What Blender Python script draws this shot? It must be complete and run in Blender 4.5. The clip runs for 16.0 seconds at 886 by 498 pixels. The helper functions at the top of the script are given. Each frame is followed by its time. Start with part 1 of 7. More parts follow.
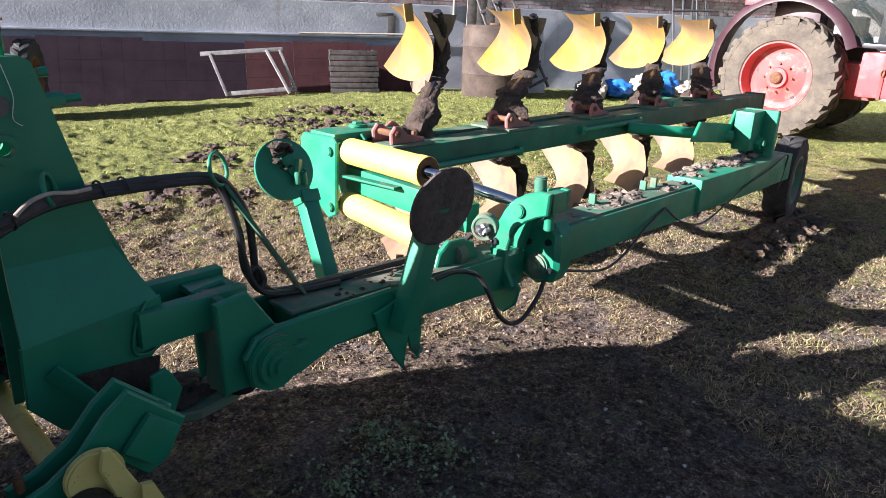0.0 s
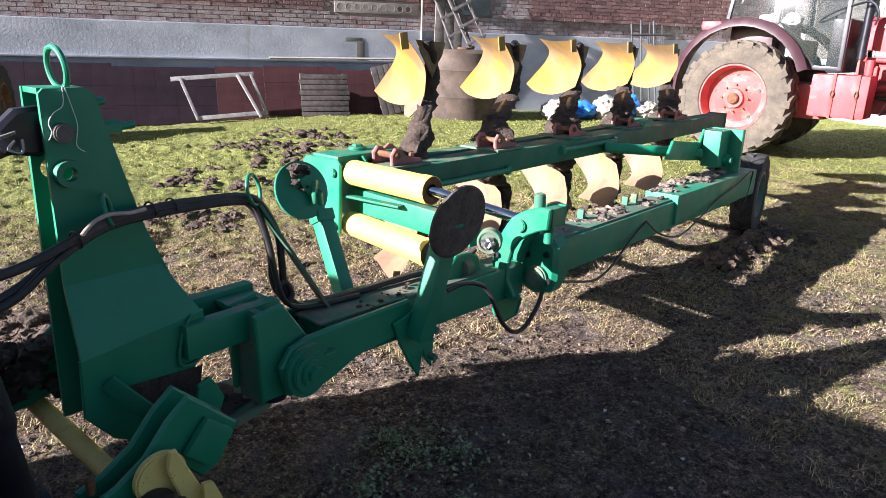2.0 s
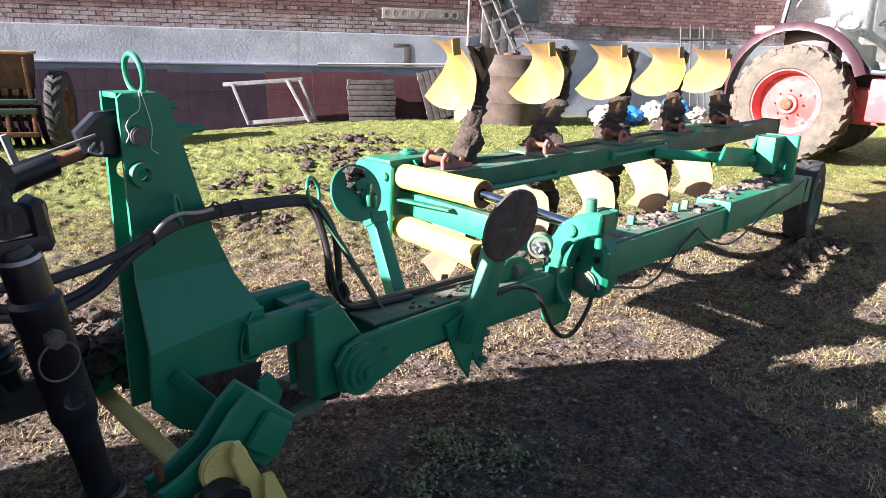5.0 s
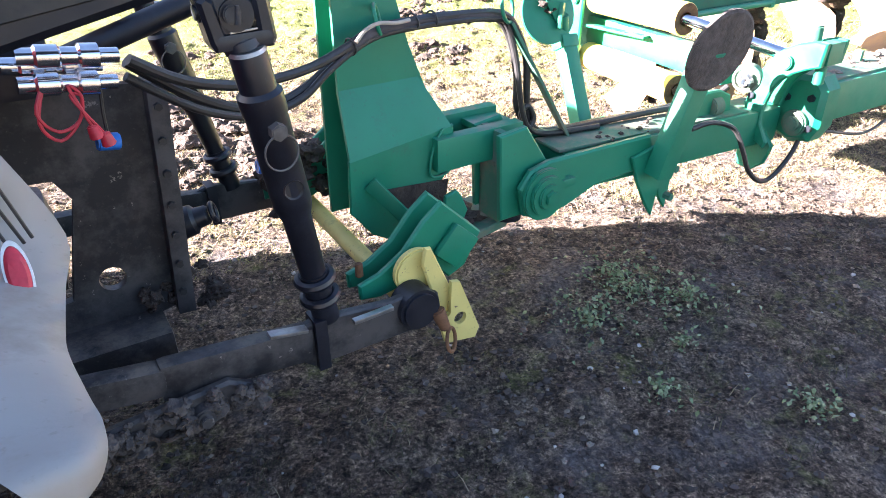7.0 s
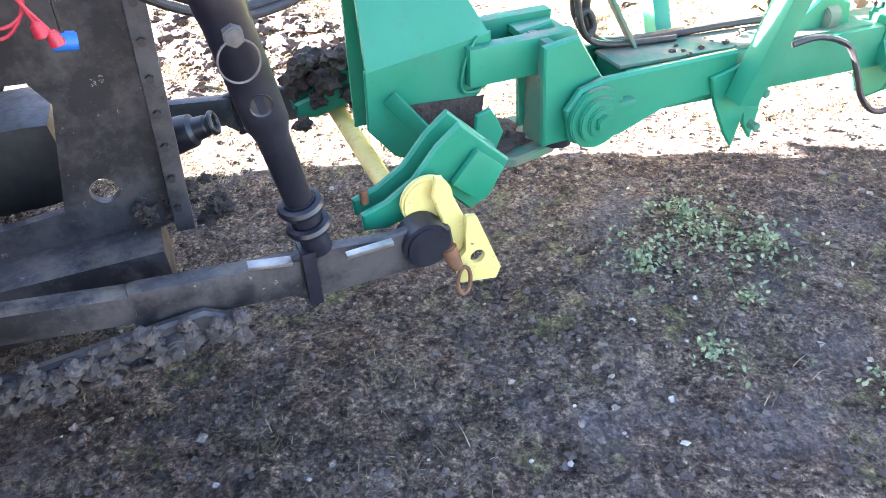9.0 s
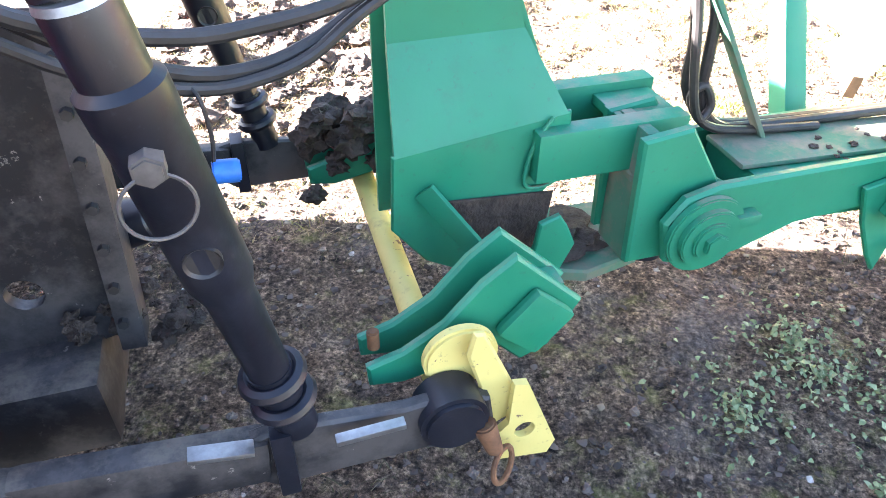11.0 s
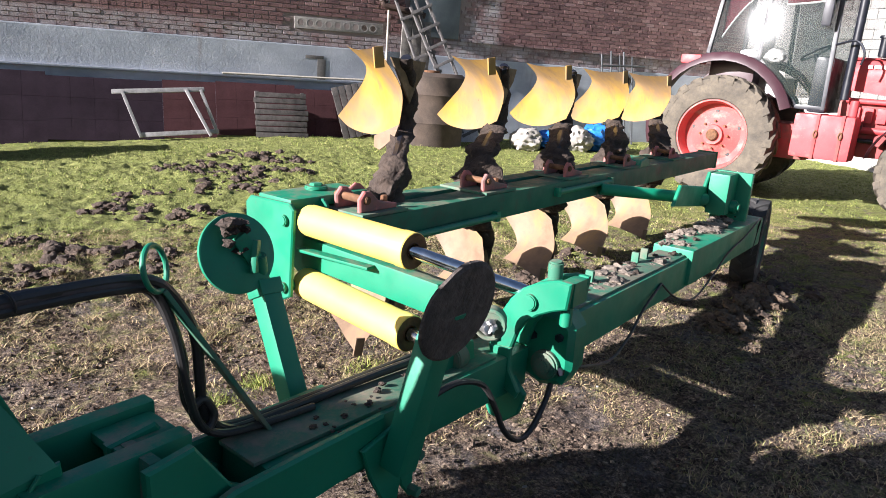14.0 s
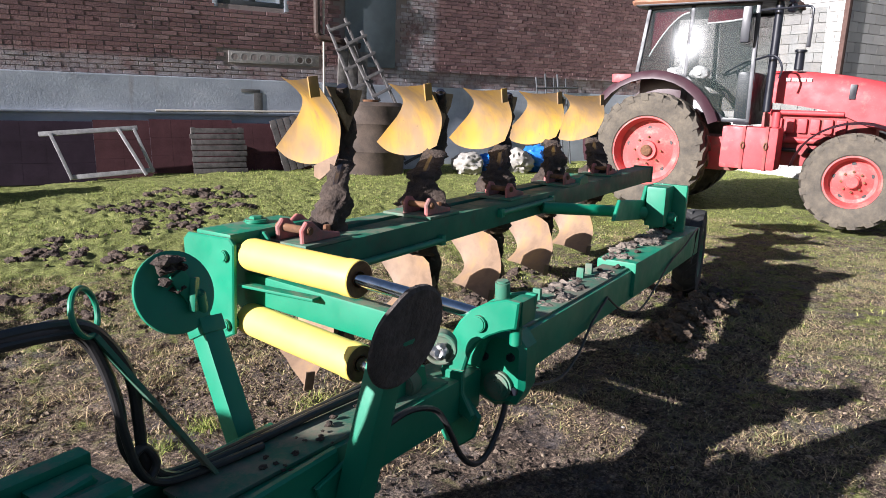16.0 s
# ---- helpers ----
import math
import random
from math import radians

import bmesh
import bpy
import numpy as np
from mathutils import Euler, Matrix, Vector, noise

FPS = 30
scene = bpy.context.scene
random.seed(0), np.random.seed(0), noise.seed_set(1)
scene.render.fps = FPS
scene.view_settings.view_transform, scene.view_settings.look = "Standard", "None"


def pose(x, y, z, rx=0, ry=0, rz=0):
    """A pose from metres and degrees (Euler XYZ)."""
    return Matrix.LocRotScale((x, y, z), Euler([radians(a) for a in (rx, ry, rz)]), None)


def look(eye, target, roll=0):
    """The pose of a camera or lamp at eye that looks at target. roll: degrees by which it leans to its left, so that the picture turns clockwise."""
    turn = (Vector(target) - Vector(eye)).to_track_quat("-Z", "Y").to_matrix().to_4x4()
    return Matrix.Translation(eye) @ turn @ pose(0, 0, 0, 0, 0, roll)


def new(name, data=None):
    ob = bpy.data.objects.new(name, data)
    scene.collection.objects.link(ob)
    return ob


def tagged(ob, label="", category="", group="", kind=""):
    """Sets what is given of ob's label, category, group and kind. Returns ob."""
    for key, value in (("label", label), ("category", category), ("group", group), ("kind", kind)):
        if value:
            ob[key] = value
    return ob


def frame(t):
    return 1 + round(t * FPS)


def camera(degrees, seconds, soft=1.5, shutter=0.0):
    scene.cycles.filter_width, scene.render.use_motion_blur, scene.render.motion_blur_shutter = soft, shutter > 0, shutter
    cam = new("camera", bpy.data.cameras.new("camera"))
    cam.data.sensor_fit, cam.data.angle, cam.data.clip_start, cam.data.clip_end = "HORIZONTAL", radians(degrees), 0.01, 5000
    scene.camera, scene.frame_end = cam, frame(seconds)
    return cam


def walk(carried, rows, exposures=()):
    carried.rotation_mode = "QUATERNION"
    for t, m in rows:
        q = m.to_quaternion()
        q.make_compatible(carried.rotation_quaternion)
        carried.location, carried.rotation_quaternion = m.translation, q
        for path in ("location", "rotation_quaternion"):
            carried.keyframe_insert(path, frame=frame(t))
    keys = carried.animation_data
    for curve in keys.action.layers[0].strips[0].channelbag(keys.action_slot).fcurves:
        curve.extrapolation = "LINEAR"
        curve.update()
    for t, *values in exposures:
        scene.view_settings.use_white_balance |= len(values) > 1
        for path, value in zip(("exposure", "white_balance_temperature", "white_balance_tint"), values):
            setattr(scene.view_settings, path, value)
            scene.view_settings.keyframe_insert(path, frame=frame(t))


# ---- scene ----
cam = camera(65.9, 16.0, 0.85)
PATH = [
    (0, (0.369, -2.476, 1.634), (0.945, -0.672, 0.989), 2.0),
    (0.5, (0.344, -2.568, 1.678), (1.018, -0.787, 1.067), 0.6),
    (1, (0.262, -2.615, 1.671), (0.975, -0.816, 1.165), 1.0),
    (1.5, (0.16, -2.615, 1.697), (0.891, -0.808, 1.253), 1.2),
    (2, (0.123, -2.581, 1.654), (0.807, -0.794, 1.071), 1.8),
    (2.5, (0.098, -2.551, 1.627), (0.667, -0.753, 0.961), 1.6),
    (3, (0.019, -2.547, 1.646), (0.292, -0.67, 1.011), 1.5),
    (3.5, (0.0, -2.556, 1.652), (0.213, -0.667, 1.029), 1.3),
    (4, (0.045, -2.573, 1.662), (0.497, -0.715, 1.076), 2.3),
    (4.2, (0.071, -2.585, 1.669), (0.674, -0.762, 1.111), 2.2),
    (6.3, (0.041, -2.605, 1.612), (0.38, -0.781, 0.865), 0.5),
    (6.5, (0.022, -2.602, 1.607), (0.254, -0.82, 0.729), 2.1),
    (7, (-0.01, -2.595, 1.578), (0.078, -0.859, 0.587), -0.3),
    (7.5, (0.016, -2.577, 1.569), (-0.048, -0.874, 0.523), 0.3),
    (8, (0.149, -2.507, 1.503), (0.003, -0.932, 0.279), 2.0),
    (8.5, (0.226, -2.468, 1.502), (0.05, -0.852, 0.337), -1.2),
    (8.7, (0.226, -2.436, 1.504), (0.03, -0.831, 0.327), -2.4),
    (10.8, (0.153, -1.736, 1.422), (-0.158, -0.268, 0.1), 1.2),
    (11, (0.137, -1.733, 1.451), (-0.178, -0.186, 0.224), 0.6),
    (11.5, (0.12, -1.738, 1.537), (-0.209, -0.031, 0.548), -0.7),
    (12, (0.106, -1.749, 1.588), (-0.198, 0.077, 0.831), 0.3),
    (12.5, (0.112, -1.764, 1.615), (-0.12, 0.115, 0.969), 2.0),
    (13, (0.15, -1.76, 1.606), (0.151, 0.118, 0.918), 3.1),
    (13.5, (0.223, -1.77, 1.616), (0.608, 0.103, 1.03), 4.5),
    (14, (0.302, -1.797, 1.625), (1.11, -0.041, 1.111), 4.2),
    (14.5, (0.355, -1.809, 1.645), (1.434, -0.185, 1.197), 2.4),
    (15, (0.371, -1.814, 1.659), (1.549, -0.233, 1.326), 0.6),
    (15.5, (0.349, -1.799, 1.675), (1.437, -0.143, 1.402), -0.2),
    (16, (0.319, -1.789, 1.615), (1.267, -0.081, 1.184), 1.9),
]
EXPOSURE = [(0, 2.02, 5950, 18), (2.0, 2.1, 5950, 18), (3.5, 2.4, 6020, 19), (4.2, 2.42, 6020, 19), (6.5, 3.0, 6020, 19), (7.0, 4.2, 6020, 19), (7.5, 4.45, 6020, 18), (8.0, 5.65, 6020, 20), (8.7, 5.6, 6120, 20), (10.8, 5.5, 6300, 20), (11.5, 4.35, 6250, 17), (12.0, 3.1, 6020, 17), (12.5, 2.62, 6020, 18), (13.5, 2.03, 6020, 15), (14.5, 1.66, 5820, 14), (16, 1.40, 5780, 14)]
walk(cam, [(t, look(eye, target, roll)) for t, eye, target, roll in PATH], EXPOSURE)

# ---- light ----
SUN_TO = Vector((-0.95, -0.076, 0.346)).normalized()
sun_data = bpy.data.lights.new("sun", "SUN")
sun_data.energy, sun_data.angle, sun_data.color = 5.3, radians(0.55), (1.0, 0.92, 0.83)
sun = new("sun", sun_data)
sun.rotation_mode = "QUATERNION"
sun.rotation_quaternion = SUN_TO.to_track_quat("Z", "Y")
world = bpy.data.worlds.new("sky")
scene.world = world
world.use_nodes = True
wn = world.node_tree.nodes
wsky = wn.new("ShaderNodeTexSky")
wsky.sky_type, wsky.sun_disc = "NISHITA", False
wsky.sun_elevation, wsky.sun_rotation = math.asin(SUN_TO.z), math.atan2(SUN_TO.x, SUN_TO.y)
wsky.air_density, wsky.dust_density = 1.0, 1.2
world.node_tree.links.new(wsky.outputs[0], wn["Background"].inputs[0])
wn["Background"].inputs[1].default_value = 0.033


# ---- materials ----
class Mat:
    """A small builder of node materials."""

    def __init__(self, name, rough=0.6, metal=0.0, spec=0.5):
        self.m = bpy.data.materials.new(name)
        self.m.use_nodes = True
        self.t = self.m.node_tree
        self.b = self.t.nodes["Principled BSDF"]
        self.b.inputs["Roughness"].default_value = rough
        self.b.inputs["Metallic"].default_value = metal
        self.b.inputs["Specular IOR Level"].default_value = spec
        self.coord = self.t.nodes.new("ShaderNodeTexCoord").outputs["Object"]

    def link(self, a, b):
        self.t.links.new(a, b)

    def world_pos(self):
        self.coord = self.t.nodes.new("ShaderNodeNewGeometry").outputs["Position"]
        return self

    def noise(self, scale, detail=4.0, rough=0.6, stretch=None):
        n = self.t.nodes.new("ShaderNodeTexNoise")
        n.inputs["Scale"].default_value, n.inputs["Detail"].default_value, n.inputs["Roughness"].default_value = scale, detail, rough
        src = self.coord
        if stretch:
            mp = self.t.nodes.new("ShaderNodeMapping")
            mp.inputs["Scale"].default_value = stretch
            self.link(src, mp.inputs[0])
            src = mp.outputs[0]
        self.link(src, n.inputs["Vector"])
        return n.outputs[0]

    def ramp(self, src, stops):
        r = self.t.nodes.new("ShaderNodeValToRGB")
        while len(r.color_ramp.elements) < len(stops):
            r.color_ramp.elements.new(0.5)
        for e, (p, c) in zip(r.color_ramp.elements, stops):
            e.position, e.color = p, (*(c if isinstance(c, tuple) else (c, c, c)), 1)
        self.link(src, r.inputs[0])
        return r.outputs[0]

    def mix(self, fac, a, b, mode="MIX"):
        n = self.t.nodes.new("ShaderNodeMix")
        n.data_type, n.blend_type = "RGBA", mode
        for sock, v in ((n.inputs[0], fac), (n.inputs[6], a), (n.inputs[7], b)):
            if isinstance(v, (int, float)):
                sock.default_value = v
            elif isinstance(v, tuple):
                sock.default_value = (*v, 1)
            else:
                self.link(v, sock)
        return n.outputs[2]

    def color(self, src):
        if isinstance(src, tuple):
            self.b.inputs["Base Color"].default_value = (*src, 1)
        else:
            self.link(src, self.b.inputs["Base Color"])
        return self

    def rough(self, src):
        self.link(src, self.b.inputs["Roughness"])
        return self

    def bump(self, src, strength=0.3, dist=0.01):
        n = self.t.nodes.new("ShaderNodeBump")
        n.inputs["Strength"].default_value, n.inputs["Distance"].default_value = strength, dist
        self.link(src, n.inputs["Height"])
        self.link(n.outputs[0], self.b.inputs["Normal"])
        return self

    def island(self):
        return self.t.nodes.new("ShaderNodeNewGeometry").outputs["Random Per Island"]

    def objrandom(self):
        return self.t.nodes.new("ShaderNodeObjectInfo").outputs["Random"]


def paint(name, c, dirt=(0.10, 0.075, 0.05), amount=0.55, rough=0.38, chips=None, dust=0.0):
    """Painted steel with dust, dirt and chipped spots."""
    k = Mat(name, rough)
    tone = k.ramp(k.noise(2.3, 3), [(0.3, tuple(v * 0.82 for v in c)), (0.7, tuple(min(1, v * 1.12) for v in c))])
    big = k.ramp(k.noise(5.0, 6, 0.7), [(amount, 0.0), (amount + 0.16, 0.75)])
    col = k.mix(big, tone, dirt)
    fine = k.ramp(k.noise(70, 3), [(0.62, 0.0), (0.72, 0.45)])
    col = k.mix(fine, col, dirt)
    if chips:
        ch = k.ramp(k.noise(26, 5, 0.7), [(0.66, 0.0), (0.69, 1.0)])
        col = k.mix(ch, col, chips)
    if dust:
        up = k.t.nodes.new("ShaderNodeSeparateXYZ")
        k.link(k.t.nodes.new("ShaderNodeNewGeometry").outputs["Normal"], up.inputs[0])
        lies = k.ramp(up.outputs[2], [(0.75, 0.0), (0.95, 1.0)])
        spots = k.ramp(k.noise(7.5, 6, 0.75), [(0.46, 0.0), (0.62, dust)])
        col = k.mix(k.mix(1.0, lies, spots, "MULTIPLY"), col, (0.21, 0.17, 0.125))
    k.color(col)
    k.rough(k.ramp(k.noise(6, 4), [(0.3, rough), (0.75, min(0.95, rough + 0.32))]))
    return k.bump(k.noise(45, 4), 0.12, 0.004).m


def plain(name, c, rough=0.6, metal=0.0, vary=0.25, scale=8.0, bump=0.15, fine=60.0, dist=0.004):
    k = Mat(name, rough, metal)
    lo, hi = tuple(v * (1 - vary) for v in c), tuple(min(1, v * (1 + vary)) for v in c)
    col = k.ramp(k.noise(scale, 5, 0.65), [(0.3, lo), (0.7, hi)])
    fin = k.ramp(k.noise(fine, 3), [(0.35, 0.8), (0.65, 1.0)])
    k.color(k.mix(1.0, col, fin, "MULTIPLY"))
    k.rough(k.ramp(k.noise(scale * 1.7, 4), [(0.3, max(0.05, rough - 0.1)), (0.7, min(1, rough + 0.12))]))
    return k.bump(k.noise(fine, 4), bump, dist).m


GREEN = paint("green_paint", (0.006, 0.185, 0.100), dirt=(0.030, 0.115, 0.075), amount=0.60, rough=0.36, dust=0.7)
# GREEN with more dirt, and darkened for the beams' shaded side
GREEN_SHADED = paint("shaded_dirty_green_paint", (0.008, 0.115, 0.066), dirt=(0.045, 0.06, 0.042), amount=0.52, rough=0.5, dust=0.6)
GREEN_DUSTY = paint("dusty_green_paint", (0.035, 0.155, 0.095), dirt=(0.15, 0.13, 0.10), amount=0.43, rough=0.6, dust=0.85)
YELLOW = paint("yellow_paint", (0.78, 0.56, 0.12), dirt=(0.35, 0.26, 0.10), amount=0.66, rough=0.4)
LATCHY = paint("faded_yellow_paint", (0.62, 0.52, 0.17), dirt=(0.2, 0.15, 0.07), amount=0.55, rough=0.5, chips=(0.16, 0.10, 0.06))
# blue in base and patches stands in for sky sheen on black
BLACK = paint("black_paint", (0.007, 0.008, 0.014), dirt=(0.023, 0.025, 0.036), amount=0.52, rough=0.27)
DUSTBLACK = paint("dusty_black_paint", (0.010, 0.010, 0.013), dirt=(0.080, 0.071, 0.068), amount=0.43, rough=0.42, chips=(0.20, 0.18, 0.16), dust=0.5)
PINKRED = paint("faded_red_paint", (0.42, 0.13, 0.12), dirt=(0.15, 0.11, 0.095), amount=0.44, rough=0.6)
TANSTEEL = plain("tan_rusty_steel", (0.21, 0.14, 0.075), 0.8, 0.1, vary=0.5, scale=10)
RED = paint("red_paint", (0.45, 0.045, 0.05), dirt=(0.38, 0.13, 0.11), amount=0.56, rough=0.45)
REDDULL = paint("dull_red_paint", (0.30, 0.05, 0.05), dirt=(0.12, 0.08, 0.06), amount=0.5, rough=0.6)
RIMRED = paint("rim_red_paint", (0.48, 0.075, 0.07), dirt=(0.38, 0.22, 0.18), amount=0.5, rough=0.55)
SOIL = plain("soil", (0.052, 0.036, 0.027), 0.95, vary=0.5, scale=14, bump=0.9, fine=38, dist=0.02)
TURNED = plain("turned_earth", (0.072, 0.049, 0.036), 0.95, vary=0.6, scale=9, bump=0.9, fine=55, dist=0.02)
DRYMUD = plain("dry_mud", (0.085, 0.069, 0.061), 0.95, vary=0.4, scale=16, bump=0.9, fine=40, dist=0.015)
# TURNED made paler, to carry the sunlight on the mound
MOUND = plain("crumbled_earth", (0.125, 0.088, 0.060), 0.95, vary=0.5, scale=14, bump=0.9, fine=45, dist=0.02)
PALEMUD = plain("pale_dried_mud", (0.19, 0.155, 0.125), 0.95, vary=0.45, scale=16, bump=0.9, fine=40, dist=0.015)
CHROME = plain("chromed_steel", (0.75, 0.75, 0.78), 0.16, 1.0, vary=0.06, bump=0.02)
STEEL = plain("bare_steel", (0.42, 0.41, 0.40), 0.42, 0.9, vary=0.3)
DULLWIRE = plain("dull_wire", (0.12, 0.11, 0.105), 0.6, 0.4, vary=0.35)
RUST = plain("rusty_steel", (0.16, 0.075, 0.035), 0.85, 0.1, vary=0.5, scale=16)
RUBBER = plain("tyre_rubber", (0.035, 0.034, 0.033), 0.82, vary=0.3, scale=9)
RUBBERDUST = plain("dusty_tyre_rubber", (0.15, 0.135, 0.112), 0.92, vary=0.35, scale=7)
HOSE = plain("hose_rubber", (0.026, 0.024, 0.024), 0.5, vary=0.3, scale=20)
GREYPLASTIC = paint("grey_plastic", (0.31, 0.29, 0.26), dirt=(0.21, 0.185, 0.155), amount=0.52, rough=0.6)
OLDWOOD = plain("weathered_wood", (0.20, 0.185, 0.17), 0.9, vary=0.4, scale=11, bump=0.5, fine=50)
# OLDWOOD darkened for the shade along the foot of the barn
SHADEWOOD = plain("shaded_wood", (0.075, 0.066, 0.062), 0.9, vary=0.5, scale=9, bump=0.5, fine=50)
DARKSTEEL = plain("dark_sheet_steel", (0.06, 0.065, 0.07), 0.6, 0.3, vary=0.25, scale=4)
WHITEP = plain("white_paint", (0.76, 0.76, 0.74), 0.5, vary=0.08, scale=6)
BLUECAP = plain("blue_plastic", (0.03, 0.18, 0.62), 0.35, vary=0.1)
REDCAP = plain("red_rubber", (0.55, 0.03, 0.05), 0.45, vary=0.15)
ORANGERUST = plain("orange_rusty_sheet", (0.092, 0.047, 0.032), 0.8, 0.1, vary=0.45, scale=6)

kk = Mat("mouldboard_steel", 0.7, 0.0, 0.25)
_c = kk.ramp(kk.noise(2.6, 4, 0.6), [(0.36, (0.39, 0.228, 0.036)), (0.48, (0.31, 0.19, 0.060)), (0.60, (0.23, 0.152, 0.084))])
_s = kk.ramp(kk.noise(9, 5, 0.7, (1, 1, 0.3)), [(0.50, 0.0), (0.68, 0.75)])
_c = kk.mix(_s, _c, (0.22, 0.14, 0.065))
_sp = kk.ramp(kk.noise(42, 3), [(0.70, 0.0), (0.75, 0.8)])
kk.color(kk.mix(_sp, _c, (0.12, 0.08, 0.05))).bump(kk.noise(30, 4), 0.15, 0.003)
BOARD = kk.m
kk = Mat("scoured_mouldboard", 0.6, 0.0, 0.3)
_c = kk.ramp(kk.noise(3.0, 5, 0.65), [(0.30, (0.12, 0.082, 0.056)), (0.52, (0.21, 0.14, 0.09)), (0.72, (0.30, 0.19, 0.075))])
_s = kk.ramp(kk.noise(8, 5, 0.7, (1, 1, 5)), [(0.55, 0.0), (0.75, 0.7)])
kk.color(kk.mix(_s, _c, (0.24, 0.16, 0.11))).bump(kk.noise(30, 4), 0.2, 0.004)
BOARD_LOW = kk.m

kk = Mat("glass", 0.11, 0.0, 0.6)
kk.b.inputs["Alpha"].default_value = 0.36
kk.color((0.012, 0.021, 0.021))
GLASS = kk.m


# ---- mesh helpers ----
def grid_z(x, y):
    """The yard's height: nearly level round the machines, rising a little to the wall."""
    a = min(1.0, max(0.0, (y - 2.0) / 9.0))
    rise = 0.2 * a * a * (3 - 2 * a)
    fall = min(0.06 * max(0.0, 2.6 - x), 0.3) * a
    return rise - fall


def link_mesh(name, bm, material, smooth=30):
    me = bpy.data.meshes.new(name)
    bm.normal_update()
    bm.to_mesh(me)
    bm.free()
    for m in material if isinstance(material, (list, tuple)) else (material,):
        me.materials.append(m)
    if smooth:
        me.shade_smooth()
        me.set_sharp_from_angle(angle=radians(smooth))
    return new(name, me)


def part(name, bm, material, parent=None, label="", smooth=30):
    """Links a bmesh as one mesh object under a thing or a part."""
    ob = link_mesh(name, bm, material, smooth)
    if parent:
        ob.parent = parent
    if label:
        ob["label"] = label
    return ob


def thing(name, m, label, category, group="", kind=""):
    ob = new(name)
    ob.empty_display_size = 0.1
    ob.matrix_basis = m
    return tagged(ob, label, category, group, kind)


def box(bm, lo, hi, m=None, bev=0.0):
    """A box from corner to corner, its edges bevelled."""
    lo, hi = Vector(lo), Vector(hi)
    r = bmesh.ops.create_cube(bm, size=1.0)
    vs = r["verts"]
    for v in vs:
        v.co = Vector((v.co[i] * (hi[i] - lo[i]) + (hi[i] + lo[i]) / 2 for i in range(3)))
    if bev:
        es = list({e for v in vs for e in v.link_edges})
        vs = list({v for f in bmesh.ops.bevel(bm, geom=es, offset=bev, segments=2, profile=0.7, affect="EDGES")["faces"] for v in f.verts} | {v for v in vs if v.is_valid})
    if m:
        bmesh.ops.transform(bm, matrix=m, verts=[v for v in vs if v.is_valid])
    return bm


def bar(bm, a, b, w, h, bev=0.006, up=(0, 0, 1)):
    """A rectangular bar from a to b, w wide and h high."""
    a, b = Vector(a), Vector(b)
    d = b - a
    x = d.normalized()
    y = Vector(up).cross(x)
    y = y.normalized() if y.length > 1e-6 else Vector((0, 1, 0))
    z = x.cross(y)
    m = Matrix((x, y, z)).transposed().to_4x4()
    m.translation = a
    return box(bm, (0, -w / 2, -h / 2), (d.length, w / 2, h / 2), m, bev)


def rod(bm, a, b, r, r2=None, seg=16, bev=0.0):
    """A round bar from a to b."""
    a, b = Vector(a), Vector(b)
    d = b - a
    m = Matrix.Translation((a + b) / 2) @ d.to_track_quat("Z", "Y").to_matrix().to_4x4()
    r_ = bmesh.ops.create_cone(bm, cap_ends=True, segments=seg, radius1=r, radius2=r if r2 is None else r2, depth=d.length)
    vs = r_["verts"]
    if bev:
        es = [e for e in {e for v in vs for e in v.link_edges} if any(len(f.verts) > 4 for f in e.link_faces)]
        vs = list({v for f in bmesh.ops.bevel(bm, geom=es, offset=bev, segments=2, affect="EDGES")["faces"] for v in f.verts} | {v for v in vs if v.is_valid})
    bmesh.ops.transform(bm, matrix=m, verts=[v for v in vs if v.is_valid])
    return bm


def lathe(bm, profile, m, seg=32):
    """Turns (radius, height) pairs round z, then moves them by m."""
    rings = []
    for r, h in profile:
        if r < 1e-5:
            rings.append([bm.verts.new(m @ Vector((0, 0, h)))])
        else:
            rings.append([bm.verts.new(m @ Vector((r * math.cos(2 * math.pi * i / seg), r * math.sin(2 * math.pi * i / seg), h))) for i in range(seg)])
    for a, b in zip(rings, rings[1:]):
        for i in range(seg):
            j = (i + 1) % seg
            q = [a[i % len(a)], a[j % len(a)], b[j % len(b)], b[i % len(b)]]
            q = list(dict.fromkeys(q))
            if len(q) > 2:
                bm.faces.new(q)
    return bm


def axis_m(a, d):
    """A frame at a whose z points along d."""
    return Matrix.Translation(Vector(a)) @ Vector(d).to_track_quat("Z", "Y").to_matrix().to_4x4()


def plate(bm, pts, m, thick, bev=0.004):
    """A flat plate from an outline in m's x and y, thick along its z, middle at 0."""
    lo = [bm.verts.new(m @ Vector((x, y, -thick / 2))) for x, y in pts]
    hi = [bm.verts.new(m @ Vector((x, y, thick / 2))) for x, y in pts]
    n = len(pts)
    fs = [bm.faces.new(lo[::-1]), bm.faces.new(hi)]
    fs += [bm.faces.new((lo[i], lo[(i + 1) % n], hi[(i + 1) % n], hi[i])) for i in range(n)]
    bmesh.ops.recalc_face_normals(bm, faces=fs)
    if bev:
        es = [e for e in {e for f in fs[:2] for e in f.edges}]
        bmesh.ops.bevel(bm, geom=es, offset=bev, segments=1, affect="EDGES")
    return bm


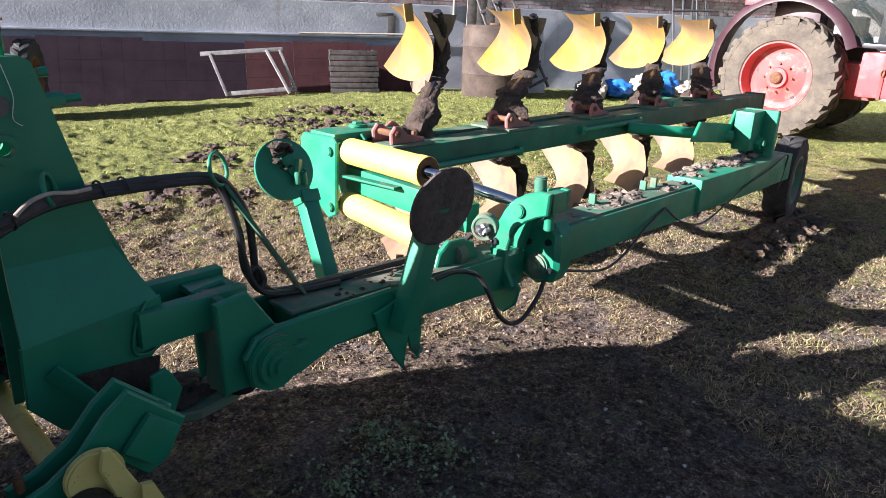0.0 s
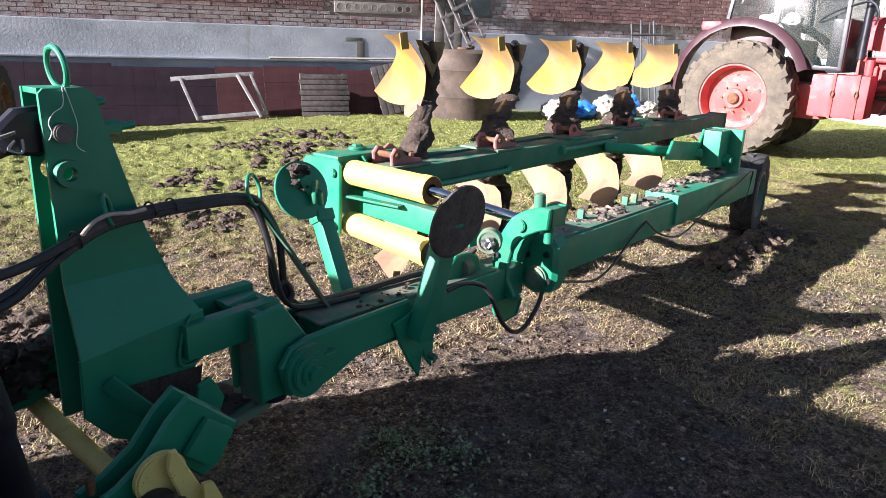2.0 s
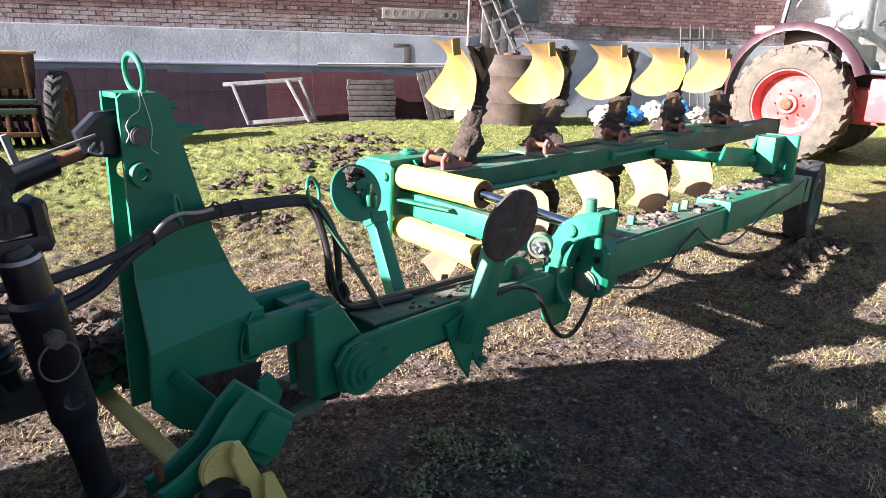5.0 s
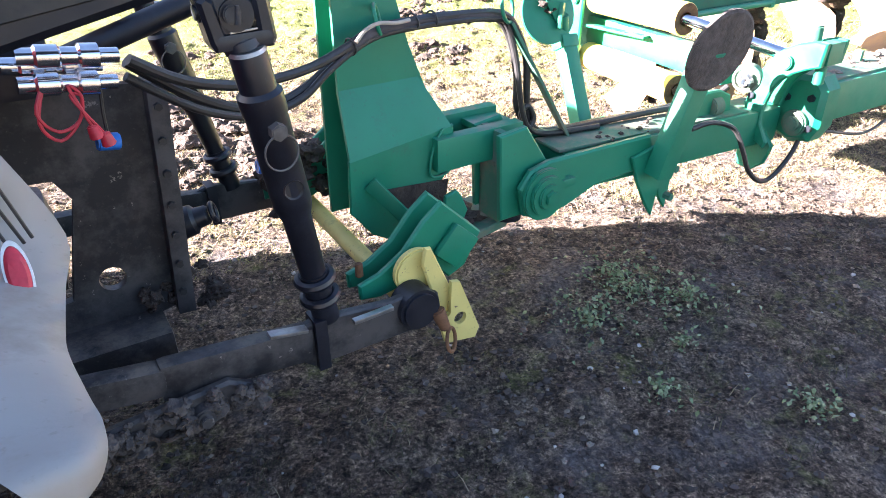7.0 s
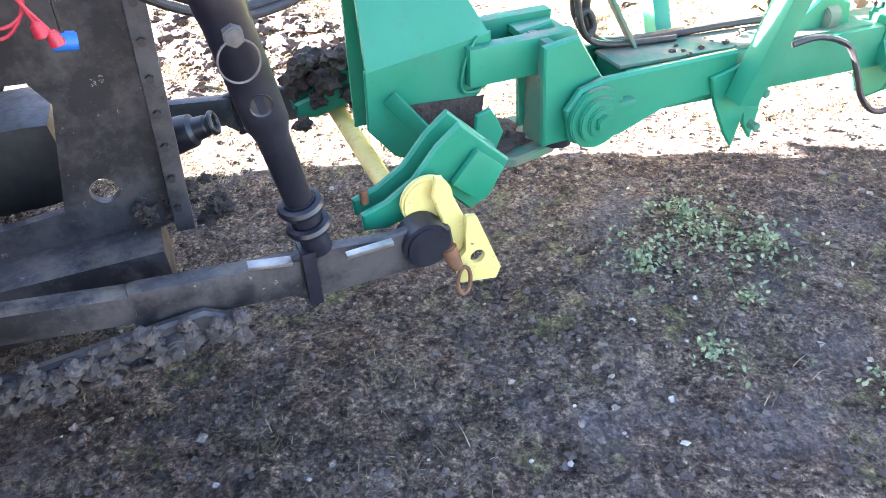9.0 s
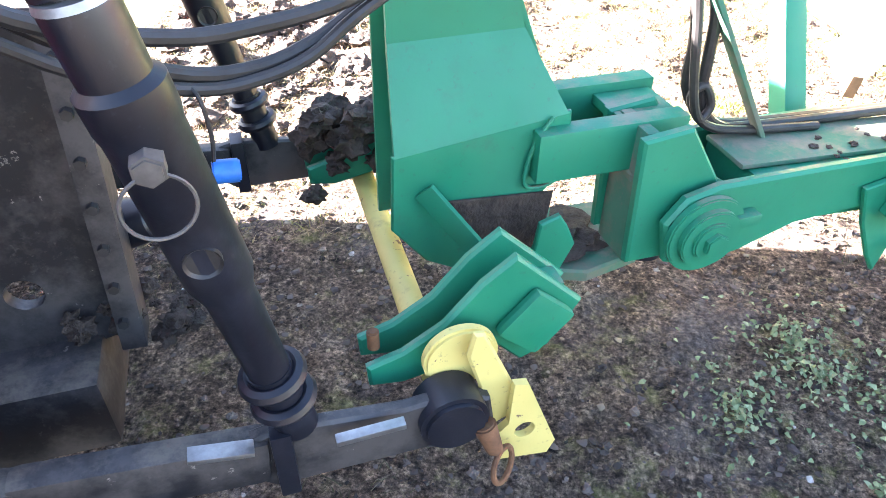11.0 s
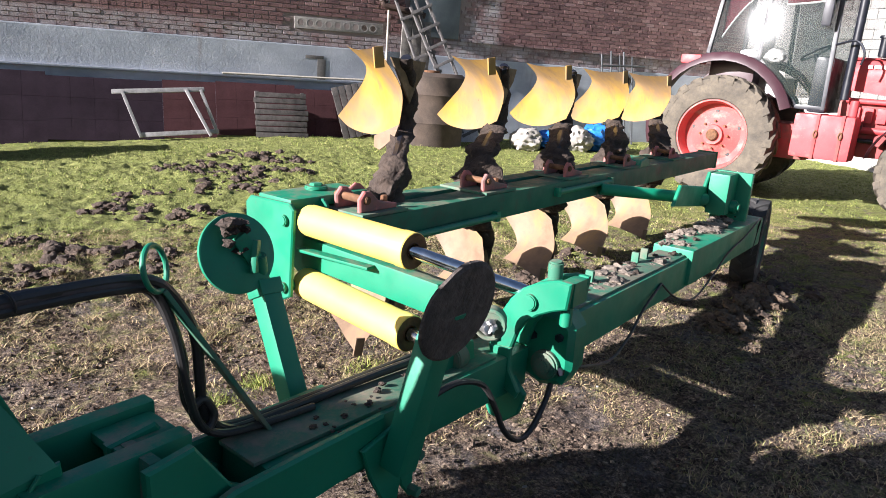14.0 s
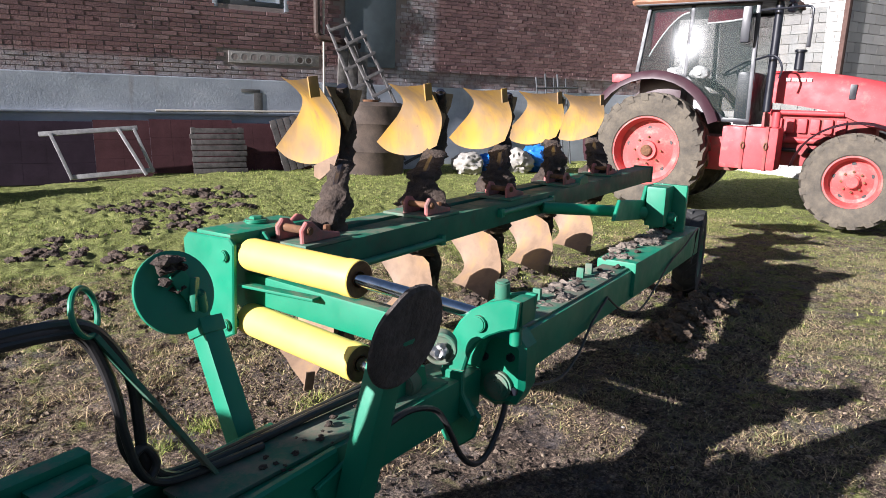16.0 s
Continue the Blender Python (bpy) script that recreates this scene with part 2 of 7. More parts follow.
def tube(bm, pts, r, seg=10, closed=False, smooth=4):
    """A round tube swept along points, which a smooth curve joins."""
    pts = [Vector(p) for p in pts]
    path = []
    n = len(pts)
    spans = n if closed else n - 1
    for i in range(spans):
        p0, p1, p2, p3 = (pts[(i + k) % n] if closed else pts[min(max(i + k, 0), n - 1)] for k in (-1, 0, 1, 2))
        for s in range(smooth):
            u = s / smooth
            path.append(0.5 * ((2 * p1) + (p2 - p0) * u + (2 * p0 - 5 * p1 + 4 * p2 - p3) * u * u + (3 * p1 - p0 - 3 * p2 + p3) * u ** 3))
    if not closed:
        path.append(pts[-1])
    rings, ref = [], None
    for i, p in enumerate(path):
        a = path[i - 1] if (i or closed) else p
        b = path[(i + 1) % len(path)] if (closed or i + 1 < len(path)) else p
        d = (b - a).normalized()
        if ref is None:
            ref = Vector((0, 0, 1)) if abs(d.z) < 0.9 else Vector((1, 0, 0))
        x = (ref - d * ref.dot(d)).normalized()
        y = d.cross(x)
        ref = x
        rings.append([bm.verts.new(p + r * (math.cos(2 * math.pi * k / seg) * x + math.sin(2 * math.pi * k / seg) * y)) for k in range(seg)])
    pairs = list(zip(rings, rings[1:])) + ([(rings[-1], rings[0])] if closed else [])
    for a, b in pairs:
        for k in range(seg):
            bm.faces.new((a[k], a[(k + 1) % seg], b[(k + 1) % seg], b[k]))
    if not closed:
        bm.faces.new(rings[0][::-1])
        bm.faces.new(rings[-1])
    return bm


def ring(bm, centre, normal, rad, r, seg=28, sec=10):
    m = axis_m(centre, normal)
    return tube(bm, [m @ Vector((rad * math.cos(2 * math.pi * i / seg), rad * math.sin(2 * math.pi * i / seg), 0)) for i in range(seg)], r, sec, True, 1)


def clod(bm, c, size, seed, flat=0.6, sub=2, rag=1.0):
    """A lump of earth."""
    r = bmesh.ops.create_icosphere(bm, subdivisions=sub, radius=1.0)
    off = Vector((seed * 7.13, seed * 3.7, seed * 1.9))
    for v in r["verts"]:
        d = v.co.normalized()
        k = 1 + rag * (0.7 * noise.noise(d * 1.4 + off) + 0.5 * noise.noise(d * 3.6 + off) + 0.35 * noise.noise(d * 8 + off) + (0.2 * noise.noise(d * 17 + off) if sub > 3 else 0))
        v.co = Vector(c) + Vector((d.x * k, d.y * k, d.z * k * flat)) * size
    return bm


def plate_hole(bm, pts, centre, r, m, thick, seg=28):
    """A flat plate like plate(), with a round hole through it."""
    hole = [(centre[0] + r * math.cos(2 * math.pi * i / seg), centre[1] + r * math.sin(2 * math.pi * i / seg)) for i in range(seg)]
    es = []
    for loop in (pts, hole):
        vs = [bm.verts.new(m @ Vector((x, y, -thick / 2))) for x, y in loop]
        es += [bm.edges.new((vs[i], vs[(i + 1) % len(vs)])) for i in range(len(vs))]
    fs = [g for g in bmesh.ops.triangle_fill(bm, edges=es, use_beauty=True)["geom"] if isinstance(g, bmesh.types.BMFace)]
    ext = bmesh.ops.extrude_face_region(bm, geom=fs)["geom"]
    shift = m.to_3x3() @ Vector((0, 0, thick))
    bmesh.ops.translate(bm, vec=shift, verts=[g for g in ext if isinstance(g, bmesh.types.BMVert)])
    bmesh.ops.recalc_face_normals(bm, faces=bm.faces[:])
    return bm


def B():
    return bmesh.new()


# ---- the yard ----
def lumps(x, y, p):
    """Poached, tussocky ground on the lawn; smoother by the wall and under the machines."""
    if -0.8 < x < 0.3 and -1.9 < y < -0.8:
        # tyre print pressed into the bare soil: two lug slots and a crumbled ridge
        h = 0.0
        for ax, ay, bx, by, deep in ((-0.33, -1.42, 0.04, -1.51, 0.034), (-0.53, -1.53, -0.30, -1.62, 0.034), (-0.50, -1.50, -0.20, -1.0, -0.02)):
            dx, dy = bx - ax, by - ay
            f = min(1.0, max(0.0, ((x - ax) * dx + (y - ay) * dy) / (dx * dx + dy * dy)))
            d = math.hypot(x - ax - f * dx, y - ay - f * dy)
            if deep > 0:
                h += -deep * max(0.0, 1 - (d / 0.034) ** 4) + 0.010 * max(0.0, 1 - ((d - 0.055) / 0.03) ** 2)
            else:
                h += -deep * max(0.0, 1 - (d / 0.06) ** 2) * (0.5 + 1.6 * max(0.0, noise.noise(p * 26)))
        return h
    w = min(1.0, max(0.0, (y - 1.3) / 1.6)) * min(1.0, max(0.0, (9.9 - y) / 1.2))
    if w <= 0 or x < -30 or x > 40:
        return 0.0
    if x > 4.4:
        w *= 0.45
    return w * (0.034 * noise.noise(p * 3.1 + Vector((7, 1, 0))) + 0.030 * noise.noise(p * 6.3) + 0.020 * noise.noise(p * 11.5 + Vector((3, 9, 0))))


def yard_mesh():
    """One sheet of ground, fine near the machines, out to the horizon."""
    xs = np.unique(np.concatenate([np.linspace(-2.2, 5.0, 330), np.linspace(5.0, 16, 90), np.linspace(-9, -2.2, 60), np.linspace(16, 60, 16), np.linspace(-50, -9, 14), [-1500, -400, -130, 130, 400, 1500]]))
    ys = np.unique(np.concatenate([np.linspace(-3.2, 2.6, 270), np.linspace(2.6, 11.4, 200), np.linspace(-14, -3.2, 20), [12.4, 14, 20, 40, 130, 400, 1500, -30, -130, -400, -1500]]))
    verts, faces = [], []
    for y in ys:
        for x in xs:
            z = grid_z(x, y)
            if -60 < x < 60 and -30 < y < 40:
                p = Vector((x, y, 0))
                z += lumps(x, y, p) + 0.035 * noise.noise(p * 0.55) + 0.02 * noise.noise(p * 1.9) + 0.018 * noise.noise(p * 4.5) + 0.009 * noise.noise(p * 13) + 0.007 * noise.noise(p * 27)
            verts.append((x, y, z))
    n = len(xs)
    for j in range(len(ys) - 1):
        for i in range(n - 1):
            a = j * n + i
            faces.append((a, a + 1, a + n + 1, a + n))
    me = bpy.data.meshes.new("ground")
    me.from_pydata(verts, [], faces)
    me.shade_smooth()
    return me


def ground_z(x, y):
    p = Vector((x, y, 0))
    return grid_z(x, y) + lumps(x, y, p) + 0.035 * noise.noise(p * 0.55) + 0.02 * noise.noise(p * 1.9) + 0.018 * noise.noise(p * 4.5) + 0.009 * noise.noise(p * 13) + 0.007 * noise.noise(p * 27)


k = Mat("trodden_yard_soil", 0.95, spec=0.2).world_pos()
mud = k.ramp(k.noise(6, 6, 0.7), [(0.30, (0.046, 0.033, 0.028)), (0.52, (0.170, 0.124, 0.096)), (0.72, (0.37, 0.285, 0.22))])
straw = k.ramp(k.noise(34, 4, 0.7), [(0.50, 0.0), (0.66, 0.8)])
mud = k.mix(straw, mud, (0.35, 0.262, 0.185))
mid_ = k.ramp(k.noise(17, 5, 0.7), [(0.35, 0.55), (0.5, 0.95), (0.68, 1.4)])
mud = k.mix(1.0, mud, mid_, "MULTIPLY")
fine_ = k.ramp(k.noise(75, 5, 0.75), [(0.34, 0.13), (0.5, 0.82), (0.66, 2.0)])
mud = k.mix(1.0, mud, fine_, "MULTIPLY")
# dark noise spots put the shade of small crevices into the colour
pit_shade = k.ramp(k.noise(24, 5, 0.7), [(0.31, 0.12), (0.44, 1.0)])
mud = k.mix(1.0, mud, pit_shade, "MULTIPLY")
hard = k.ramp(k.noise(2.3, 5, 0.65), [(0.52, 0.0), (0.66, 0.7)])
mud = k.mix(hard, mud, k.ramp(k.noise(30, 5, 0.7), [(0.35, (0.095, 0.086, 0.090)), (0.65, (0.215, 0.196, 0.203))]))
turf = k.ramp(k.noise(9, 5, 0.7), [(0.3, (0.075, 0.088, 0.026)), (0.55, (0.225, 0.25, 0.068)), (0.75, (0.37, 0.36, 0.14))])
sep = k.t.nodes.new("ShaderNodeSeparateXYZ")
k.link(k.coord, sep.inputs[0])
yb = k.t.nodes.new("ShaderNodeMapRange")
yb.inputs["From Min"].default_value, yb.inputs["From Max"].default_value = 1.2, 6.0
k.link(sep.outputs[1], yb.inputs["Value"])
xb = k.t.nodes.new("ShaderNodeMapRange")
xb.inputs["From Min"].default_value, xb.inputs["From Max"].default_value, xb.inputs["To Max"].default_value = 2.4, 5.0, 0.33
k.link(sep.outputs[0], xb.inputs["Value"])
both = k.t.nodes.new("ShaderNodeMath")
both.operation = "MAXIMUM"
k.link(xb.outputs[0], both.inputs[0])
k.link(yb.outputs[0], both.inputs[1])
patch = k.ramp(k.mix(0.5, k.mix(0.55, k.noise(0.9, 5, 0.65), k.noise(3.3, 5, 0.7)), k.noise(8.5, 5, 0.7)), [(0.40, 0.02), (0.60, 0.92)])
add = k.t.nodes.new("ShaderNodeMath")
add.operation = "ADD"
k.link(both.outputs[0], add.inputs[0])
k.link(patch, add.inputs[1])
grassy = k.ramp(add.outputs[0], [(0.60, 0.0), (0.80, 0.22), (1.25, 0.55), (1.6, 0.9)])
tone_ = k.ramp(k.noise(60, 6, 0.8), [(0.34, 0.45), (0.5, 0.95), (0.66, 1.5)])
k.color(k.mix(1.0, k.mix(grassy, mud, turf), tone_, "MULTIPLY")).bump(k.noise(38, 7, 0.8), 1.0, 0.05)
YARD = k.m
ground = new("ground", yard_mesh())
ground.data.materials.append(YARD)
tagged(ground, "trodden brown earth yard with patchy short grass", "ground", kind="structure")

# ---- the brick barn ----
WALL_Y = 11.5
k = Mat("old_concrete_plinth", 0.9).world_pos()
_c = k.ramp(k.noise(1.1, 5, 0.6, (1, 1, 1.8)), [(0.3, (0.25, 0.275, 0.315)), (0.6, (0.37, 0.395, 0.445)), (0.8, (0.47, 0.49, 0.53))])
_st = k.ramp(k.noise(2.2, 4, 0.6, (2.2, 1, 0.4)), [(0.60, 0.0), (0.74, 0.5)])
k.color(k.mix(_st, _c, (0.22, 0.20, 0.18))).bump(k.noise(18, 6, 0.7), 0.35, 0.02)
CONCRETE = k.m
k = Mat("mortar", 0.95).world_pos()
k.color(k.ramp(k.noise(3, 5), [(0.3, (0.18, 0.145, 0.135)), (0.7, (0.26, 0.215, 0.205))])).bump(k.noise(50, 4), 0.5, 0.01)
MORTAR = k.m
def limewash(k):
    """Old limewash on the bricks round the closed doorway and along the plinth, worn through in places."""
    xyz = k.t.nodes.new("ShaderNodeSeparateXYZ")
    k.link(k.coord, xyz.inputs[0])
    scale_x = k.t.nodes.new("ShaderNodeMapRange")
    scale_x.inputs["From Min"].default_value, scale_x.inputs["From Max"].default_value = 0.0, 12.0
    k.link(xyz.outputs[0], scale_x.inputs["Value"])
    side = k.ramp(scale_x.outputs[0], [(0.53, 0.0), (0.54, 0.85), (0.60, 0.8), (0.62, 0.0)])
    scale_z = k.t.nodes.new("ShaderNodeMapRange")
    scale_z.inputs["From Min"].default_value, scale_z.inputs["From Max"].default_value = 1.8, 2.8
    k.link(xyz.outputs[2], scale_z.inputs["Value"])
    low = k.ramp(scale_z.outputs[0], [(0.30, 0.62), (0.40, 0.0)])
    worn = k.ramp(k.noise(2.4, 6, 0.75), [(0.38, 0.1), (0.58, 1.0)])
    return k.mix(1.0, k.mix(1.0, side, low, "LIGHTEN"), worn, "MULTIPLY")


k = Mat("red_brick", 0.9).world_pos()
_c = k.ramp(k.island(), [(0.0, (0.115, 0.064, 0.066)), (0.3, (0.150, 0.081, 0.080)), (0.6, (0.178, 0.098, 0.095)), (0.90, (0.204, 0.118, 0.112)), (1.0, (0.25, 0.165, 0.160))])
_w = k.ramp(k.noise(0.8, 5, 0.7), [(0.35, 0.75), (0.65, 1.1)])
_e = k.ramp(k.noise(7, 5, 0.7), [(0.60, 0.0), (0.8, 0.45)])
_c = k.mix(1.0, _c, _w, "MULTIPLY")
_c = k.mix(limewash(k), _c, (0.37, 0.365, 0.375))
k.color(k.mix(_e, _c, (0.33, 0.27, 0.27))).bump(k.noise(40, 5), 0.5, 0.012)
BRICK = k.m
k = Mat("loose_brick", 0.9).world_pos()
_c = k.ramp(k.objrandom(), [(0.0, (0.115, 0.064, 0.066)), (0.3, (0.150, 0.081, 0.080)), (0.6, (0.178, 0.098, 0.095)), (0.90, (0.204, 0.118, 0.112)), (1.0, (0.25, 0.165, 0.160))])
_w = k.ramp(k.noise(0.8, 5, 0.7), [(0.35, 0.75), (0.65, 1.1)])
_e = k.ramp(k.noise(7, 5, 0.7), [(0.60, 0.0), (0.8, 0.45)])
_c = k.mix(1.0, _c, _w, "MULTIPLY")
_c = k.mix(limewash(k), _c, (0.37, 0.365, 0.375))
k.color(k.mix(_e, _c, (0.33, 0.27, 0.27))).bump(k.noise(40, 5), 0.5, 0.012)
BRICK_ONE = k.m

OPENINGS = [(2.91, 3.15, 4.12, 4.52), (-2.35, 2.64, -1.0, 4.0), (5.32, 2.2, 6.40, 4.75)]
PLINTH = 1.84
WALL_X0, WALL_X1, WALL_TOP = -16.0, 14.2, 4.62


def wall_cells():
    """The wall's rectangles between its openings."""
    xs = sorted({WALL_X0, WALL_X1, *(o[0] for o in OPENINGS[:2]), *(o[2] for o in OPENINGS[:2])})
    cells = []
    for a, b in zip(xs, xs[1:]):
        holes = [o for o in OPENINGS[:2] if o[0] <= a and b <= o[2]]
        if holes:
            cells += [(a, PLINTH, b, holes[0][1]), (a, holes[0][3], b, WALL_TOP)]
        else:
            cells.append((a, PLINTH, b, WALL_TOP))
    return cells


bm = B()
for a, z0, b, z1 in wall_cells():
    box(bm, (a, WALL_Y + 0.012, z0), (b, WALL_Y + 0.45, z1))
wall = link_mesh("wall_north", bm, MORTAR, 0)
tagged(wall, "weathered red brick barn wall with pale mortar", "wall", kind="structure")
bm = B()
box(bm, (WALL_X0, WALL_Y - 0.05, -0.4), (WALL_X1, WALL_Y + 0.45, PLINTH - 0.002), None, 0.02)
plinth = link_mesh("wall_plinth", bm, CONCRETE, 0)
tagged(plinth, "grey rendered concrete plinth under the brick wall", "wall", kind="structure")
bm = B()
box(bm, (WALL_X0, WALL_Y - 0.11, PLINTH - 0.66), (4.4, WALL_Y - 0.052, PLINTH - 0.62), None, 0.008)
ledge = link_mesh("trim", bm, CONCRETE)
tagged(ledge, "thin concrete ledge along the plinth", "trim", kind="structure")


bm = B()
for q in range(31):
    box(bm, (6.46 + 0.25 * q, WALL_Y - 0.045 - 0.004 * (q % 3), 2.145), (6.70 + 0.25 * q, WALL_Y - 0.008, 2.205), None, 0.005)
course = link_mesh("string_course", bm, BRICK, 0)
tagged(course, "projecting course of dark weathered bricks", "trim", kind="structure")


def in_opening(x0, x1, z0, z1):
    return any(x1 > o[0] - 0.02 and x0 < o[2] + 0.02 and z1 > o[1] - 0.02 and z0 < o[3] + 0.02 for o in OPENINGS) or (3.06 < x1 and x0 < 4.80 and z1 > 2.12 and z0 < 2.345)


# ---- the plough ----
PM = pose(0.485, -0.312, 0, 0, 0, 29.19)
plough = thing("plough", PM, "green five-furrow reversible plough with worn yellow mouldboards standing on trodden earth", "plough")


def P(name, bm, mat, label="", parent=None, smooth=30):
    return part(name, bm, mat, parent or plough, label, smooth)


SV = Matrix(((1, 0, 0, 0), (0, 0, -1, 0), (0, 1, 0, 0), (0, 0, 0, 1)))  # outline in s and z


def svm(v):
    return Matrix.Translation((0, v, 0)) @ SV


# headstock tower
bm = B()
plate_hole(bm, [(-0.718, 0.95), (-0.718, 1.49), (-0.705, 1.503), (-0.60, 1.503), (-0.578, 1.49), (-0.570, 1.46), (-0.487, 1.147), (-0.432, 0.96)], (-0.671, 1.275), 0.02, svm(0.18), 0.014)
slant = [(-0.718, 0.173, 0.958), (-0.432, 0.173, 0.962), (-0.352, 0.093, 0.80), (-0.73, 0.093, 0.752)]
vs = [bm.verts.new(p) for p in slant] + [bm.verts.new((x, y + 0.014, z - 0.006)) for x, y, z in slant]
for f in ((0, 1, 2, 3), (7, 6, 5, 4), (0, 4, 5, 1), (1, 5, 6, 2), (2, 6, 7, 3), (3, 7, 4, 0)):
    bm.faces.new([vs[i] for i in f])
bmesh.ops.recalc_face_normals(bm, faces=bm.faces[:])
plate(bm, [(-0.735, 0.754), (-0.742, 0.575), (-0.665, 0.475), (-0.56, 0.415), (-0.46, 0.43), (-0.40, 0.60), (-0.352, 0.655), (-0.335, 0.70), (-0.345, 0.805)], svm(0.10), 0.014)
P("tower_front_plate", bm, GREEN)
bm = B()
plate_hole(bm, [(-0.73, 0.50), (-0.718, 1.503), (-0.60, 1.503), (-0.57, 1.46), (-0.487, 1.147), (-0.36, 0.80), (-0.38, 0.50)], (-0.671, 1.275), 0.028, svm(0.29), 0.014)
P("tower_back_plate", bm, GREEN)
bm = B()
bar(bm, (-0.584, 0.235, 1.47), (-0.50, 0.235, 1.16), 0.096, 0.012, 0.003)
bar(bm, (-0.498, 0.235, 1.155), (-0.372, 0.235, 0.84), 0.096, 0.012, 0.003)
P("tower_web", bm, GREEN)
bm = B()
box(bm, (-0.716, 0.187, 1.488), (-0.598, 0.283, 1.504), None, 0.003)
P("tower_cap", bm, GREEN)
bm = B()
ring(bm, (-0.64, 0.235, 1.552), (1.0, 0.02, 0.1), 0.056, 0.0085)
P("lifting_ring", bm, GREEN)
bm = B()
rod(bm, (-0.672, 0.15, 1.386), (-0.672, 0.33, 1.386), 0.027, bev=0.004)
P("top_link_pin", bm, DULLWIRE)
bm = B()
lathe(bm, [(0.020, 0.0), (0.020, 0.022), (0.037, 0.022), (0.04, 0.0)], axis_m((-0.671, 0.172, 1.275), (0, -1, 0)), 28)
P("hole_boss", bm, GREEN)
bm = B()
ring(bm, (-0.592, 0.128, 1.165), (0.75, -0.45, 0.2), 0.045, 0.0065)
P("hose_ring", bm, GREEN)
bm = B()
rod(bm, (-0.535, 0.20, 1.385), (-0.46, 0.20, 1.392), 0.012, bev=0.002)
rod(bm, (-0.555, 0.20, 1.385), (-0.505, 0.20, 1.388), 0.022, seg=6)
rod(bm, (-0.545, 0.25, 1.455), (-0.52, 0.25, 1.458), 0.014, seg=10)
P("side_pin", bm, GREEN)
bm = B()
tube(bm, [(-0.39, 0.085, 0.80), (-0.43, 0.083, 0.74), (-0.445, 0.082, 0.65), (-0.40, 0.082, 0.635), (-0.352, 0.083, 0.66)], 0.005, 8)
P("wire_latch", bm, GREEN)
bm = B()
plate(bm, [(-0.64, 0.635), (-0.37, 0.615), (-0.385, 0.50), (-0.43, 0.44), (-0.53, 0.44)], svm(0.087), 0.008, 0.002)
P("soil_cake", bm, SOIL, "dried soil on steel plate")
bm = B()
bar(bm, (-0.672, 0.085, 0.672), (-0.505, -0.03, 0.455), 0.014, 0.05, 0.004)
plate(bm, [(-0.44, 0.60), (-0.395, 0.615), (-0.375, 0.585), (-0.35, 0.53), (-0.38, 0.46), (-0.45, 0.52)], svm(0.0), 0.018, 0.004)
P("gusset", bm, GREEN)

# drawbar head between tower and pivot
bm = B()
box(bm, (-0.43, 0.055, 0.66), (-0.075, 0.105, 0.775), None, 0.005)
box(bm, (-0.43, 0.235, 0.68), (-0.06, 0.285, 0.785), None, 0.005)
box(bm, (-0.22, 0.108, 0.74), (-0.075, 0.232, 0.765), None, 0.004)
P("hitch_arm", bm, GREEN)
bm = B()
plate(bm, [(-0.21, 0.04), (-0.15, -0.0), (-0.06, 0.04), (-0.05, 0.23), (-0.21, 0.23)], Matrix.Translation((0, 0, 0.648)), 0.022, 0.004)
P("top_flange", bm, GREEN_DUSTY)
bm = B()
plate(bm, [(-0.36, 0.06), (-0.28, 0.03), (-0.13, 0.06), (-0.05, 0.13), (-0.05, 0.30), (-0.36, 0.32)], Matrix.Translation((0, 0, 0.385)), 0.035, 0.006)
P("bottom_flange", bm, GREEN_DUSTY)
bm = B()
clod(bm, (-0.27, 0.17, 0.405), 0.085, 5, 0.25, 3)
P("soil_cake", bm, SOIL, "dried soil on steel plate", None, 50)
bm = B()
rod(bm, (-0.11, 0.075, 0.40), (-0.11, 0.075, 0.64), 0.05, seg=24)
P("kingpin", bm, BLACK, "soil-dark steel kingpin")
for v in (-0.005, 0.15):
    bm = B()
    plate(bm, [(-0.215, 0.45), (-0.23, 0.77), (-0.115, 0.785), (-0.02, 0.645), (0.05, 0.60), (0.05, 0.45)], svm(v), 0.03, 0.006)
    P("cheek_plate", bm, GREEN)
bm = B()
box(bm, (-0.205, 0.012, 0.43), (-0.175, 0.133, 0.77), None, 0.006)
P("cheek_web", bm, GREEN_DUSTY)

# front beam
bm = B()
v0, v1 = -0.045, 0.20
pts = [(-0.165, 0.575), (-0.12, 0.635), (-0.04, 0.655), (0.19, 0.655), (0.47, 0.652), (0.5, 0.52), (0.20, 0.505), (0.06, 0.455), (-0.06, 0.435), (-0.14, 0.465)]
plate(bm, pts, svm(v0), 0.03, 0.008)
P("pivot_cheek", bm, GREEN)
bm = B()
plate(bm, pts, svm(v1), 0.03, 0.008)
P("pivot_cheek", bm, GREEN)
bm = B()
bar(bm, (0.08, 0.078, 0.562), (1.30, 0.035, 0.538), 0.19, 0.155, 0.014)
P("front_beam", bm, GREEN)
bm = B()
bar(bm, (0.06, 0.078, 0.650), (1.10, 0.04, 0.622), 0.15, 0.012, 0.003)
P("beam_dust", bm, GREEN_DUSTY, "dusty beam top")
bm = B()
for r, h in ((0.098, 0.022), (0.075, 0.04), (0.05, 0.05)):
    rod(bm, (-0.062, v0 - 0.014, 0.54), (-0.062, v0 - 0.014 - h, 0.54), r, seg=36, bev=0.004)
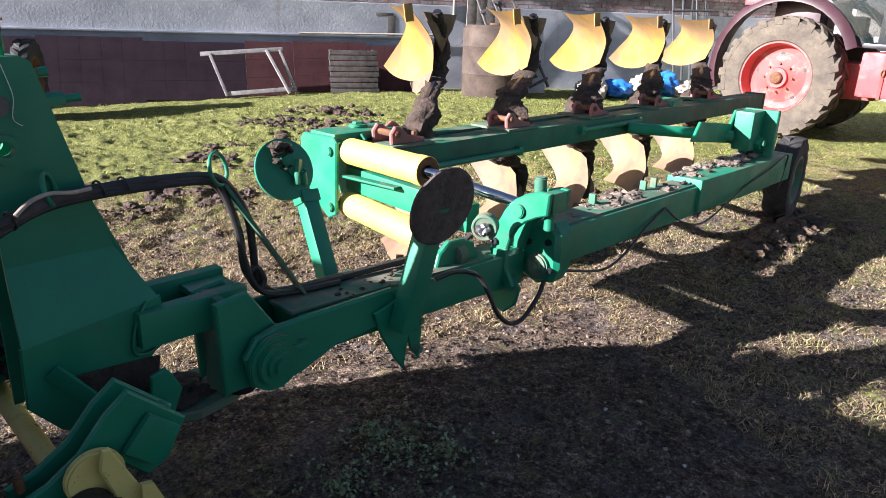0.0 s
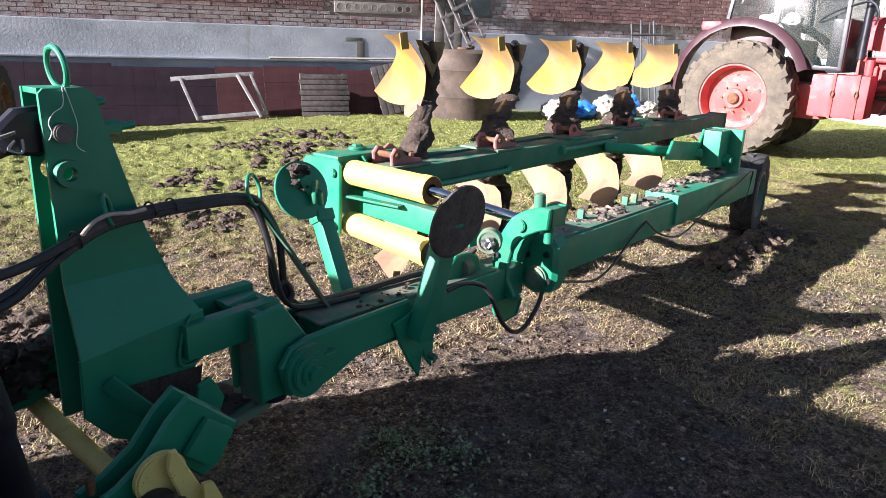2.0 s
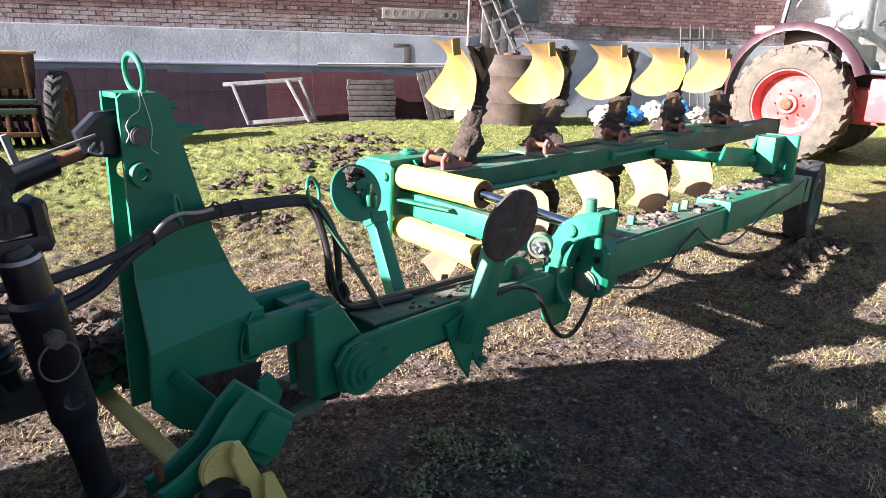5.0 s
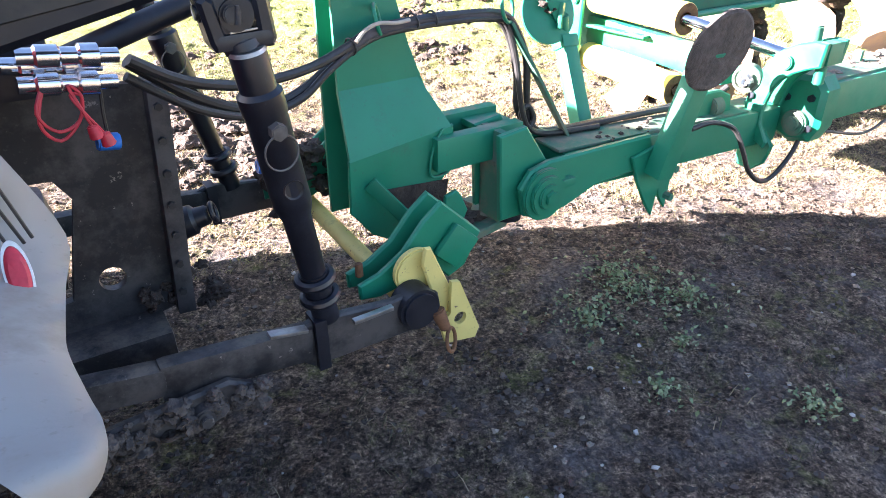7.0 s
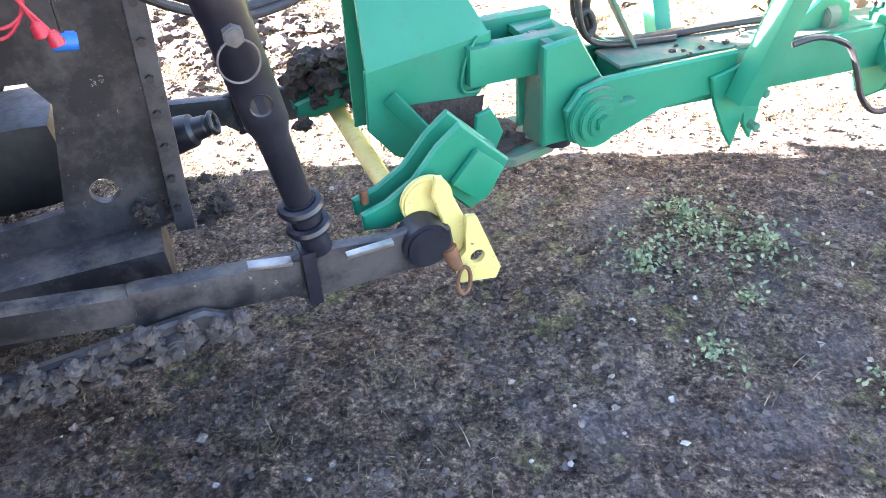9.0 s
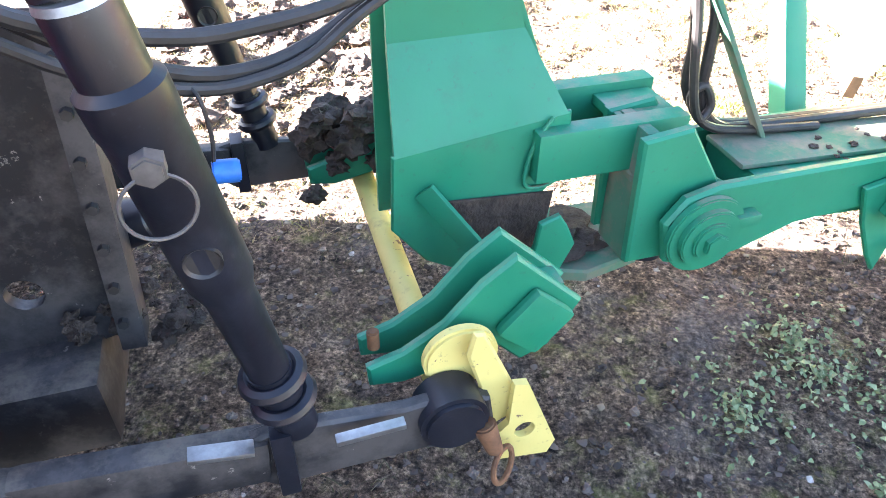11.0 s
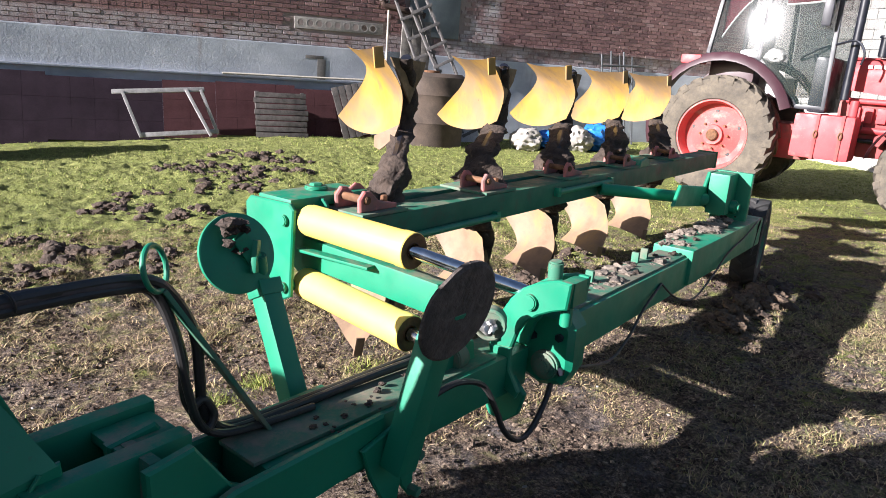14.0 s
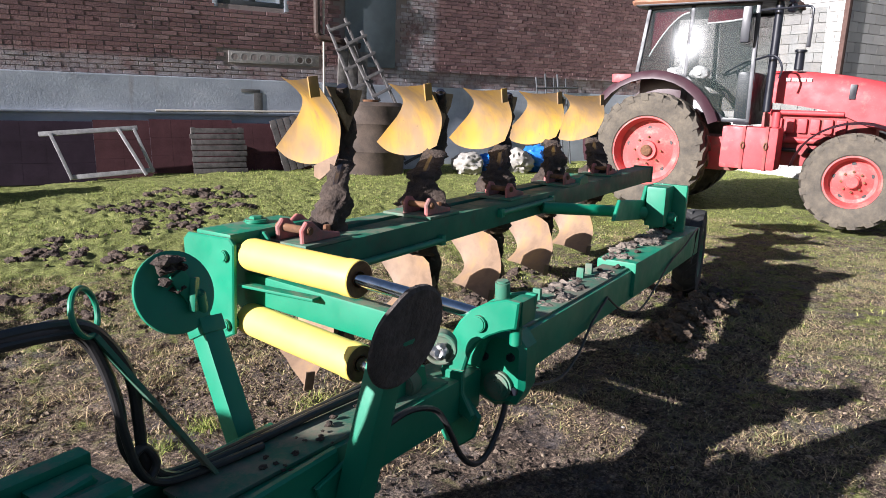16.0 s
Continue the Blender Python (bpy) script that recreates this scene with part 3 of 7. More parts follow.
rod(bm, (-0.062, v0 - 0.05, 0.54), (-0.062, v0 - 0.078, 0.54), 0.03, seg=6, bev=0.003)
P("pivot_pin", bm, GREEN)
bm = B()
box(bm, (-0.01, v0 - 0.05, 0.555), (0.06, v0 - 0.016, 0.585), None, 0.006)
P("pin_keeper", bm, GREEN)
bm = B()
plate(bm, [(0.36, 0.585), (0.53, 0.62), (0.54, 0.45), (0.515, 0.30), (0.47, 0.36), (0.40, 0.48)], svm(-0.07), 0.018, 0.004)
plate(bm, [(0.56, 0.60), (0.64, 0.60), (0.65, 0.40), (0.64, 0.285), (0.59, 0.35), (0.56, 0.45)], svm(-0.03), 0.018, 0.004)
P("stand_bracket", bm, GREEN)
for sx, zz in ((0.50, 0.60), (0.545, 0.52), (0.54, 0.40)):
    bm = B()
    rod(bm, (sx, -0.108, zz), (sx, -0.145, zz), 0.017, seg=6, bev=0.003)
    P("bolt", bm, GREEN_DUSTY)

# parking stands, folded up
bm = B()
bar(bm, (0.47, -0.115, 0.50), (0.55, -0.16, 0.90), 0.075, 0.085, 0.008, (1, 0, 0))
P("near_stand_leg", bm, GREEN)
DISC1, N1 = Vector((0.545, -0.235, 0.995)), Vector((-0.05, -1.0, -0.22)).normalized()
bm = B()
m = axis_m(DISC1, N1)
lathe(bm, [(0, 0.008), (0.14, 0.008), (0.15, 0.002), (0.15, -0.008), (0.14, -0.012), (0, -0.012)], m, 40)
for v in bm.verts:
    v.co += 0.004 * noise.noise(v.co * 22) * N1
P("near_stand_foot", bm, DRYMUD, "round steel foot caked with dry mud")
bm = B()
bar(bm, (0.55, -0.155, 0.86), tuple(DISC1 - N1 * 0.02), 0.05, 0.06, 0.006)
P("foot_lug", bm, GREEN)
bm = B()
bar(bm, (0.425, 0.23, 0.48), (0.453, 0.455, 0.90), 0.066, 0.07, 0.008, (1, 0, 0))
P("far_stand_leg", bm, GREEN)
bm = B()
bar(bm, (0.452, 0.447, 0.883), (0.455, 0.470, 0.928), 0.08, 0.084, 0.006, (1, 0, 0))
P("leg_collar", bm, GREEN)
bm = B()
rod(bm, (0.454, 0.468, 0.92), (0.425, 0.455, 1.02), 0.024, seg=14, bev=0.003)
bar(bm, (0.43, 0.45, 0.98), (0.36, 0.465, 1.09), 0.02, 0.05, 0.006)
bar(bm, (0.40, 0.44, 0.97), (0.42, 0.455, 1.07), 0.018, 0.045, 0.006)
P("foot_stem", bm, GREEN)
N2 = Vector((-0.102, -0.935, 0.34)).normalized()
DISC2 = Vector((0.368, 0.481, 1.03))
bm = B()
lathe(bm, [(0, 0.006), (0.118, 0.006), (0.125, 0.004), (0.125, -0.008), (0, -0.008)], axis_m(DISC2, N2), 40)
P("far_stand_foot", bm, GREEN)
bm = B()
for i in range(7):
    clod(bm, DISC2 + N2 * 0.012 + Vector((random.uniform(-0.06, 0.03), 0, random.uniform(-0.04, 0.11))), random.uniform(0.014, 0.032), 20 + i)
tagged(P("mud", bm, SOIL, "dried mud", None, 0), kind="stuff")

# hose carrier post
bm = B()
bar(bm, (0.205, 0.12, 0.63), (-0.085, 0.145, 1.10), 0.012, 0.035, 0.003, (0, 1, 0))
P("hose_post", bm, GREEN_DUSTY)
bm = B()
ring(bm, (-0.098, 0.145, 1.152), (0.55, -0.8, 0.2), 0.052, 0.0065)
P("post_ring", bm, GREEN)

# turnover head: an arched swing arm across the beam
def crossm(s):
    """An outline in v and z at s along the beam."""
    return Matrix(((0, 0, 1, s), (1, 0, 0, 0), (0, 1, 0, 0), (0, 0, 0, 1)))


for s in (1.17, 1.30):
    bm = B()
    plate(bm, [(0.036, 0.62), (0.028, 0.70), (0.0, 0.775), (-0.035, 0.838), (-0.08, 0.888), (-0.14, 0.925), (-0.215, 0.949), (-0.266, 0.947), (-0.258, 0.852), (-0.205, 0.832), (-0.15, 0.803), (-0.105, 0.765), (-0.075, 0.715), (-0.058, 0.655), (-0.05, 0.62)], crossm(s), 0.03, 0.006)
    P("turnover_arm", bm, GREEN)
bm = B()
plate(bm, [(0.034, 0.645), (-0.062, 0.655), (-0.066, 0.57), (-0.112, 0.495), (-0.10, 0.465), (-0.045, 0.495), (0.0, 0.56)], crossm(1.155), 0.024, 0.005)
P("arm_leg", bm, GREEN)
bm = B()
box(bm, (1.186, -0.266, 0.855), (1.284, -0.215, 0.944), None, 0.006)
P("arm_end_block", bm, GREEN)
bm = B()
rod(bm, (1.138, -0.117, 0.847), (1.33, -0.117, 0.847), 0.03, seg=24, bev=0.004)
P("arm_pin", bm, GREEN)
bm = B()
rod(bm, (1.236, -0.168, 0.83), (1.219, -0.168, 0.997), 0.027, seg=20, bev=0.006)
P("lock_post", bm, GREEN_DUSTY)
bm = B()
rod(bm, (1.21, -0.235, 0.775), (1.21, -0.235, 0.85), 0.022, seg=16, bev=0.004)
P("lock_stub", bm, GREEN)
for v_, z_ in ((0.005, 0.68), (-0.03, 0.60)):
    bm = B()
    rod(bm, (1.14, v_, z_), (1.16, v_, z_), 0.016, seg=6, bev=0.002)
    P("bolt", bm, BLACK)
bm = B()
plate(bm, [(0.047, 0.52), (0.048, 0.365), (0.03, 0.338), (-0.035, 0.330), (-0.095, 0.382), (-0.118, 0.47), (-0.06, 0.53)], crossm(1.20), 0.024, 0.006)
P("hub_cheek", bm, GREEN)
bm = B()
plate(bm, [(-0.01, 0.70), (-0.09, 0.765), (-0.18, 0.77), (-0.222, 0.72), (-0.225, 0.56), (-0.19, 0.485), (-0.10, 0.462), (-0.01, 0.49)], crossm(1.385), 0.13, 0.022)
P("turnover_hub", bm, GREEN, "oily dark green turnover hub")
bm = B()
rod(bm, (1.325, -0.125, 0.56), (1.295, -0.125, 0.56), 0.058, seg=32, bev=0.008)
rod(bm, (1.30, -0.125, 0.56), (1.275, -0.125, 0.56), 0.032, seg=24, bev=0.005)
P("hub_cap", bm, GREEN_DUSTY)
for v_, z_ in ((-0.17, 0.68), (-0.06, 0.66), (-0.19, 0.55)):
    bm = B()
    rod(bm, (1.322, v_, z_), (1.305, v_, z_), 0.017, seg=6, bev=0.002)
    P("bolt", bm, BLACK)
bm = B()
bar(bm, (1.40, -0.005, 0.60), (1.52, -0.005, 0.60), 0.23, 0.26, 0.012)
P("hub_flange", bm, GREEN)
bm = B()
rod(bm, (1.03, -0.04, 0.795), (0.985, -0.065, 0.79), 0.056, seg=32, bev=0.008)
ring(bm, (0.985, -0.065, 0.79), (1, 0.5, 0), 0.05, 0.008, 28, 8)
vb_ = P("swivel_collar", bm, GREEN_DUSTY)
bm = B()
clod(bm, (0.972, -0.072, 0.79), 0.026, 3, 0.9, 3)
part("swivel_ball", bm, STEEL, vb_, "bright worn ball end", 60)
bm = B()
plate(bm, [(0.78, 0.63), (0.80, 0.69), (0.86, 0.735), (0.95, 0.73), (1.02, 0.70), (1.04, 0.62)], svm(0.03), 0.03, 0.006)
P("cylinder_bracket", bm, GREEN)
# turning cylinders
CYL = [((1.05, 0.93, 0.962), (1.005, 0.30, 0.965), (1.235, -0.117, 0.847)), ((1.08, 0.98, 0.668), (0.965, 0.26, 0.665), (0.93, 0.03, 0.66))]
for a, b, c in CYL:
    a, b, c = Vector(a), Vector(b), Vector(c)
    d = (b - a).normalized()
    bm = B()
    m = axis_m(a, d)
    L = (b - a).length
    lathe(bm, [(0, 0), (0.052, 0.004), (0.064, 0.02), (0.068, 0.04), (0.068, L - 0.06), (0.071, L - 0.058), (0.071, L - 0.003), (0.068, L)], m, 40)
    body = P("cylinder_barrel", bm, YELLOW, "yellow hydraulic cylinder barrel")
    bm = B()
    lathe(bm, [(0.068, L), (0.064, L + 0.001), (0.045, L - 0.008), (0.03, L - 0.008), (0.03, L)], m, 40)
    part("gland", bm, RUST, body, "rust-brown gland ring")
    bm = B()
    rod(bm, b - d * 0.02, c, 0.0255, seg=24)
    P("cylinder_rod", bm, CHROME, "polished cylinder rod")
    bm = B()
    rod(bm, c - Vector((0.03, 0, 0)), c + Vector((0.03, 0, 0)), 0.045, seg=20, bev=0.005)
    P("rod_eye", bm, GREEN_DUSTY)
bm = B()
bar(bm, (1.13, 1.0, 0.80), (1.10, 0.10, 0.775), 0.08, 0.13, 0.01)
P("link_beam", bm, GREEN)
bm = B()
bar(bm, (1.02, 0.93, 0.835), (1.05, 0.55, 0.835), 0.05, 0.012, 0.003)
P("spacer_strip", bm, GREEN)
# end plates of the ploughing frame
for s in (0.975, 1.16):
    bm = B()
    m = Matrix(((0, 0, 1, s), (1, 0, 0, 0), (0, 1, 0, 0), (0, 0, 0, 1)))
    plate(bm, [(0.93, 0.63), (0.99, 0.60), (1.17, 0.72), (1.215, 0.80), (1.225, 1.0), (1.195, 1.03), (0.94, 1.035), (0.915, 1.01)], m, 0.024, 0.006)
    P("end_plate", bm, GREEN)
for zz in (0.962, 0.668):
    bm = B()
    rod(bm, (0.945, 0.965, zz), (1.20, 0.965, zz), 0.024, seg=20, bev=0.004)
    P("end_pin", bm, GREEN)
bm = B()
box(bm, (0.99, 0.96, 1.0), (1.46, 1.17, 1.045), None, 0.012)
rod(bm, (1.25, 1.09, 1.045), (1.25, 1.09, 1.062), 0.055, seg=32, bev=0.006)
rod(bm, (1.25, 1.09, 1.06), (1.25, 1.09, 1.075), 0.032, seg=6, bev=0.004)
P("frame_head", bm, GREEN)
# ploughing frame beams
bm = B()
bar(bm, (1.15, 0.84, 0.902), (6.40, 0.84, 0.902), 0.185, 0.145, 0.012)
P("frame_beam", bm, GREEN_SHADED, "dirty green frame beam, its paint darkened for shade")
bm = B()
bar(bm, (1.19, 1.03, 0.935), (5.9, 1.03, 0.935), 0.11, 0.09, 0.01)
P("adjusting_beam", bm, GREEN_SHADED)
bm = B()
plate(bm, [(6.39, 0.82), (6.43, 0.82), (6.43, 0.985), (6.39, 0.985)], svm(0.84), 0.20, 0.004)
P("beam_end_cap", bm, GREEN_SHADED)
for sa, sb, zz in ((1.45, 2.25, 0.855), (2.95, 3.75, 0.92)):
    bm = B()
    rod(bm, (sa, 0.728, zz), (sb, 0.728, zz), 0.018, seg=14, bev=0.003)
    for e in (sa, sb):
        box(bm, (e - 0.02, 0.715, zz - 0.028), (e + 0.02, 0.755, zz + 0.028), None, 0.004)
    P("guide_rod", bm, GREEN)


# plough bodies, five up and five down
def through_points(pts, u):
    """A smooth curve through evenly timed points."""
    n = len(pts) - 1
    i = min(int(u * n), n - 1)
    f = u * n - i
    p0, p1, p2, p3 = (Vector(pts[min(max(i + k, 0), n)]) for k in (-1, 0, 1, 2))
    return 0.5 * (2 * p1 + (p2 - p0) * f + (2 * p0 - 5 * p1 + 4 * p2 - p3) * f * f + (3 * p1 - p0 - 3 * p2 + p3) * f ** 3)


FLIP = 1.87


def board_bm(flip):
    """A twisted mouldboard: straight share with a drawn-out tip, waisted tail edge and round wing."""
    heel, tip, foot, lobe = (-0.104, 0.05, 1.687), (0.219, 0.571, 1.699), (0.271, 0.213, 1.316), (0.37, 0.771, 1.305)
    share = [heel, (0.02, 0.27, 1.678), (0.12, 0.42, 1.682), tip]
    tail = [tip, (0.335, 0.535, 1.605), (0.372, 0.585, 1.51), (0.375, 0.685, 1.40), lobe]
    shin = [heel, (0.135, 0.095, 1.50), foot]
    wing = [foot, (0.352, 0.40, 1.248), (0.398, 0.566, 1.225), (0.392, 0.70, 1.248), lobe]
    n = 16
    front = []
    for j in range(n + 1):
        w = j / n
        row = []
        for i in range(n + 1):
            u = i / n
            p = through_points(share, u) * (1 - w) + through_points(wing, u) * w + through_points(shin, w) * (1 - u) + through_points(tail, w) * u
            p -= Vector(heel) * (1 - u) * (1 - w) + Vector(tip) * u * (1 - w) + Vector(foot) * (1 - u) * w + Vector(lobe) * u * w
            p += Vector((0.05, -0.02, 0)) * 16 * u * (1 - u) * w * (1 - w)
            if flip:
                p.z = FLIP - p.z
            row.append(p)
        front.append(row)
    bm = B()
    off = Vector((0.010, 0.006, 0))
    vf = [[bm.verts.new(p) for p in r] for r in front]
    vb = [[bm.verts.new(p + off) for p in r] for r in front]
    for j in range(n):
        for i in range(n):
            bm.faces.new((vf[j][i], vf[j][i + 1], vf[j + 1][i + 1], vf[j + 1][i]))
            bm.faces.new((vb[j][i], vb[j + 1][i], vb[j + 1][i + 1], vb[j][i + 1]))
        for i in (0, n):
            bm.faces.new((vf[j][i], vf[j + 1][i], vb[j + 1][i], vb[j][i]))
        for q in (0, n):
            bm.faces.new((vf[q][j], vf[q][j + 1], vb[q][j + 1], vb[q][j]))
    bmesh.ops.recalc_face_normals(bm, faces=bm.faces[:])
    return bm


def mud_column(bm, pts, radii, seed, seg=22, rings=34):
    """Soil caked round a bar: a lumpy tube along points."""
    pts = [Vector(p) for p in pts]
    prev = None
    for j in range(rings + 1):
        f = j / rings * (len(pts) - 1)
        q = min(int(f), len(pts) - 2)
        c = pts[q].lerp(pts[q + 1], f - q)
        r0 = radii[q] + (radii[q + 1] - radii[q]) * (f - q)
        row = []
        for i in range(seg):
            a = 2 * math.pi * i / seg
            d = Vector((math.cos(a), math.sin(a), 0))
            o = (c + d * r0) * 9 + Vector((seed * 5.1, seed * 2.3, 0))
            k_ = 1 + 0.45 * noise.noise(o) + 0.32 * noise.noise(o * 2.6) + 0.22 * noise.noise(o * 6.5)
            row.append(bm.verts.new(c + d * r0 * k_ + Vector((0, 0, 0.02 * noise.noise(o * 2)))))
        if prev:
            for i in range(seg):
                bm.faces.new((prev[i], prev[(i + 1) % seg], row[(i + 1) % seg], row[i]))
        else:
            bm.faces.new(row[::-1])
        prev = row
    bm.faces.new(prev)
    bmesh.ops.recalc_face_normals(bm, faces=bm.faces[:])
    return bm


BODY_S = (1.63, 2.581, 3.535, 4.512, 5.519)
for n_, s in enumerate(BODY_S):
    o_ = 0.0 if n_ == 0 else -0.15
    for flip in (False, True):
        zz = lambda z: FLIP - z if flip else z
        e_ = s - (0.05 if flip else 0.0)
        bm = board_bm(flip)
        bmesh.ops.transform(bm, matrix=Matrix.Translation((e_, 0.955, 0)), verts=bm.verts[:])
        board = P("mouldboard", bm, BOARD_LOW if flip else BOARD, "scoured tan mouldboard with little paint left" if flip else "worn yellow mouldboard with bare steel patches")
        bm = B()
        bar(bm, (e_ - 0.085, 1.003, zz(1.60)), (e_ - 0.098, 1.008, zz(1.694)), 0.012, 0.05, 0.003)
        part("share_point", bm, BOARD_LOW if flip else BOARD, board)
        way = [(e_ - 0.02 + o_, 0.99, zz(0.975)), (e_ + 0.03 + o_, 1.0, zz(1.08)), (e_ + 0.12 + o_, 1.05, zz(1.17)), (e_ + 0.42, 1.26, zz(1.29)), (e_ + 0.43, 1.25, zz(1.48)), (e_ + 0.30, 1.17, zz(1.655))]
        bm = B()
        tube(bm, way, 0.028, 8)
        shank = P("shank", bm, BLACK, "soil-caked steel shank")
        bm = B()
        base = (0.085, 0.09, 0.062, 0.05, 0.045, 0.03) if n_ == 0 else (0.14, 0.10, 0.085, 0.065, 0.05, 0.03)
        mud_column(bm, way, base, n_ * 3 + (1 if flip else 0))
        part("mud", bm, SOIL, shank, "dried mud caked on the shank", 50)
        bm = B()
        plate(bm, [(e_ + 0.21, zz(1.655)), (e_ + 0.50, zz(1.642)), (e_ + 0.47, zz(1.56)), (e_ + 0.42, zz(1.50)), (e_ + 0.38, zz(1.42))], svm(1.20), 0.014, 0.003)
        P("landside", bm, TANSTEEL, "tan rusty landside plate")
        if n_ == 0:
            bm = B()
            edge = [(0.29, 1.36, 1.175), (0.29, 1.36, 1.235), (0.265, 1.165, 1.315), (0.255, 1.19, 1.235), (0.27, 1.30, 1.165)]
            near_, far_ = ([bm.verts.new((s + a + d_, v_, zz(z_))) for a, v_, z_ in edge] for d_ in (0, 0.012))
            bm.faces.new(near_)
            bm.faces.new(far_[::-1])
            for q in range(5):
                bm.faces.new((near_[q], near_[(q + 1) % 5], far_[(q + 1) % 5], far_[q]))
            bmesh.ops.recalc_face_normals(bm, faces=bm.faces[:])
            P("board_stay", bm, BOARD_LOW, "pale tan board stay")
    bm = B()
    box(bm, (s - 0.43, 0.745, 0.976), (s - 0.13, 1.06, 0.992), None, 0.004)
    br = P("body_bracket", bm, GREEN_DUSTY, "dusty mounting plate")
    for v_ in (0.79, 0.93):
        bm = B()
        plate(bm, [(-0.41, 0.99), (-0.415, 1.05), (-0.385, 1.085), (-0.345, 1.08), (-0.29, 1.035), (-0.17, 1.012), (-0.17, 0.99)], Matrix.Translation((s, v_, 0)) @ SV, 0.024, 0.006)
        part("bracket_cheek", bm, PINKRED, br, "faded red cheek plate")
    bm = B()
    plate(bm, [(-0.30, 0.99), (-0.30, 1.03), (-0.22, 1.075), (-0.19, 1.07), (-0.10, 1.0), (-0.10, 0.99)], Matrix.Translation((s, 1.0, 0)) @ SV, 0.02, 0.005)
    part("bracket_rib", bm, PINKRED, br)
    bm = B()
    rod(bm, (s - 0.375, 0.765, 1.045), (s - 0.375, 0.965, 1.045), 0.018, seg=14, bev=0.004)
    part("shear_bolt", bm, RUST, br)
    for ds in (-0.25, -0.17):
        bm = B()
        rod(bm, (s + ds, 0.86, 0.99), (s + ds, 0.86, 1.035), 0.018, seg=6, bev=0.003)
        part("bracket_bolt", bm, RUST, br)
    bm = B()
    for q in range(9):
        clod(bm, (s - 0.28 + 0.02 * math.sin(q * 5.0) + 0.022 * q, 0.87 + 0.02 * q - 0.01 * (q % 3), 1.0 + 0.012 * (q % 2)), 0.022 + 0.008 * (q % 3), n_ * 13 + q, 0.7, 2)
    tagged(P("mud", bm, SOIL, "clods of soil on the bracket", None, 50), kind="stuff")

# rear beam
bm = B()
bar(bm, (1.42, 0.0, 0.592), (4.42, 0.0, 0.548), 0.195, 0.185, 0.014)
P("rear_beam", bm, GREEN)
bm = B()
bar(bm, (1.45, 0.005, 0.688), (3.1, 0.005, 0.664), 0.16, 0.014, 0.003)
P("beam_dust", bm, GREEN_DUSTY, "dusty beam top")
bm = B()
bar(bm, (3.05, 0.0, 0.60), (4.76, 0.0, 0.575), 0.24, 0.21, 0.014)
P("rear_sleeve", bm, GREEN)
for s, zz in ((2.05, 0.70), (2.62, 0.69), (2.75, 0.69)):
    bm = B()
    box(bm, (s - 0.012, 0.04, zz - 0.02), (s + 0.012, 0.08, zz + 0.045), None, 0.006)
    P("lug", bm, GREEN_DUSTY)
# tail bracket with its stay
bm = B()
box(bm, (4.18, 0.03, 0.74), (4.42, 0.17, 1.03), None, 0.014)
plate(bm, [(3.5, 0.86), (4.2, 0.78), (4.45, 0.70), (4.45, 1.03), (4.22, 1.03), (4.15, 0.93), (3.6, 0.99)], svm(0.19), 0.025, 0.006)
P("tail_bracket", bm, GREEN)
bm = B()
plate(bm, [(4.40, 0.62), (4.45, 0.62), (4.45, 1.035), (4.40, 1.035)], svm(0.06), 0.26, 0.006)
P("tail_plate", bm, GREEN)
bm = B()
rod(bm, (4.33, -0.01, 0.79), (4.33, 0.05, 0.79), 0.05, seg=24, bev=0.006)
rod(bm, (4.33, -0.03, 0.79), (4.33, -0.01, 0.79), 0.032, seg=6)
P("tail_pin", bm, GREEN)
bm = B()
rod(bm, (3.55, 0.72, 0.885), (4.15, 0.16, 0.84), 0.042, seg=20, bev=0.006)
P("stay_tube", bm, GREEN)
bm = B()
plate(bm, [(4.30, 0.97), (4.52, 0.97), (4.50, 1.03), (4.42, 1.05), (4.32, 1.03)], svm(0.82), 0.16, 0.01)
P("stay_lug", bm, GREEN)


LUGS = []


def treads(tyre, mat):
    """Hangs the lugs of the wheel just built on its tyre."""
    for b in LUGS:
        bmesh.ops.recalc_face_normals(b, faces=b.faces[:])
        part("lug", b, mat, tyre, "", 0)
    LUGS.clear()


def wheel(bmt, bmr, r, w, rim, m, lugs=18):
    """Tyre into bmt, its lugs each into LUGS and dished rim into bmr; axle along z of m."""
    h = w / 2
    lathe(bmt, [(rim, -h * 0.8), (rim + 0.03, -h * 0.95), (r * 0.80, -h), (r * 0.93, -h * 0.93), (r * 0.965, -h * 0.6), (r * 0.965, h * 0.6), (r * 0.93, h * 0.93), (r * 0.80, h), (rim + 0.03, h * 0.95), (rim, h * 0.8)], m, 56)
    for side in (-1, 1):
        for i in range(lugs):
            a0 = 2 * math.pi * (i + (0.5 if side > 0 else 0)) / lugs
            pts = []
            lug = B()
            LUGS.append(lug)
            for u, rr in ((0.03, r), (0.5, r * 1.0), (0.94, r * 0.985)):
                a = a0 - side * 0 - 0.34 * u * (9.0 / lugs)*1.4
                pts.append((a, side * h * u, rr))
            pts.append((pts[-1][0] - 0.01, side * h * 1.0, r * 0.90))
            da = 0.20 * 2 * math.pi / lugs
            vs = []
            for a, hh, rr in pts:
                for d_, k_ in ((-da, 1.0), (da, 1.0), (da * 1.3, 0.955), (-da * 1.3, 0.955)):
                    vs.append(lug.verts.new(m @ Vector((rr * k_ * math.cos(a + d_), rr * k_ * math.sin(a + d_), hh))))
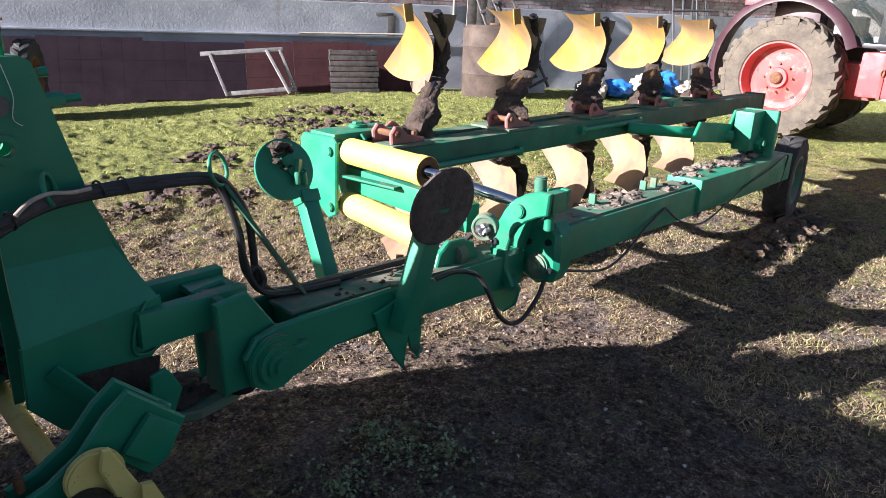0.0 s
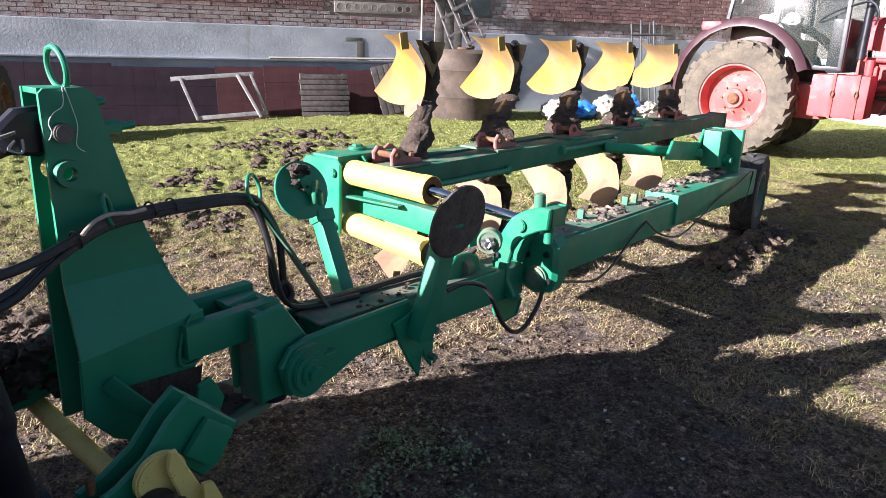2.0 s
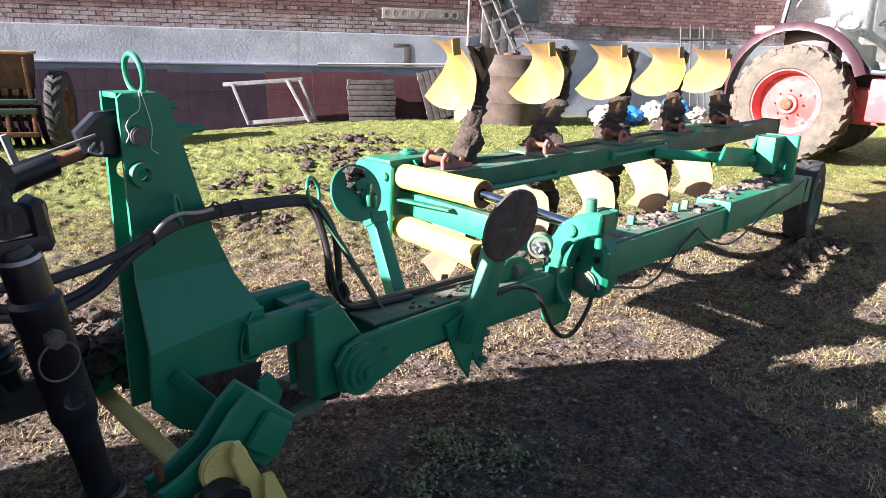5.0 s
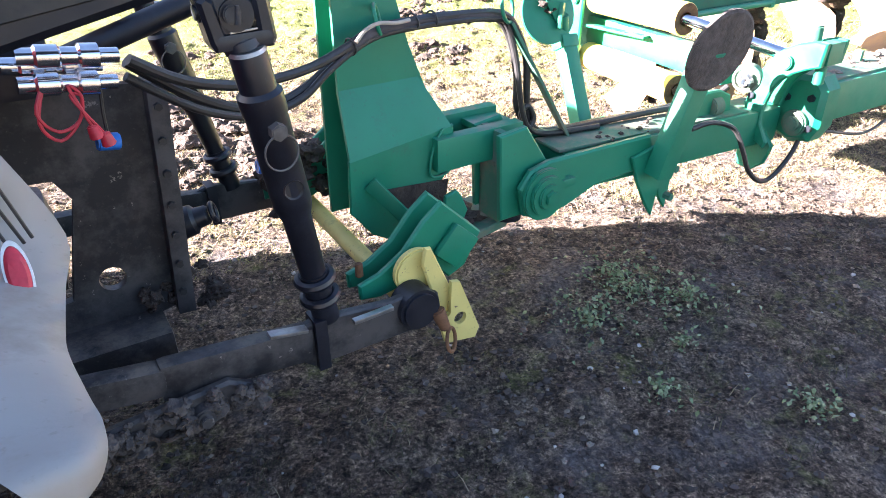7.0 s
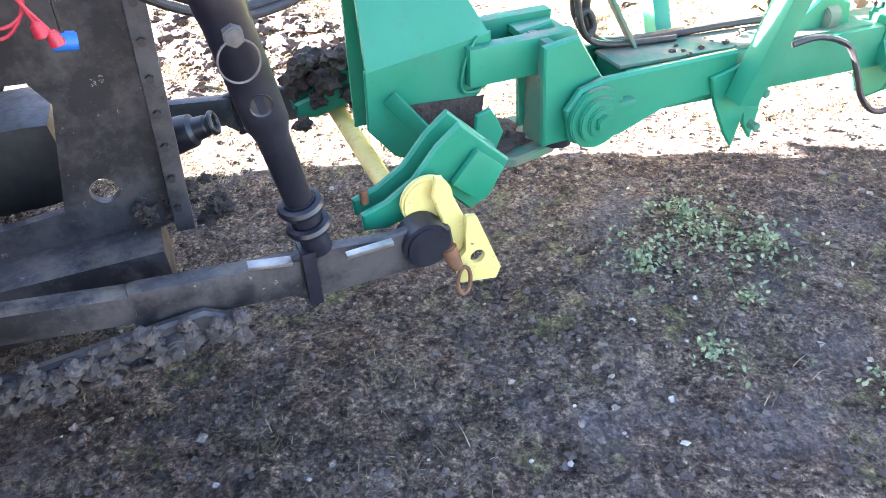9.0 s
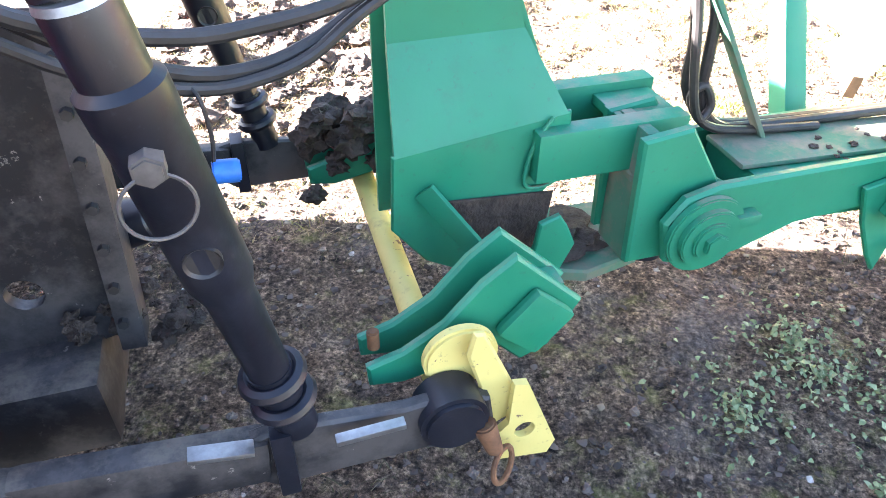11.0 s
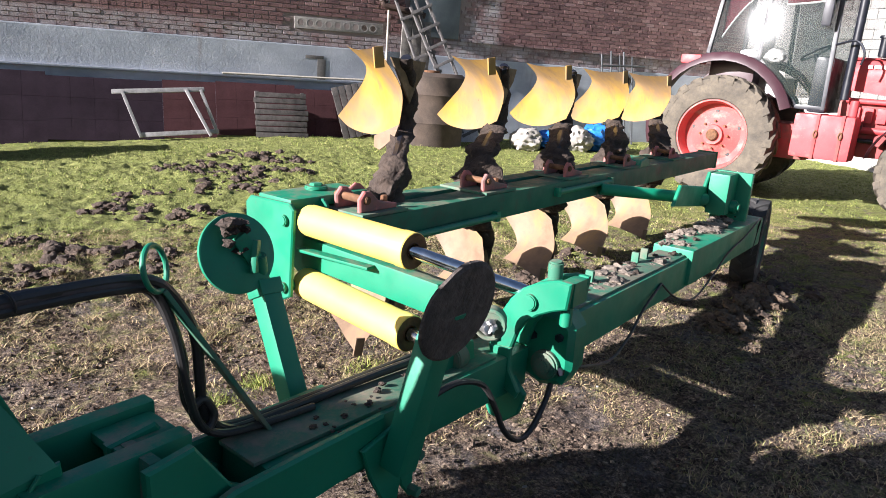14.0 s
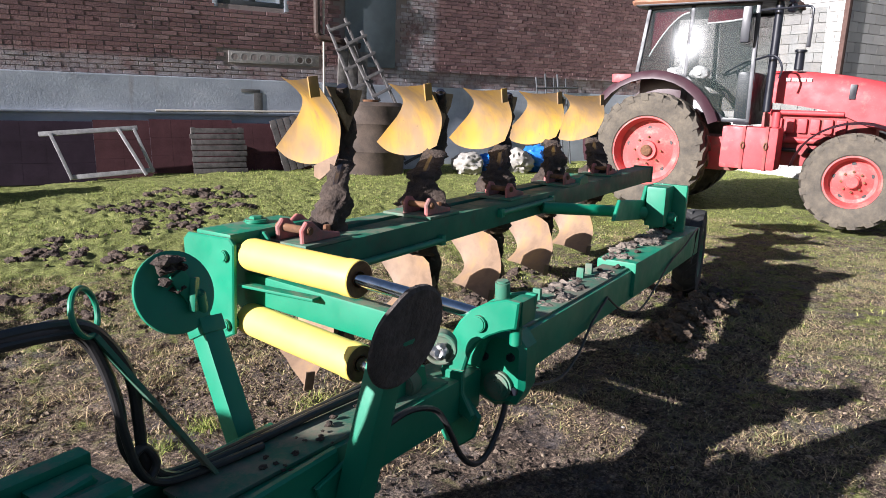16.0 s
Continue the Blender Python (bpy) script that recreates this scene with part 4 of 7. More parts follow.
            for j in range(len(pts) - 1):
                for q in range(4):
                    lug.faces.new((vs[4 * j + q], vs[4 * j + (q + 1) % 4], vs[4 * j + 4 + (q + 1) % 4], vs[4 * j + 4 + q]))
            lug.faces.new(vs[:4])
            lug.faces.new(vs[-4:])
    if bmr is not None:
        lathe(bmr, [(rim + 0.012, -h * 0.86), (rim + 0.012, h * 0.9), (rim - 0.01, h * 0.92), (rim - 0.035, h * 0.6), (rim - 0.05, h * 0.1), (rim * 0.72, h * 0.02), (rim * 0.45, h * 0.25), (rim * 0.30, h * 0.45), (rim * 0.28, h * 0.62), (0, h * 0.62)], m, 48)
    bmesh.ops.recalc_face_normals(bmt, faces=bmt.faces[:])


bmt, bmr = B(), B()
wheel(bmt, bmr, 0.37, 0.20, 0.20, axis_m((5.20, 0.03, 0.385), (0.12, -1, 0)), 14)
gw = P("depth_wheel", bmt, RUBBER, "muddy rubber depth wheel")
part("rim", bmr, GREEN_DUSTY, gw)
treads(gw, RUBBER)
bm = B()
bar(bm, (4.60, 0.145, 0.60), (5.20, 0.165, 0.385), 0.05, 0.09, 0.008)
rod(bm, (5.20, 0.165, 0.385), (5.19, 0.06, 0.385), 0.03, seg=16)
P("wheel_arm", bm, GREEN_DUSTY)
bm = B()
for i in range(60):
    s = random.choice((random.uniform(3.0, 4.4), random.uniform(1.5, 3.0), random.uniform(0.25, 0.9)))
    clod(bm, (s, random.uniform(-0.04, 0.08), 0.71 if s > 3.05 else 0.685 if s > 1 else 0.652), random.uniform(0.008, 0.024) if s > 1 else random.uniform(0.004, 0.012), i, 0.5, 2)
tagged(P("beam_mud", bm, SOIL, "crumbs of dried soil", None, 0), kind="stuff")
bm = B()
for i in range(46):
    s = 1.75 + 2.6 * random.random() ** 0.7
    clod(bm, (s, random.uniform(-0.03, 0.10), 0.705 if s > 3.05 else 0.69 - 0.0145 * (s - 1.45)), random.uniform(0.016, 0.05), 700 + i, 0.42, 3)
tagged(P("beam_mud", bm, PALEMUD, "pale dried mud lumps along the beam", None, 50), kind="stuff")

# hitch jaws, cross shaft and latch of the plough
for v in (-0.205, -0.125, 0.53, 0.61):
    bm = B()
    plate(bm, [(-0.865, 0.455), (-0.868, 0.505), (-0.80, 0.525), (-0.72, 0.575), (-0.65, 0.655), (-0.585, 0.705), (-0.44, 0.565), (-0.50, 0.46), (-0.56, 0.435), (-0.62, 0.50), (-0.70, 0.465), (-0.80, 0.445)], svm(v), 0.022, 0.006)
    P("hitch_jaw", bm, GREEN)
for v in (-0.165, 0.57):
    bm = B()
    box(bm, (-0.60, v - 0.03, 0.47), (-0.47, v + 0.03, 0.60), None, 0.01)
    P("jaw_block", bm, GREEN)
bm = B()
m = Matrix.Translation((-0.545, -0.232, 0.553)) @ Matrix.Rotation(radians(-48), 4, "Y")
box(bm, (-0.058, -0.014, -0.055), (0.058, 0.014, 0.055), m, 0.014)
P("jaw_boss", bm, GREEN)
bm = B()
rod(bm, (-0.845, -0.17, 0.51), (-0.845, -0.17, 0.555), 0.012, bev=0.003)
P("jaw_bolt", bm, RUST)
bm = B()
rod(bm, (-0.728, -0.20, 0.425), (-0.712, 0.62, 0.425), 0.031, seg=24)
P("cross_shaft", bm, LATCHY, "yellow cross shaft")
bm = B()
rod(bm, (-0.70, -0.235, 0.525), (-0.70, -0.262, 0.525), 0.072, seg=36, bev=0.006)
P("stop_disc", bm, LATCHY, "yellow stop disc")
bm = B()
plate(bm, [(-0.701, 0.562), (-0.69, 0.615), (-0.67, 0.612), (-0.602, 0.453), (-0.607, 0.372), (-0.647, 0.352), (-0.66, 0.40), (-0.676, 0.479)], svm(-0.285), 0.016, 0.005)
P("latch_plate", bm, LATCHY)
bm = B()
plate_hole(bm, [(-0.616, 0.49), (-0.587, 0.483), (-0.513, 0.29), (-0.528, 0.255), (-0.637, 0.275), (-0.655, 0.345), (-0.62, 0.38)], (-0.585, 0.35), 0.022, svm(-0.31), 0.016)
P("latch_handle", bm, LATCHY)

bm = B()
for i in range(20):
    clod(bm, (-0.86 + 0.27 * ((i * 7) % 20) / 20, 0.46 + 0.20 * ((i * 11) % 20) / 20, 0.46 + 0.20 * ((i * 3) % 20) / 20), 0.028 + 0.006 * (i % 5), 300 + i, 0.8, 3)
tagged(P("mud", bm, SOIL, "dark mud on the far hitch jaw", None, 50), kind="stuff")

# ---- the towing tractor's rear linkage ----
tow = thing("towing_tractor", PM, "black rear three-point linkage of a tractor hitched to the plough", "tractor")


def T(name, bm, mat=None, label="", parent=None, smooth=30):
    return part(name, bm, mat or BLACK, parent or tow, label, smooth)


for v, sgn in ((-0.30, 1), (0.72, -1)):
    bm = B()
    bar(bm, (-1.06, v, 0.448), (-1.45, v, 0.485), 0.055, 0.105, 0.02)
    bar(bm, (-1.43, v, 0.488), (-2.2, v * 0.8, 0.56), 0.065, 0.085, 0.03)
    link = T("lower_link", bm, DUSTBLACK)
    bm = B()
    plate(bm, [(-1.10, 0.50), (-1.04, 0.515), (-0.82, 0.49), (-0.73, 0.50), (-0.66, 0.465), (-0.65, 0.40), (-0.69, 0.365), (-0.86, 0.365), (-1.06, 0.365), (-1.10, 0.40)], svm(v), 0.03, 0.006)
    part("link_plate", bm, DUSTBLACK, link)
    bm = B()
    box(bm, (-1.055, v - 0.035, 0.36), (-1.02, v + 0.035, 0.52), None, 0.005)
    part("link_strap", bm, BLACK, link)
    bm = B()
    rod(bm, (-0.735, v - 0.045, 0.445), (-0.735, v + 0.045, 0.445), 0.065, seg=28, bev=0.01)
    part("ball_end", bm, BLACK, link)
bm = B()
bar(bm, (-0.95, -0.345, 0.493), (-0.83, -0.345, 0.497), 0.02, 0.012, 0.002)
T("worn_edge", bm, STEEL, "bare steel worn edge")
bm = B()
bar(bm, (-1.18, -0.338, 0.535), (-1.08, -0.338, 0.517), 0.03, 0.010, 0.002)
T("worn_edge", bm, STEEL, "bare steel worn edge")
bm = B()
plate(bm, [(-1.50, 0.44), (-1.30, 0.455), (-1.24, 0.42), (-1.30, 0.37), (-1.42, 0.335), (-1.66, 0.35), (-1.75, 0.42)], svm(-0.345), 0.03, 0.008)
rod(bm, (-1.375, -0.33, 0.395), (-1.375, -0.395, 0.395), 0.028, seg=20, bev=0.005)
rod(bm, (-1.375, -0.39, 0.395), (-1.375, -0.41, 0.395), 0.016, seg=6)
T("stabiliser_bracket", bm, DUSTBLACK)
bm = B()
for i in range(5):
    ring(bm, (-1.46 - 0.05 * i, -0.375, 0.37 - 0.004 * i), (0, 1, 0) if i % 2 else (0, 0.3, 1), 0.02, 0.006, 14, 6)
T("chain", bm, SOIL, "muddy chain")
bm = B()
for i in range(90):
    u = random.random()
    clod(bm, (-1.80 + 0.58 * u, -0.360 - 0.02 * random.random(), 0.345 + 0.09 * random.random() + 0.02 * u), random.uniform(0.008, 0.028), i + 70, 0.8, 3, 0.75)
tagged(T("caked_mud", bm, DRYMUD, "dried mud caked on the bracket", None, 50), kind="stuff")
bm = B()
rod(bm, (-0.68, -0.335, 0.425), (-0.66, -0.355, 0.36), 0.024, 0.016, 14, 0.004)
T("lynch_pin", bm, RUST, "rusty lynch pin")
bm = B()
ring(bm, (-0.645, -0.36, 0.318), (0.6, -0.7, 0.2), 0.036, 0.006, 22, 8)
T("pin_ring", bm, RUST)


def lift_rod(a, b, bolt=0.235, hole=0.54):
    """A screw lift rod from its upper fork a to its foot b."""
    a, b = Vector(a), Vector(b)
    d = (b - a).normalized()
    L = (b - a).length
    bm = B()
    lathe(bm, [(0, 0), (0.038, 0), (0.040, 0.008), (0.040, 0.085), (0.050, 0.095), (0.050, 0.135), (0.047, 0.15), (0.047, L * 0.62), (0.036, L * 0.68), (0.033, L)], axis_m(a, d), 32)
    r_ = T("lift_rod", bm)
    bm = B()
    lathe(bm, [(0.02, -0.004), (0.038, -0.004), (0.041, 0.004)], axis_m(a, d), 28)
    part("rod_rim", bm, STEEL, r_, "bright worn rim")
    bm = B()
    side = Vector((0, -1, 0))
    side = (side - d * side.dot(d)).normalized()
    p = a + d * L * hole
    # no opening here: a black disc gives the hole's darkness
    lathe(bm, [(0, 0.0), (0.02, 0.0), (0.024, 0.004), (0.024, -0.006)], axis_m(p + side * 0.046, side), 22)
    part("rod_hole_disc", bm, HOSE, r_, "black disc drawn for a dark cross hole")
    p = a + d * L * bolt
    bm = B()
    rod(bm, p + side * 0.04, p + side * 0.07, 0.02, seg=6, bev=0.003)
    part("rod_bolt", bm, DULLWIRE, r_)
    bm = B()
    ring(bm, p + side * 0.065 + Vector((0.0, 0, -0.045)), side + Vector((0.15, 0, 0.1)), 0.040, 0.0025, 28, 6)
    part("clip_ring", bm, DULLWIRE, r_, "thin dull wire clip ring")
    bm = B()
    for k_ in (0.0, 0.06):
        ring(bm, b + d * k_, d, 0.042, 0.014, 24, 8)
    rod(bm, b - d * 0.02, b + d * 0.14, 0.036, seg=20)
    part("rod_boot", bm, BLACK, r_, "ribbed rubber boot")


lift_rod((-1.133, -0.345, 1.243), (-1.030, -0.305, 0.64), 0.27, 0.52)
lift_rod((-1.115, 0.74, 1.165), (-0.985, 0.73, 0.62))
for v, o, up in ((-0.312, 0.021, 0.003), (0.74, 0.06, 0.0)):
    bm = B()
    plate(bm, [(-1.135 + o, 1.375 + up), (-1.15 + o, 1.41 + up), (-1.165 + o, 1.43 + up), (-1.20 + o, 1.442 + up), (-1.28 + o, 1.442 + up), (-1.5, 1.418 + up), (-2.2, 1.31), (-2.25, 1.22), (-2.1, 1.16), (-1.5, 1.30), (-1.30 + o, 1.352), (-1.22 + o, 1.345), (-1.17 + o, 1.34)], svm(v), 0.062, 0.016)
    arm = T("lift_arm", bm)
    # flat black plate stands in for the shade of the arm's slot
    bm = B()
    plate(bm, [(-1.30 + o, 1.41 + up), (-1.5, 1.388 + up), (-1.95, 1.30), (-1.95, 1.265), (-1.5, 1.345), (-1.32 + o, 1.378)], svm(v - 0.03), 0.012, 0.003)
    part("arm_recess_shade", bm, HOSE, arm)
    bm = B()
    lathe(bm, [(0.007, 0.004), (0.007, 0.014), (0.026, 0.014), (0.031, 0.010), (0.031, -0.02)], axis_m((-1.20 + o, v - 0.045, 1.388 + up), (0, -1, 0)), 28)
    rod(bm, (-1.20 + o, v - 0.03, 1.388 + up), (-1.20 + o, v + 0.055, 1.388 + up), 0.022, seg=18, bev=0.004)
    part("arm_pin", bm, DUSTBLACK, arm)
    bm = B()
    rod(bm, (-1.20 + o, v - 0.036, 1.388 + up), (-1.20 + o, v + 0.036, 1.388 + up), 0.062, seg=32, bev=0.012)
    part("arm_boss", bm, BLACK, arm)
    bm = B()
    if v < 0:
        bar(bm, (-1.175, v, 1.395), (-1.150, v - 0.008, 1.282), 0.074, 0.078, 0.012, (0, 1, 0))
        rod(bm, (-1.150, v - 0.05, 1.314), (-1.150, v + 0.04, 1.314), 0.040, seg=24, bev=0.008)
        clevis = T("clevis", bm)
        bm = B()
        rod(bm, (-1.158, v - 0.055, 1.318), (-1.158, v - 0.062, 1.318), 0.019, seg=18, bev=0.003)
        part("cross_pin", bm, DUSTBLACK, clevis, "dusty grey cross pin")
        bm = B()
        rod(bm, (-1.150, v - 0.06, 1.30), (-1.148, v - 0.064, 1.335), 0.008, 0.004, 14)
        part("grease_nipple", bm, DUSTBLACK, clevis)
        w = v - 0.018
        bm = B()
        for sa, sb in ((-1.203, -1.186), (-1.095, -1.087)):
            plate(bm, [(sa - 0.017, 1.345), (sa, 1.356), (sa + 0.017, 1.345), (sb + 0.019, 1.262), (sb + 0.010, 1.246), (sb - 0.010, 1.246), (sb - 0.019, 1.262)], svm(w), 0.062, 0.008)
        bar(bm, (-1.196, w, 1.262), (-1.078, w, 1.266), 0.066, 0.034, 0.012)
        rod(bm, (-1.222, w, 1.322), (-1.072, w, 1.328), 0.020, seg=18, bev=0.005)
        rod(bm, (-1.140, w, 1.262), (-1.133, w - 0.006, 1.236), 0.040, seg=24, bev=0.006)
        joint = T("universal_joint", bm)
        bm = B()
        bar(bm, (-1.165, w - 0.022, 1.281), (-1.108, w - 0.022, 1.285), 0.012, 0.004, 0.001)
        part("worn_face", bm, STEEL, joint, "bare worn steel face")
        continue
    bar(bm, (-1.150, v, 1.40), (-1.143, v, 1.272), 0.062, 0.07, 0.014, (0, 1, 0))
    T("clevis", bm)
    bm = B()
    rod(bm, (-1.187, v - 0.01, 1.262), (-1.088, v - 0.01, 1.272), 0.026, seg=18, bev=0.006)
    bar(bm, (-1.178, v, 1.275), (-1.168, v, 1.195), 0.036, 0.026, 0.008, (0, 1, 0))
    bar(bm, (-1.098, v, 1.280), (-1.108, v, 1.200), 0.036, 0.026, 0.008, (0, 1, 0))
    bar(bm, (-1.185, v, 1.196), (-1.095, v, 1.204), 0.05, 0.036, 0.012)
    rod(bm, (-1.135, v, 1.205), (-1.125, v, 1.14), 0.034, seg=20, bev=0.006)
    T("universal_joint", bm)
# top link
bm = B()
rod(bm, (-0.87, 0.245, 1.318), (-1.42, 0.275, 1.135), 0.033, seg=24, bev=0.004)
tl = T("top_link", bm)
bm = B()
rod(bm, (-0.77, 0.24, 1.352), (-0.88, 0.246, 1.315), 0.019, seg=16)
part("screw", bm, RUST, tl, "rusty threaded screw")
bm = B()
plate(bm, [(-0.64, 1.345), (-0.64, 1.42), (-0.70, 1.455), (-0.765, 1.45), (-0.82, 1.40), (-0.805, 1.335), (-0.72, 1.32)], svm(0.235), 0.055, 0.012)
part("hook_end", bm, BLACK, tl)
bm = B()
rod(bm, (-0.775, 0.20, 1.392), (-1.013, 0.215, 1.318), 0.005, seg=8)
bar(bm, (-0.973, 0.215, 1.325), (-0.994, 0.21, 1.407), 0.012, 0.018, 0.003)
part("locking_lever", bm, OLDWOOD, tl, "dusty grey locking lever")
bm = B()
tube(bm, [(-0.78, 0.20, 1.37), (-0.80, 0.19, 1.35), (-0.77, 0.185, 1.34), (-0.765, 0.19, 1.375)], 0.004, 6)
part("wire_tie", bm, STEEL, tl)
# gearbox housing
bm = B()
plate_hole(bm, [(-2.4, 1.12), (-1.55, 1.11), (-1.27, 1.09), (-1.31, 0.43), (-1.42, 0.405), (-1.9, 0.42), (-1.9, 0.50), (-1.575, 0.53), (-1.53, 0.72), (-1.505, 0.82), (-1.54, 0.88), (-2.4, 0.92)], (-1.466, 0.567), 0.036, svm(0.12), 0.03)
hs = T("rear_plate", bm, DUSTBLACK)
bm = B()
bar(bm, (-1.255, 0.10, 1.10), (-1.30, 0.10, 0.42), 0.05, 0.09, 0.006, (0, 1, 0))
T("plate_flange", bm, DUSTBLACK)
# black stubs stand in for the dark holes along the flange
for i in range(7):
    bm = B()
    u = i / 6
    rod(bm, (-1.262 - 0.04 * u, 0.055, 1.04 - 0.54 * u), (-1.262 - 0.04 * u, 0.04, 1.04 - 0.54 * u), 0.0105, seg=6)
    T("flange_hole_dot", bm, HOSE)
# dark box added to fill the black, partly shadowed gap under the plate
bm = B()
box(bm, (-2.4, -0.04, 0.25), (-1.36, 0.26, 0.435), None, 0.02)
T("under_plate_box", bm, DUSTBLACK)
bm = B()
for i in range(22):
    clod(bm, (-1.30 + random.uniform(-0.10, 0.16), random.uniform(0.06, 0.20), random.uniform(0.43, 0.52)), random.uniform(0.010, 0.026), 500 + i, 0.8, 3)
tagged(T("caked_mud", bm, SOIL, "wet mud caked round the drawbar", None, 50), kind="stuff")
bm = B()
box(bm, (-2.6, 0.15, 0.42), (-1.80, 0.55, 1.05), None, 0.03)
T("gearbox", bm)
# black box added to darken the gap behind the plate
bm = B()
box(bm, (-2.6, 0.36, 0.40), (-1.56, 0.70, 0.68), None, 0.09)
T("dark_gap_box", bm, HOSE)
bm = B()
lathe(bm, [(0, 0), (0.022, 0), (0.03, -0.01), (0.033, -0.04), (0.045, -0.05), (0.055, -0.13)], axis_m((-1.165, 0.16, 0.665), (0.9, -0.3, 0.25)), 24)
ring(bm, (-1.155, 0.155, 0.67), (0.9, -0.3, 0.25), 0.027, 0.008, 22, 8)
T("drawbar_eye", bm)
bm = B()
box(bm, (-1.42, 0.22, 1.27), (-1.27, 0.42, 1.335), None, 0.02)
rod(bm, (-1.33, 0.32, 1.33), (-1.33, 0.32, 1.365), 0.05, seg=20, bev=0.008)
rod(bm, (-1.39, 0.30, 1.33), (-1.39, 0.30, 1.375), 0.022, seg=6, bev=0.004)
T("valve_cover", bm, plain("cast_aluminium", (0.46, 0.47, 0.48), 0.5, 0.5, vary=0.15), "light grey cast cover")
# hydraulic couplers
for i, (s, v, z) in enumerate(((-1.42, -0.16, 1.232), (-1.45, -0.10, 1.205), (-1.43, -0.13, 1.17))):
    bm = B()
    a = Vector((s, v, z))
    d = Vector((0.9, 0.1, -0.12)).normalized()
    m = axis_m(a - d * 0.12, d)
    lathe(bm, [(0, 0), (0.018, 0), (0.018, 0.03), (0.024, 0.035), (0.024, 0.075), (0.019, 0.08), (0.019, 0.11), (0.026, 0.115), (0.026, 0.15), (0.016, 0.155), (0.016, 0.19), (0, 0.19)], m, 22)
    T("hydraulic_coupler", bm, CHROME, "shiny hydraulic coupler")
bm = B()
box(bm, (-1.75, -0.02, 1.12), (-1.47, 0.12, 1.28), None, 0.015)
T("valve_block", bm)
for dz in (0.0, 0.02):
    bm = B()
    tube(bm, [(-1.50, -0.15, 1.19), (-1.53, -0.17, 1.13 - dz), (-1.50, -0.165, 1.085 - dz), (-1.455, -0.16, 1.10), (-1.44, -0.16, 1.15), (-1.46, -0.16, 1.175 - dz), (-1.445, -0.165, 1.12), (-1.435 + dz, -0.165, 1.085 - dz)], 0.0038, 8)
    c = T("cap_cord", bm, REDCAP, "red rubber cap cord")
    bm = B()
    rod(bm, (-1.436 + dz, -0.165, 1.088 - dz), (-1.43 + dz, -0.166, 1.058 - dz), 0.011, 0.016, 16, 0.003)
    part("dust_cap", bm, REDCAP, c)
bm = B()
tube(bm, [(-1.42, -0.1, 1.20), (-1.398, -0.1, 1.15), (-1.402, -0.1, 1.09), (-1.404, -0.10, 1.04)], 0.004, 6)
c = T("cap_string", bm, HOSE)
bm = B()
rod(bm, (-1.43, -0.10, 1.027), (-1.382, -0.095, 1.019), 0.02, seg=20, bev=0.003)
part("blue_cap", bm, BLUECAP, c, "bright blue plastic cap")
bm = B()
tube(bm, [(-1.075, -0.03, 1.01), (-1.060, -0.05, 0.99), (-1.055, -0.055, 0.93), (-1.06, -0.055, 0.885)], 0.0035, 6)
c = T("cap_string", bm, HOSE)
bm = B()
rod(bm, (-1.066, -0.056, 0.868), (-1.022, -0.054, 0.864), 0.02, seg=20, bev=0.003)
part("blue_cap", bm, BLUECAP, c, "bright blue plastic cap")
GROOVES = [[(-1.641, -0.652, 1.271), (-1.613, -0.652, 1.179), (-1.588, -0.652, 1.076)], [(-1.65, -0.652, 1.246), (-1.625, -0.652, 1.159), (-1.6, -0.652, 1.07)], [(-1.657, -0.652, 1.218), (-1.637, -0.652, 1.139), (-1.616, -0.667, 1.061)], [(-1.68, -0.652, 1.139), (-1.654, -0.693, 1.049), (-1.62, -0.827, 0.999)], [(-1.689, -0.652, 1.109), (-1.66, -0.715, 1.038), (-1.627, -0.845, 0.995)]]
# grey mudguard with its reflector
bm = B()
inner = [(-1.738, -0.596, 1.403), (-1.642, -0.596, 1.29), (-1.592, -0.596, 1.186), (-1.545, -0.596, 1.048), (-1.565, -0.737, 1.035), (-1.577, -0.859, 1.045), (-1.582, -0.958, 1.057), (-1.572, -1.072, 1.066), (-1.564, -1.166, 1.09), (-1.579, -1.179, 1.057), (-1.602, -1.179, 1.037)]
outer = [(-1.879, -0.629, 1.418), (-1.862, -0.634, 1.328), (-1.869, -0.63, 1.245), (-1.882, -0.619, 1.136), (-1.851, -0.752, 1.121), (-1.821, -0.867, 1.123), (-1.782, -0.972, 1.103), (-1.694, -1.083, 1.079), (-1.645, -1.178, 1.091), (-1.627, -1.186, 1.057), (-1.609, -1.182, 1.034)]
rows_ = []
for q in range(41):
    a, b = through_points(inner, q / 40), through_points(outer, q / 40)
    row = []
    for i in range(9):
        u = i / 8
        row.append(a.lerp(b, u) + Vector((0, -0.03, 0.02)) * math.sin(math.pi * min(1.0, u * 2.2) / 2) ** 0.5)
    rows_.append(row)
for off in (Vector((0, 0, 0)), Vector((0, 0.035, -0.012))):
    grid_ = [[bm.verts.new(p + off) for p in row] for row in rows_]
    for r0, r1 in zip(grid_, grid_[1:]):
        for i in range(8):
            bm.faces.new((r0[i], r0[i + 1], r1[i + 1], r1[i]))
bmesh.ops.bridge_loops(bm, edges=[e for e in bm.edges if e.is_boundary])
bmesh.ops.recalc_face_normals(bm, faces=bm.faces[:])
mg = T("mudguard", bm, GREYPLASTIC, "grey moulded plastic mudguard", None, 75)
# raised black lines draw the shade inside the moulded grooves
for pts in GROOVES:
    bm = B()
    tube(bm, [(x, y - 0.03, z + 0.021) for x, y, z in pts], 0.0026, 6)
    part("groove_shade", bm, HOSE, mg)
bm = B()
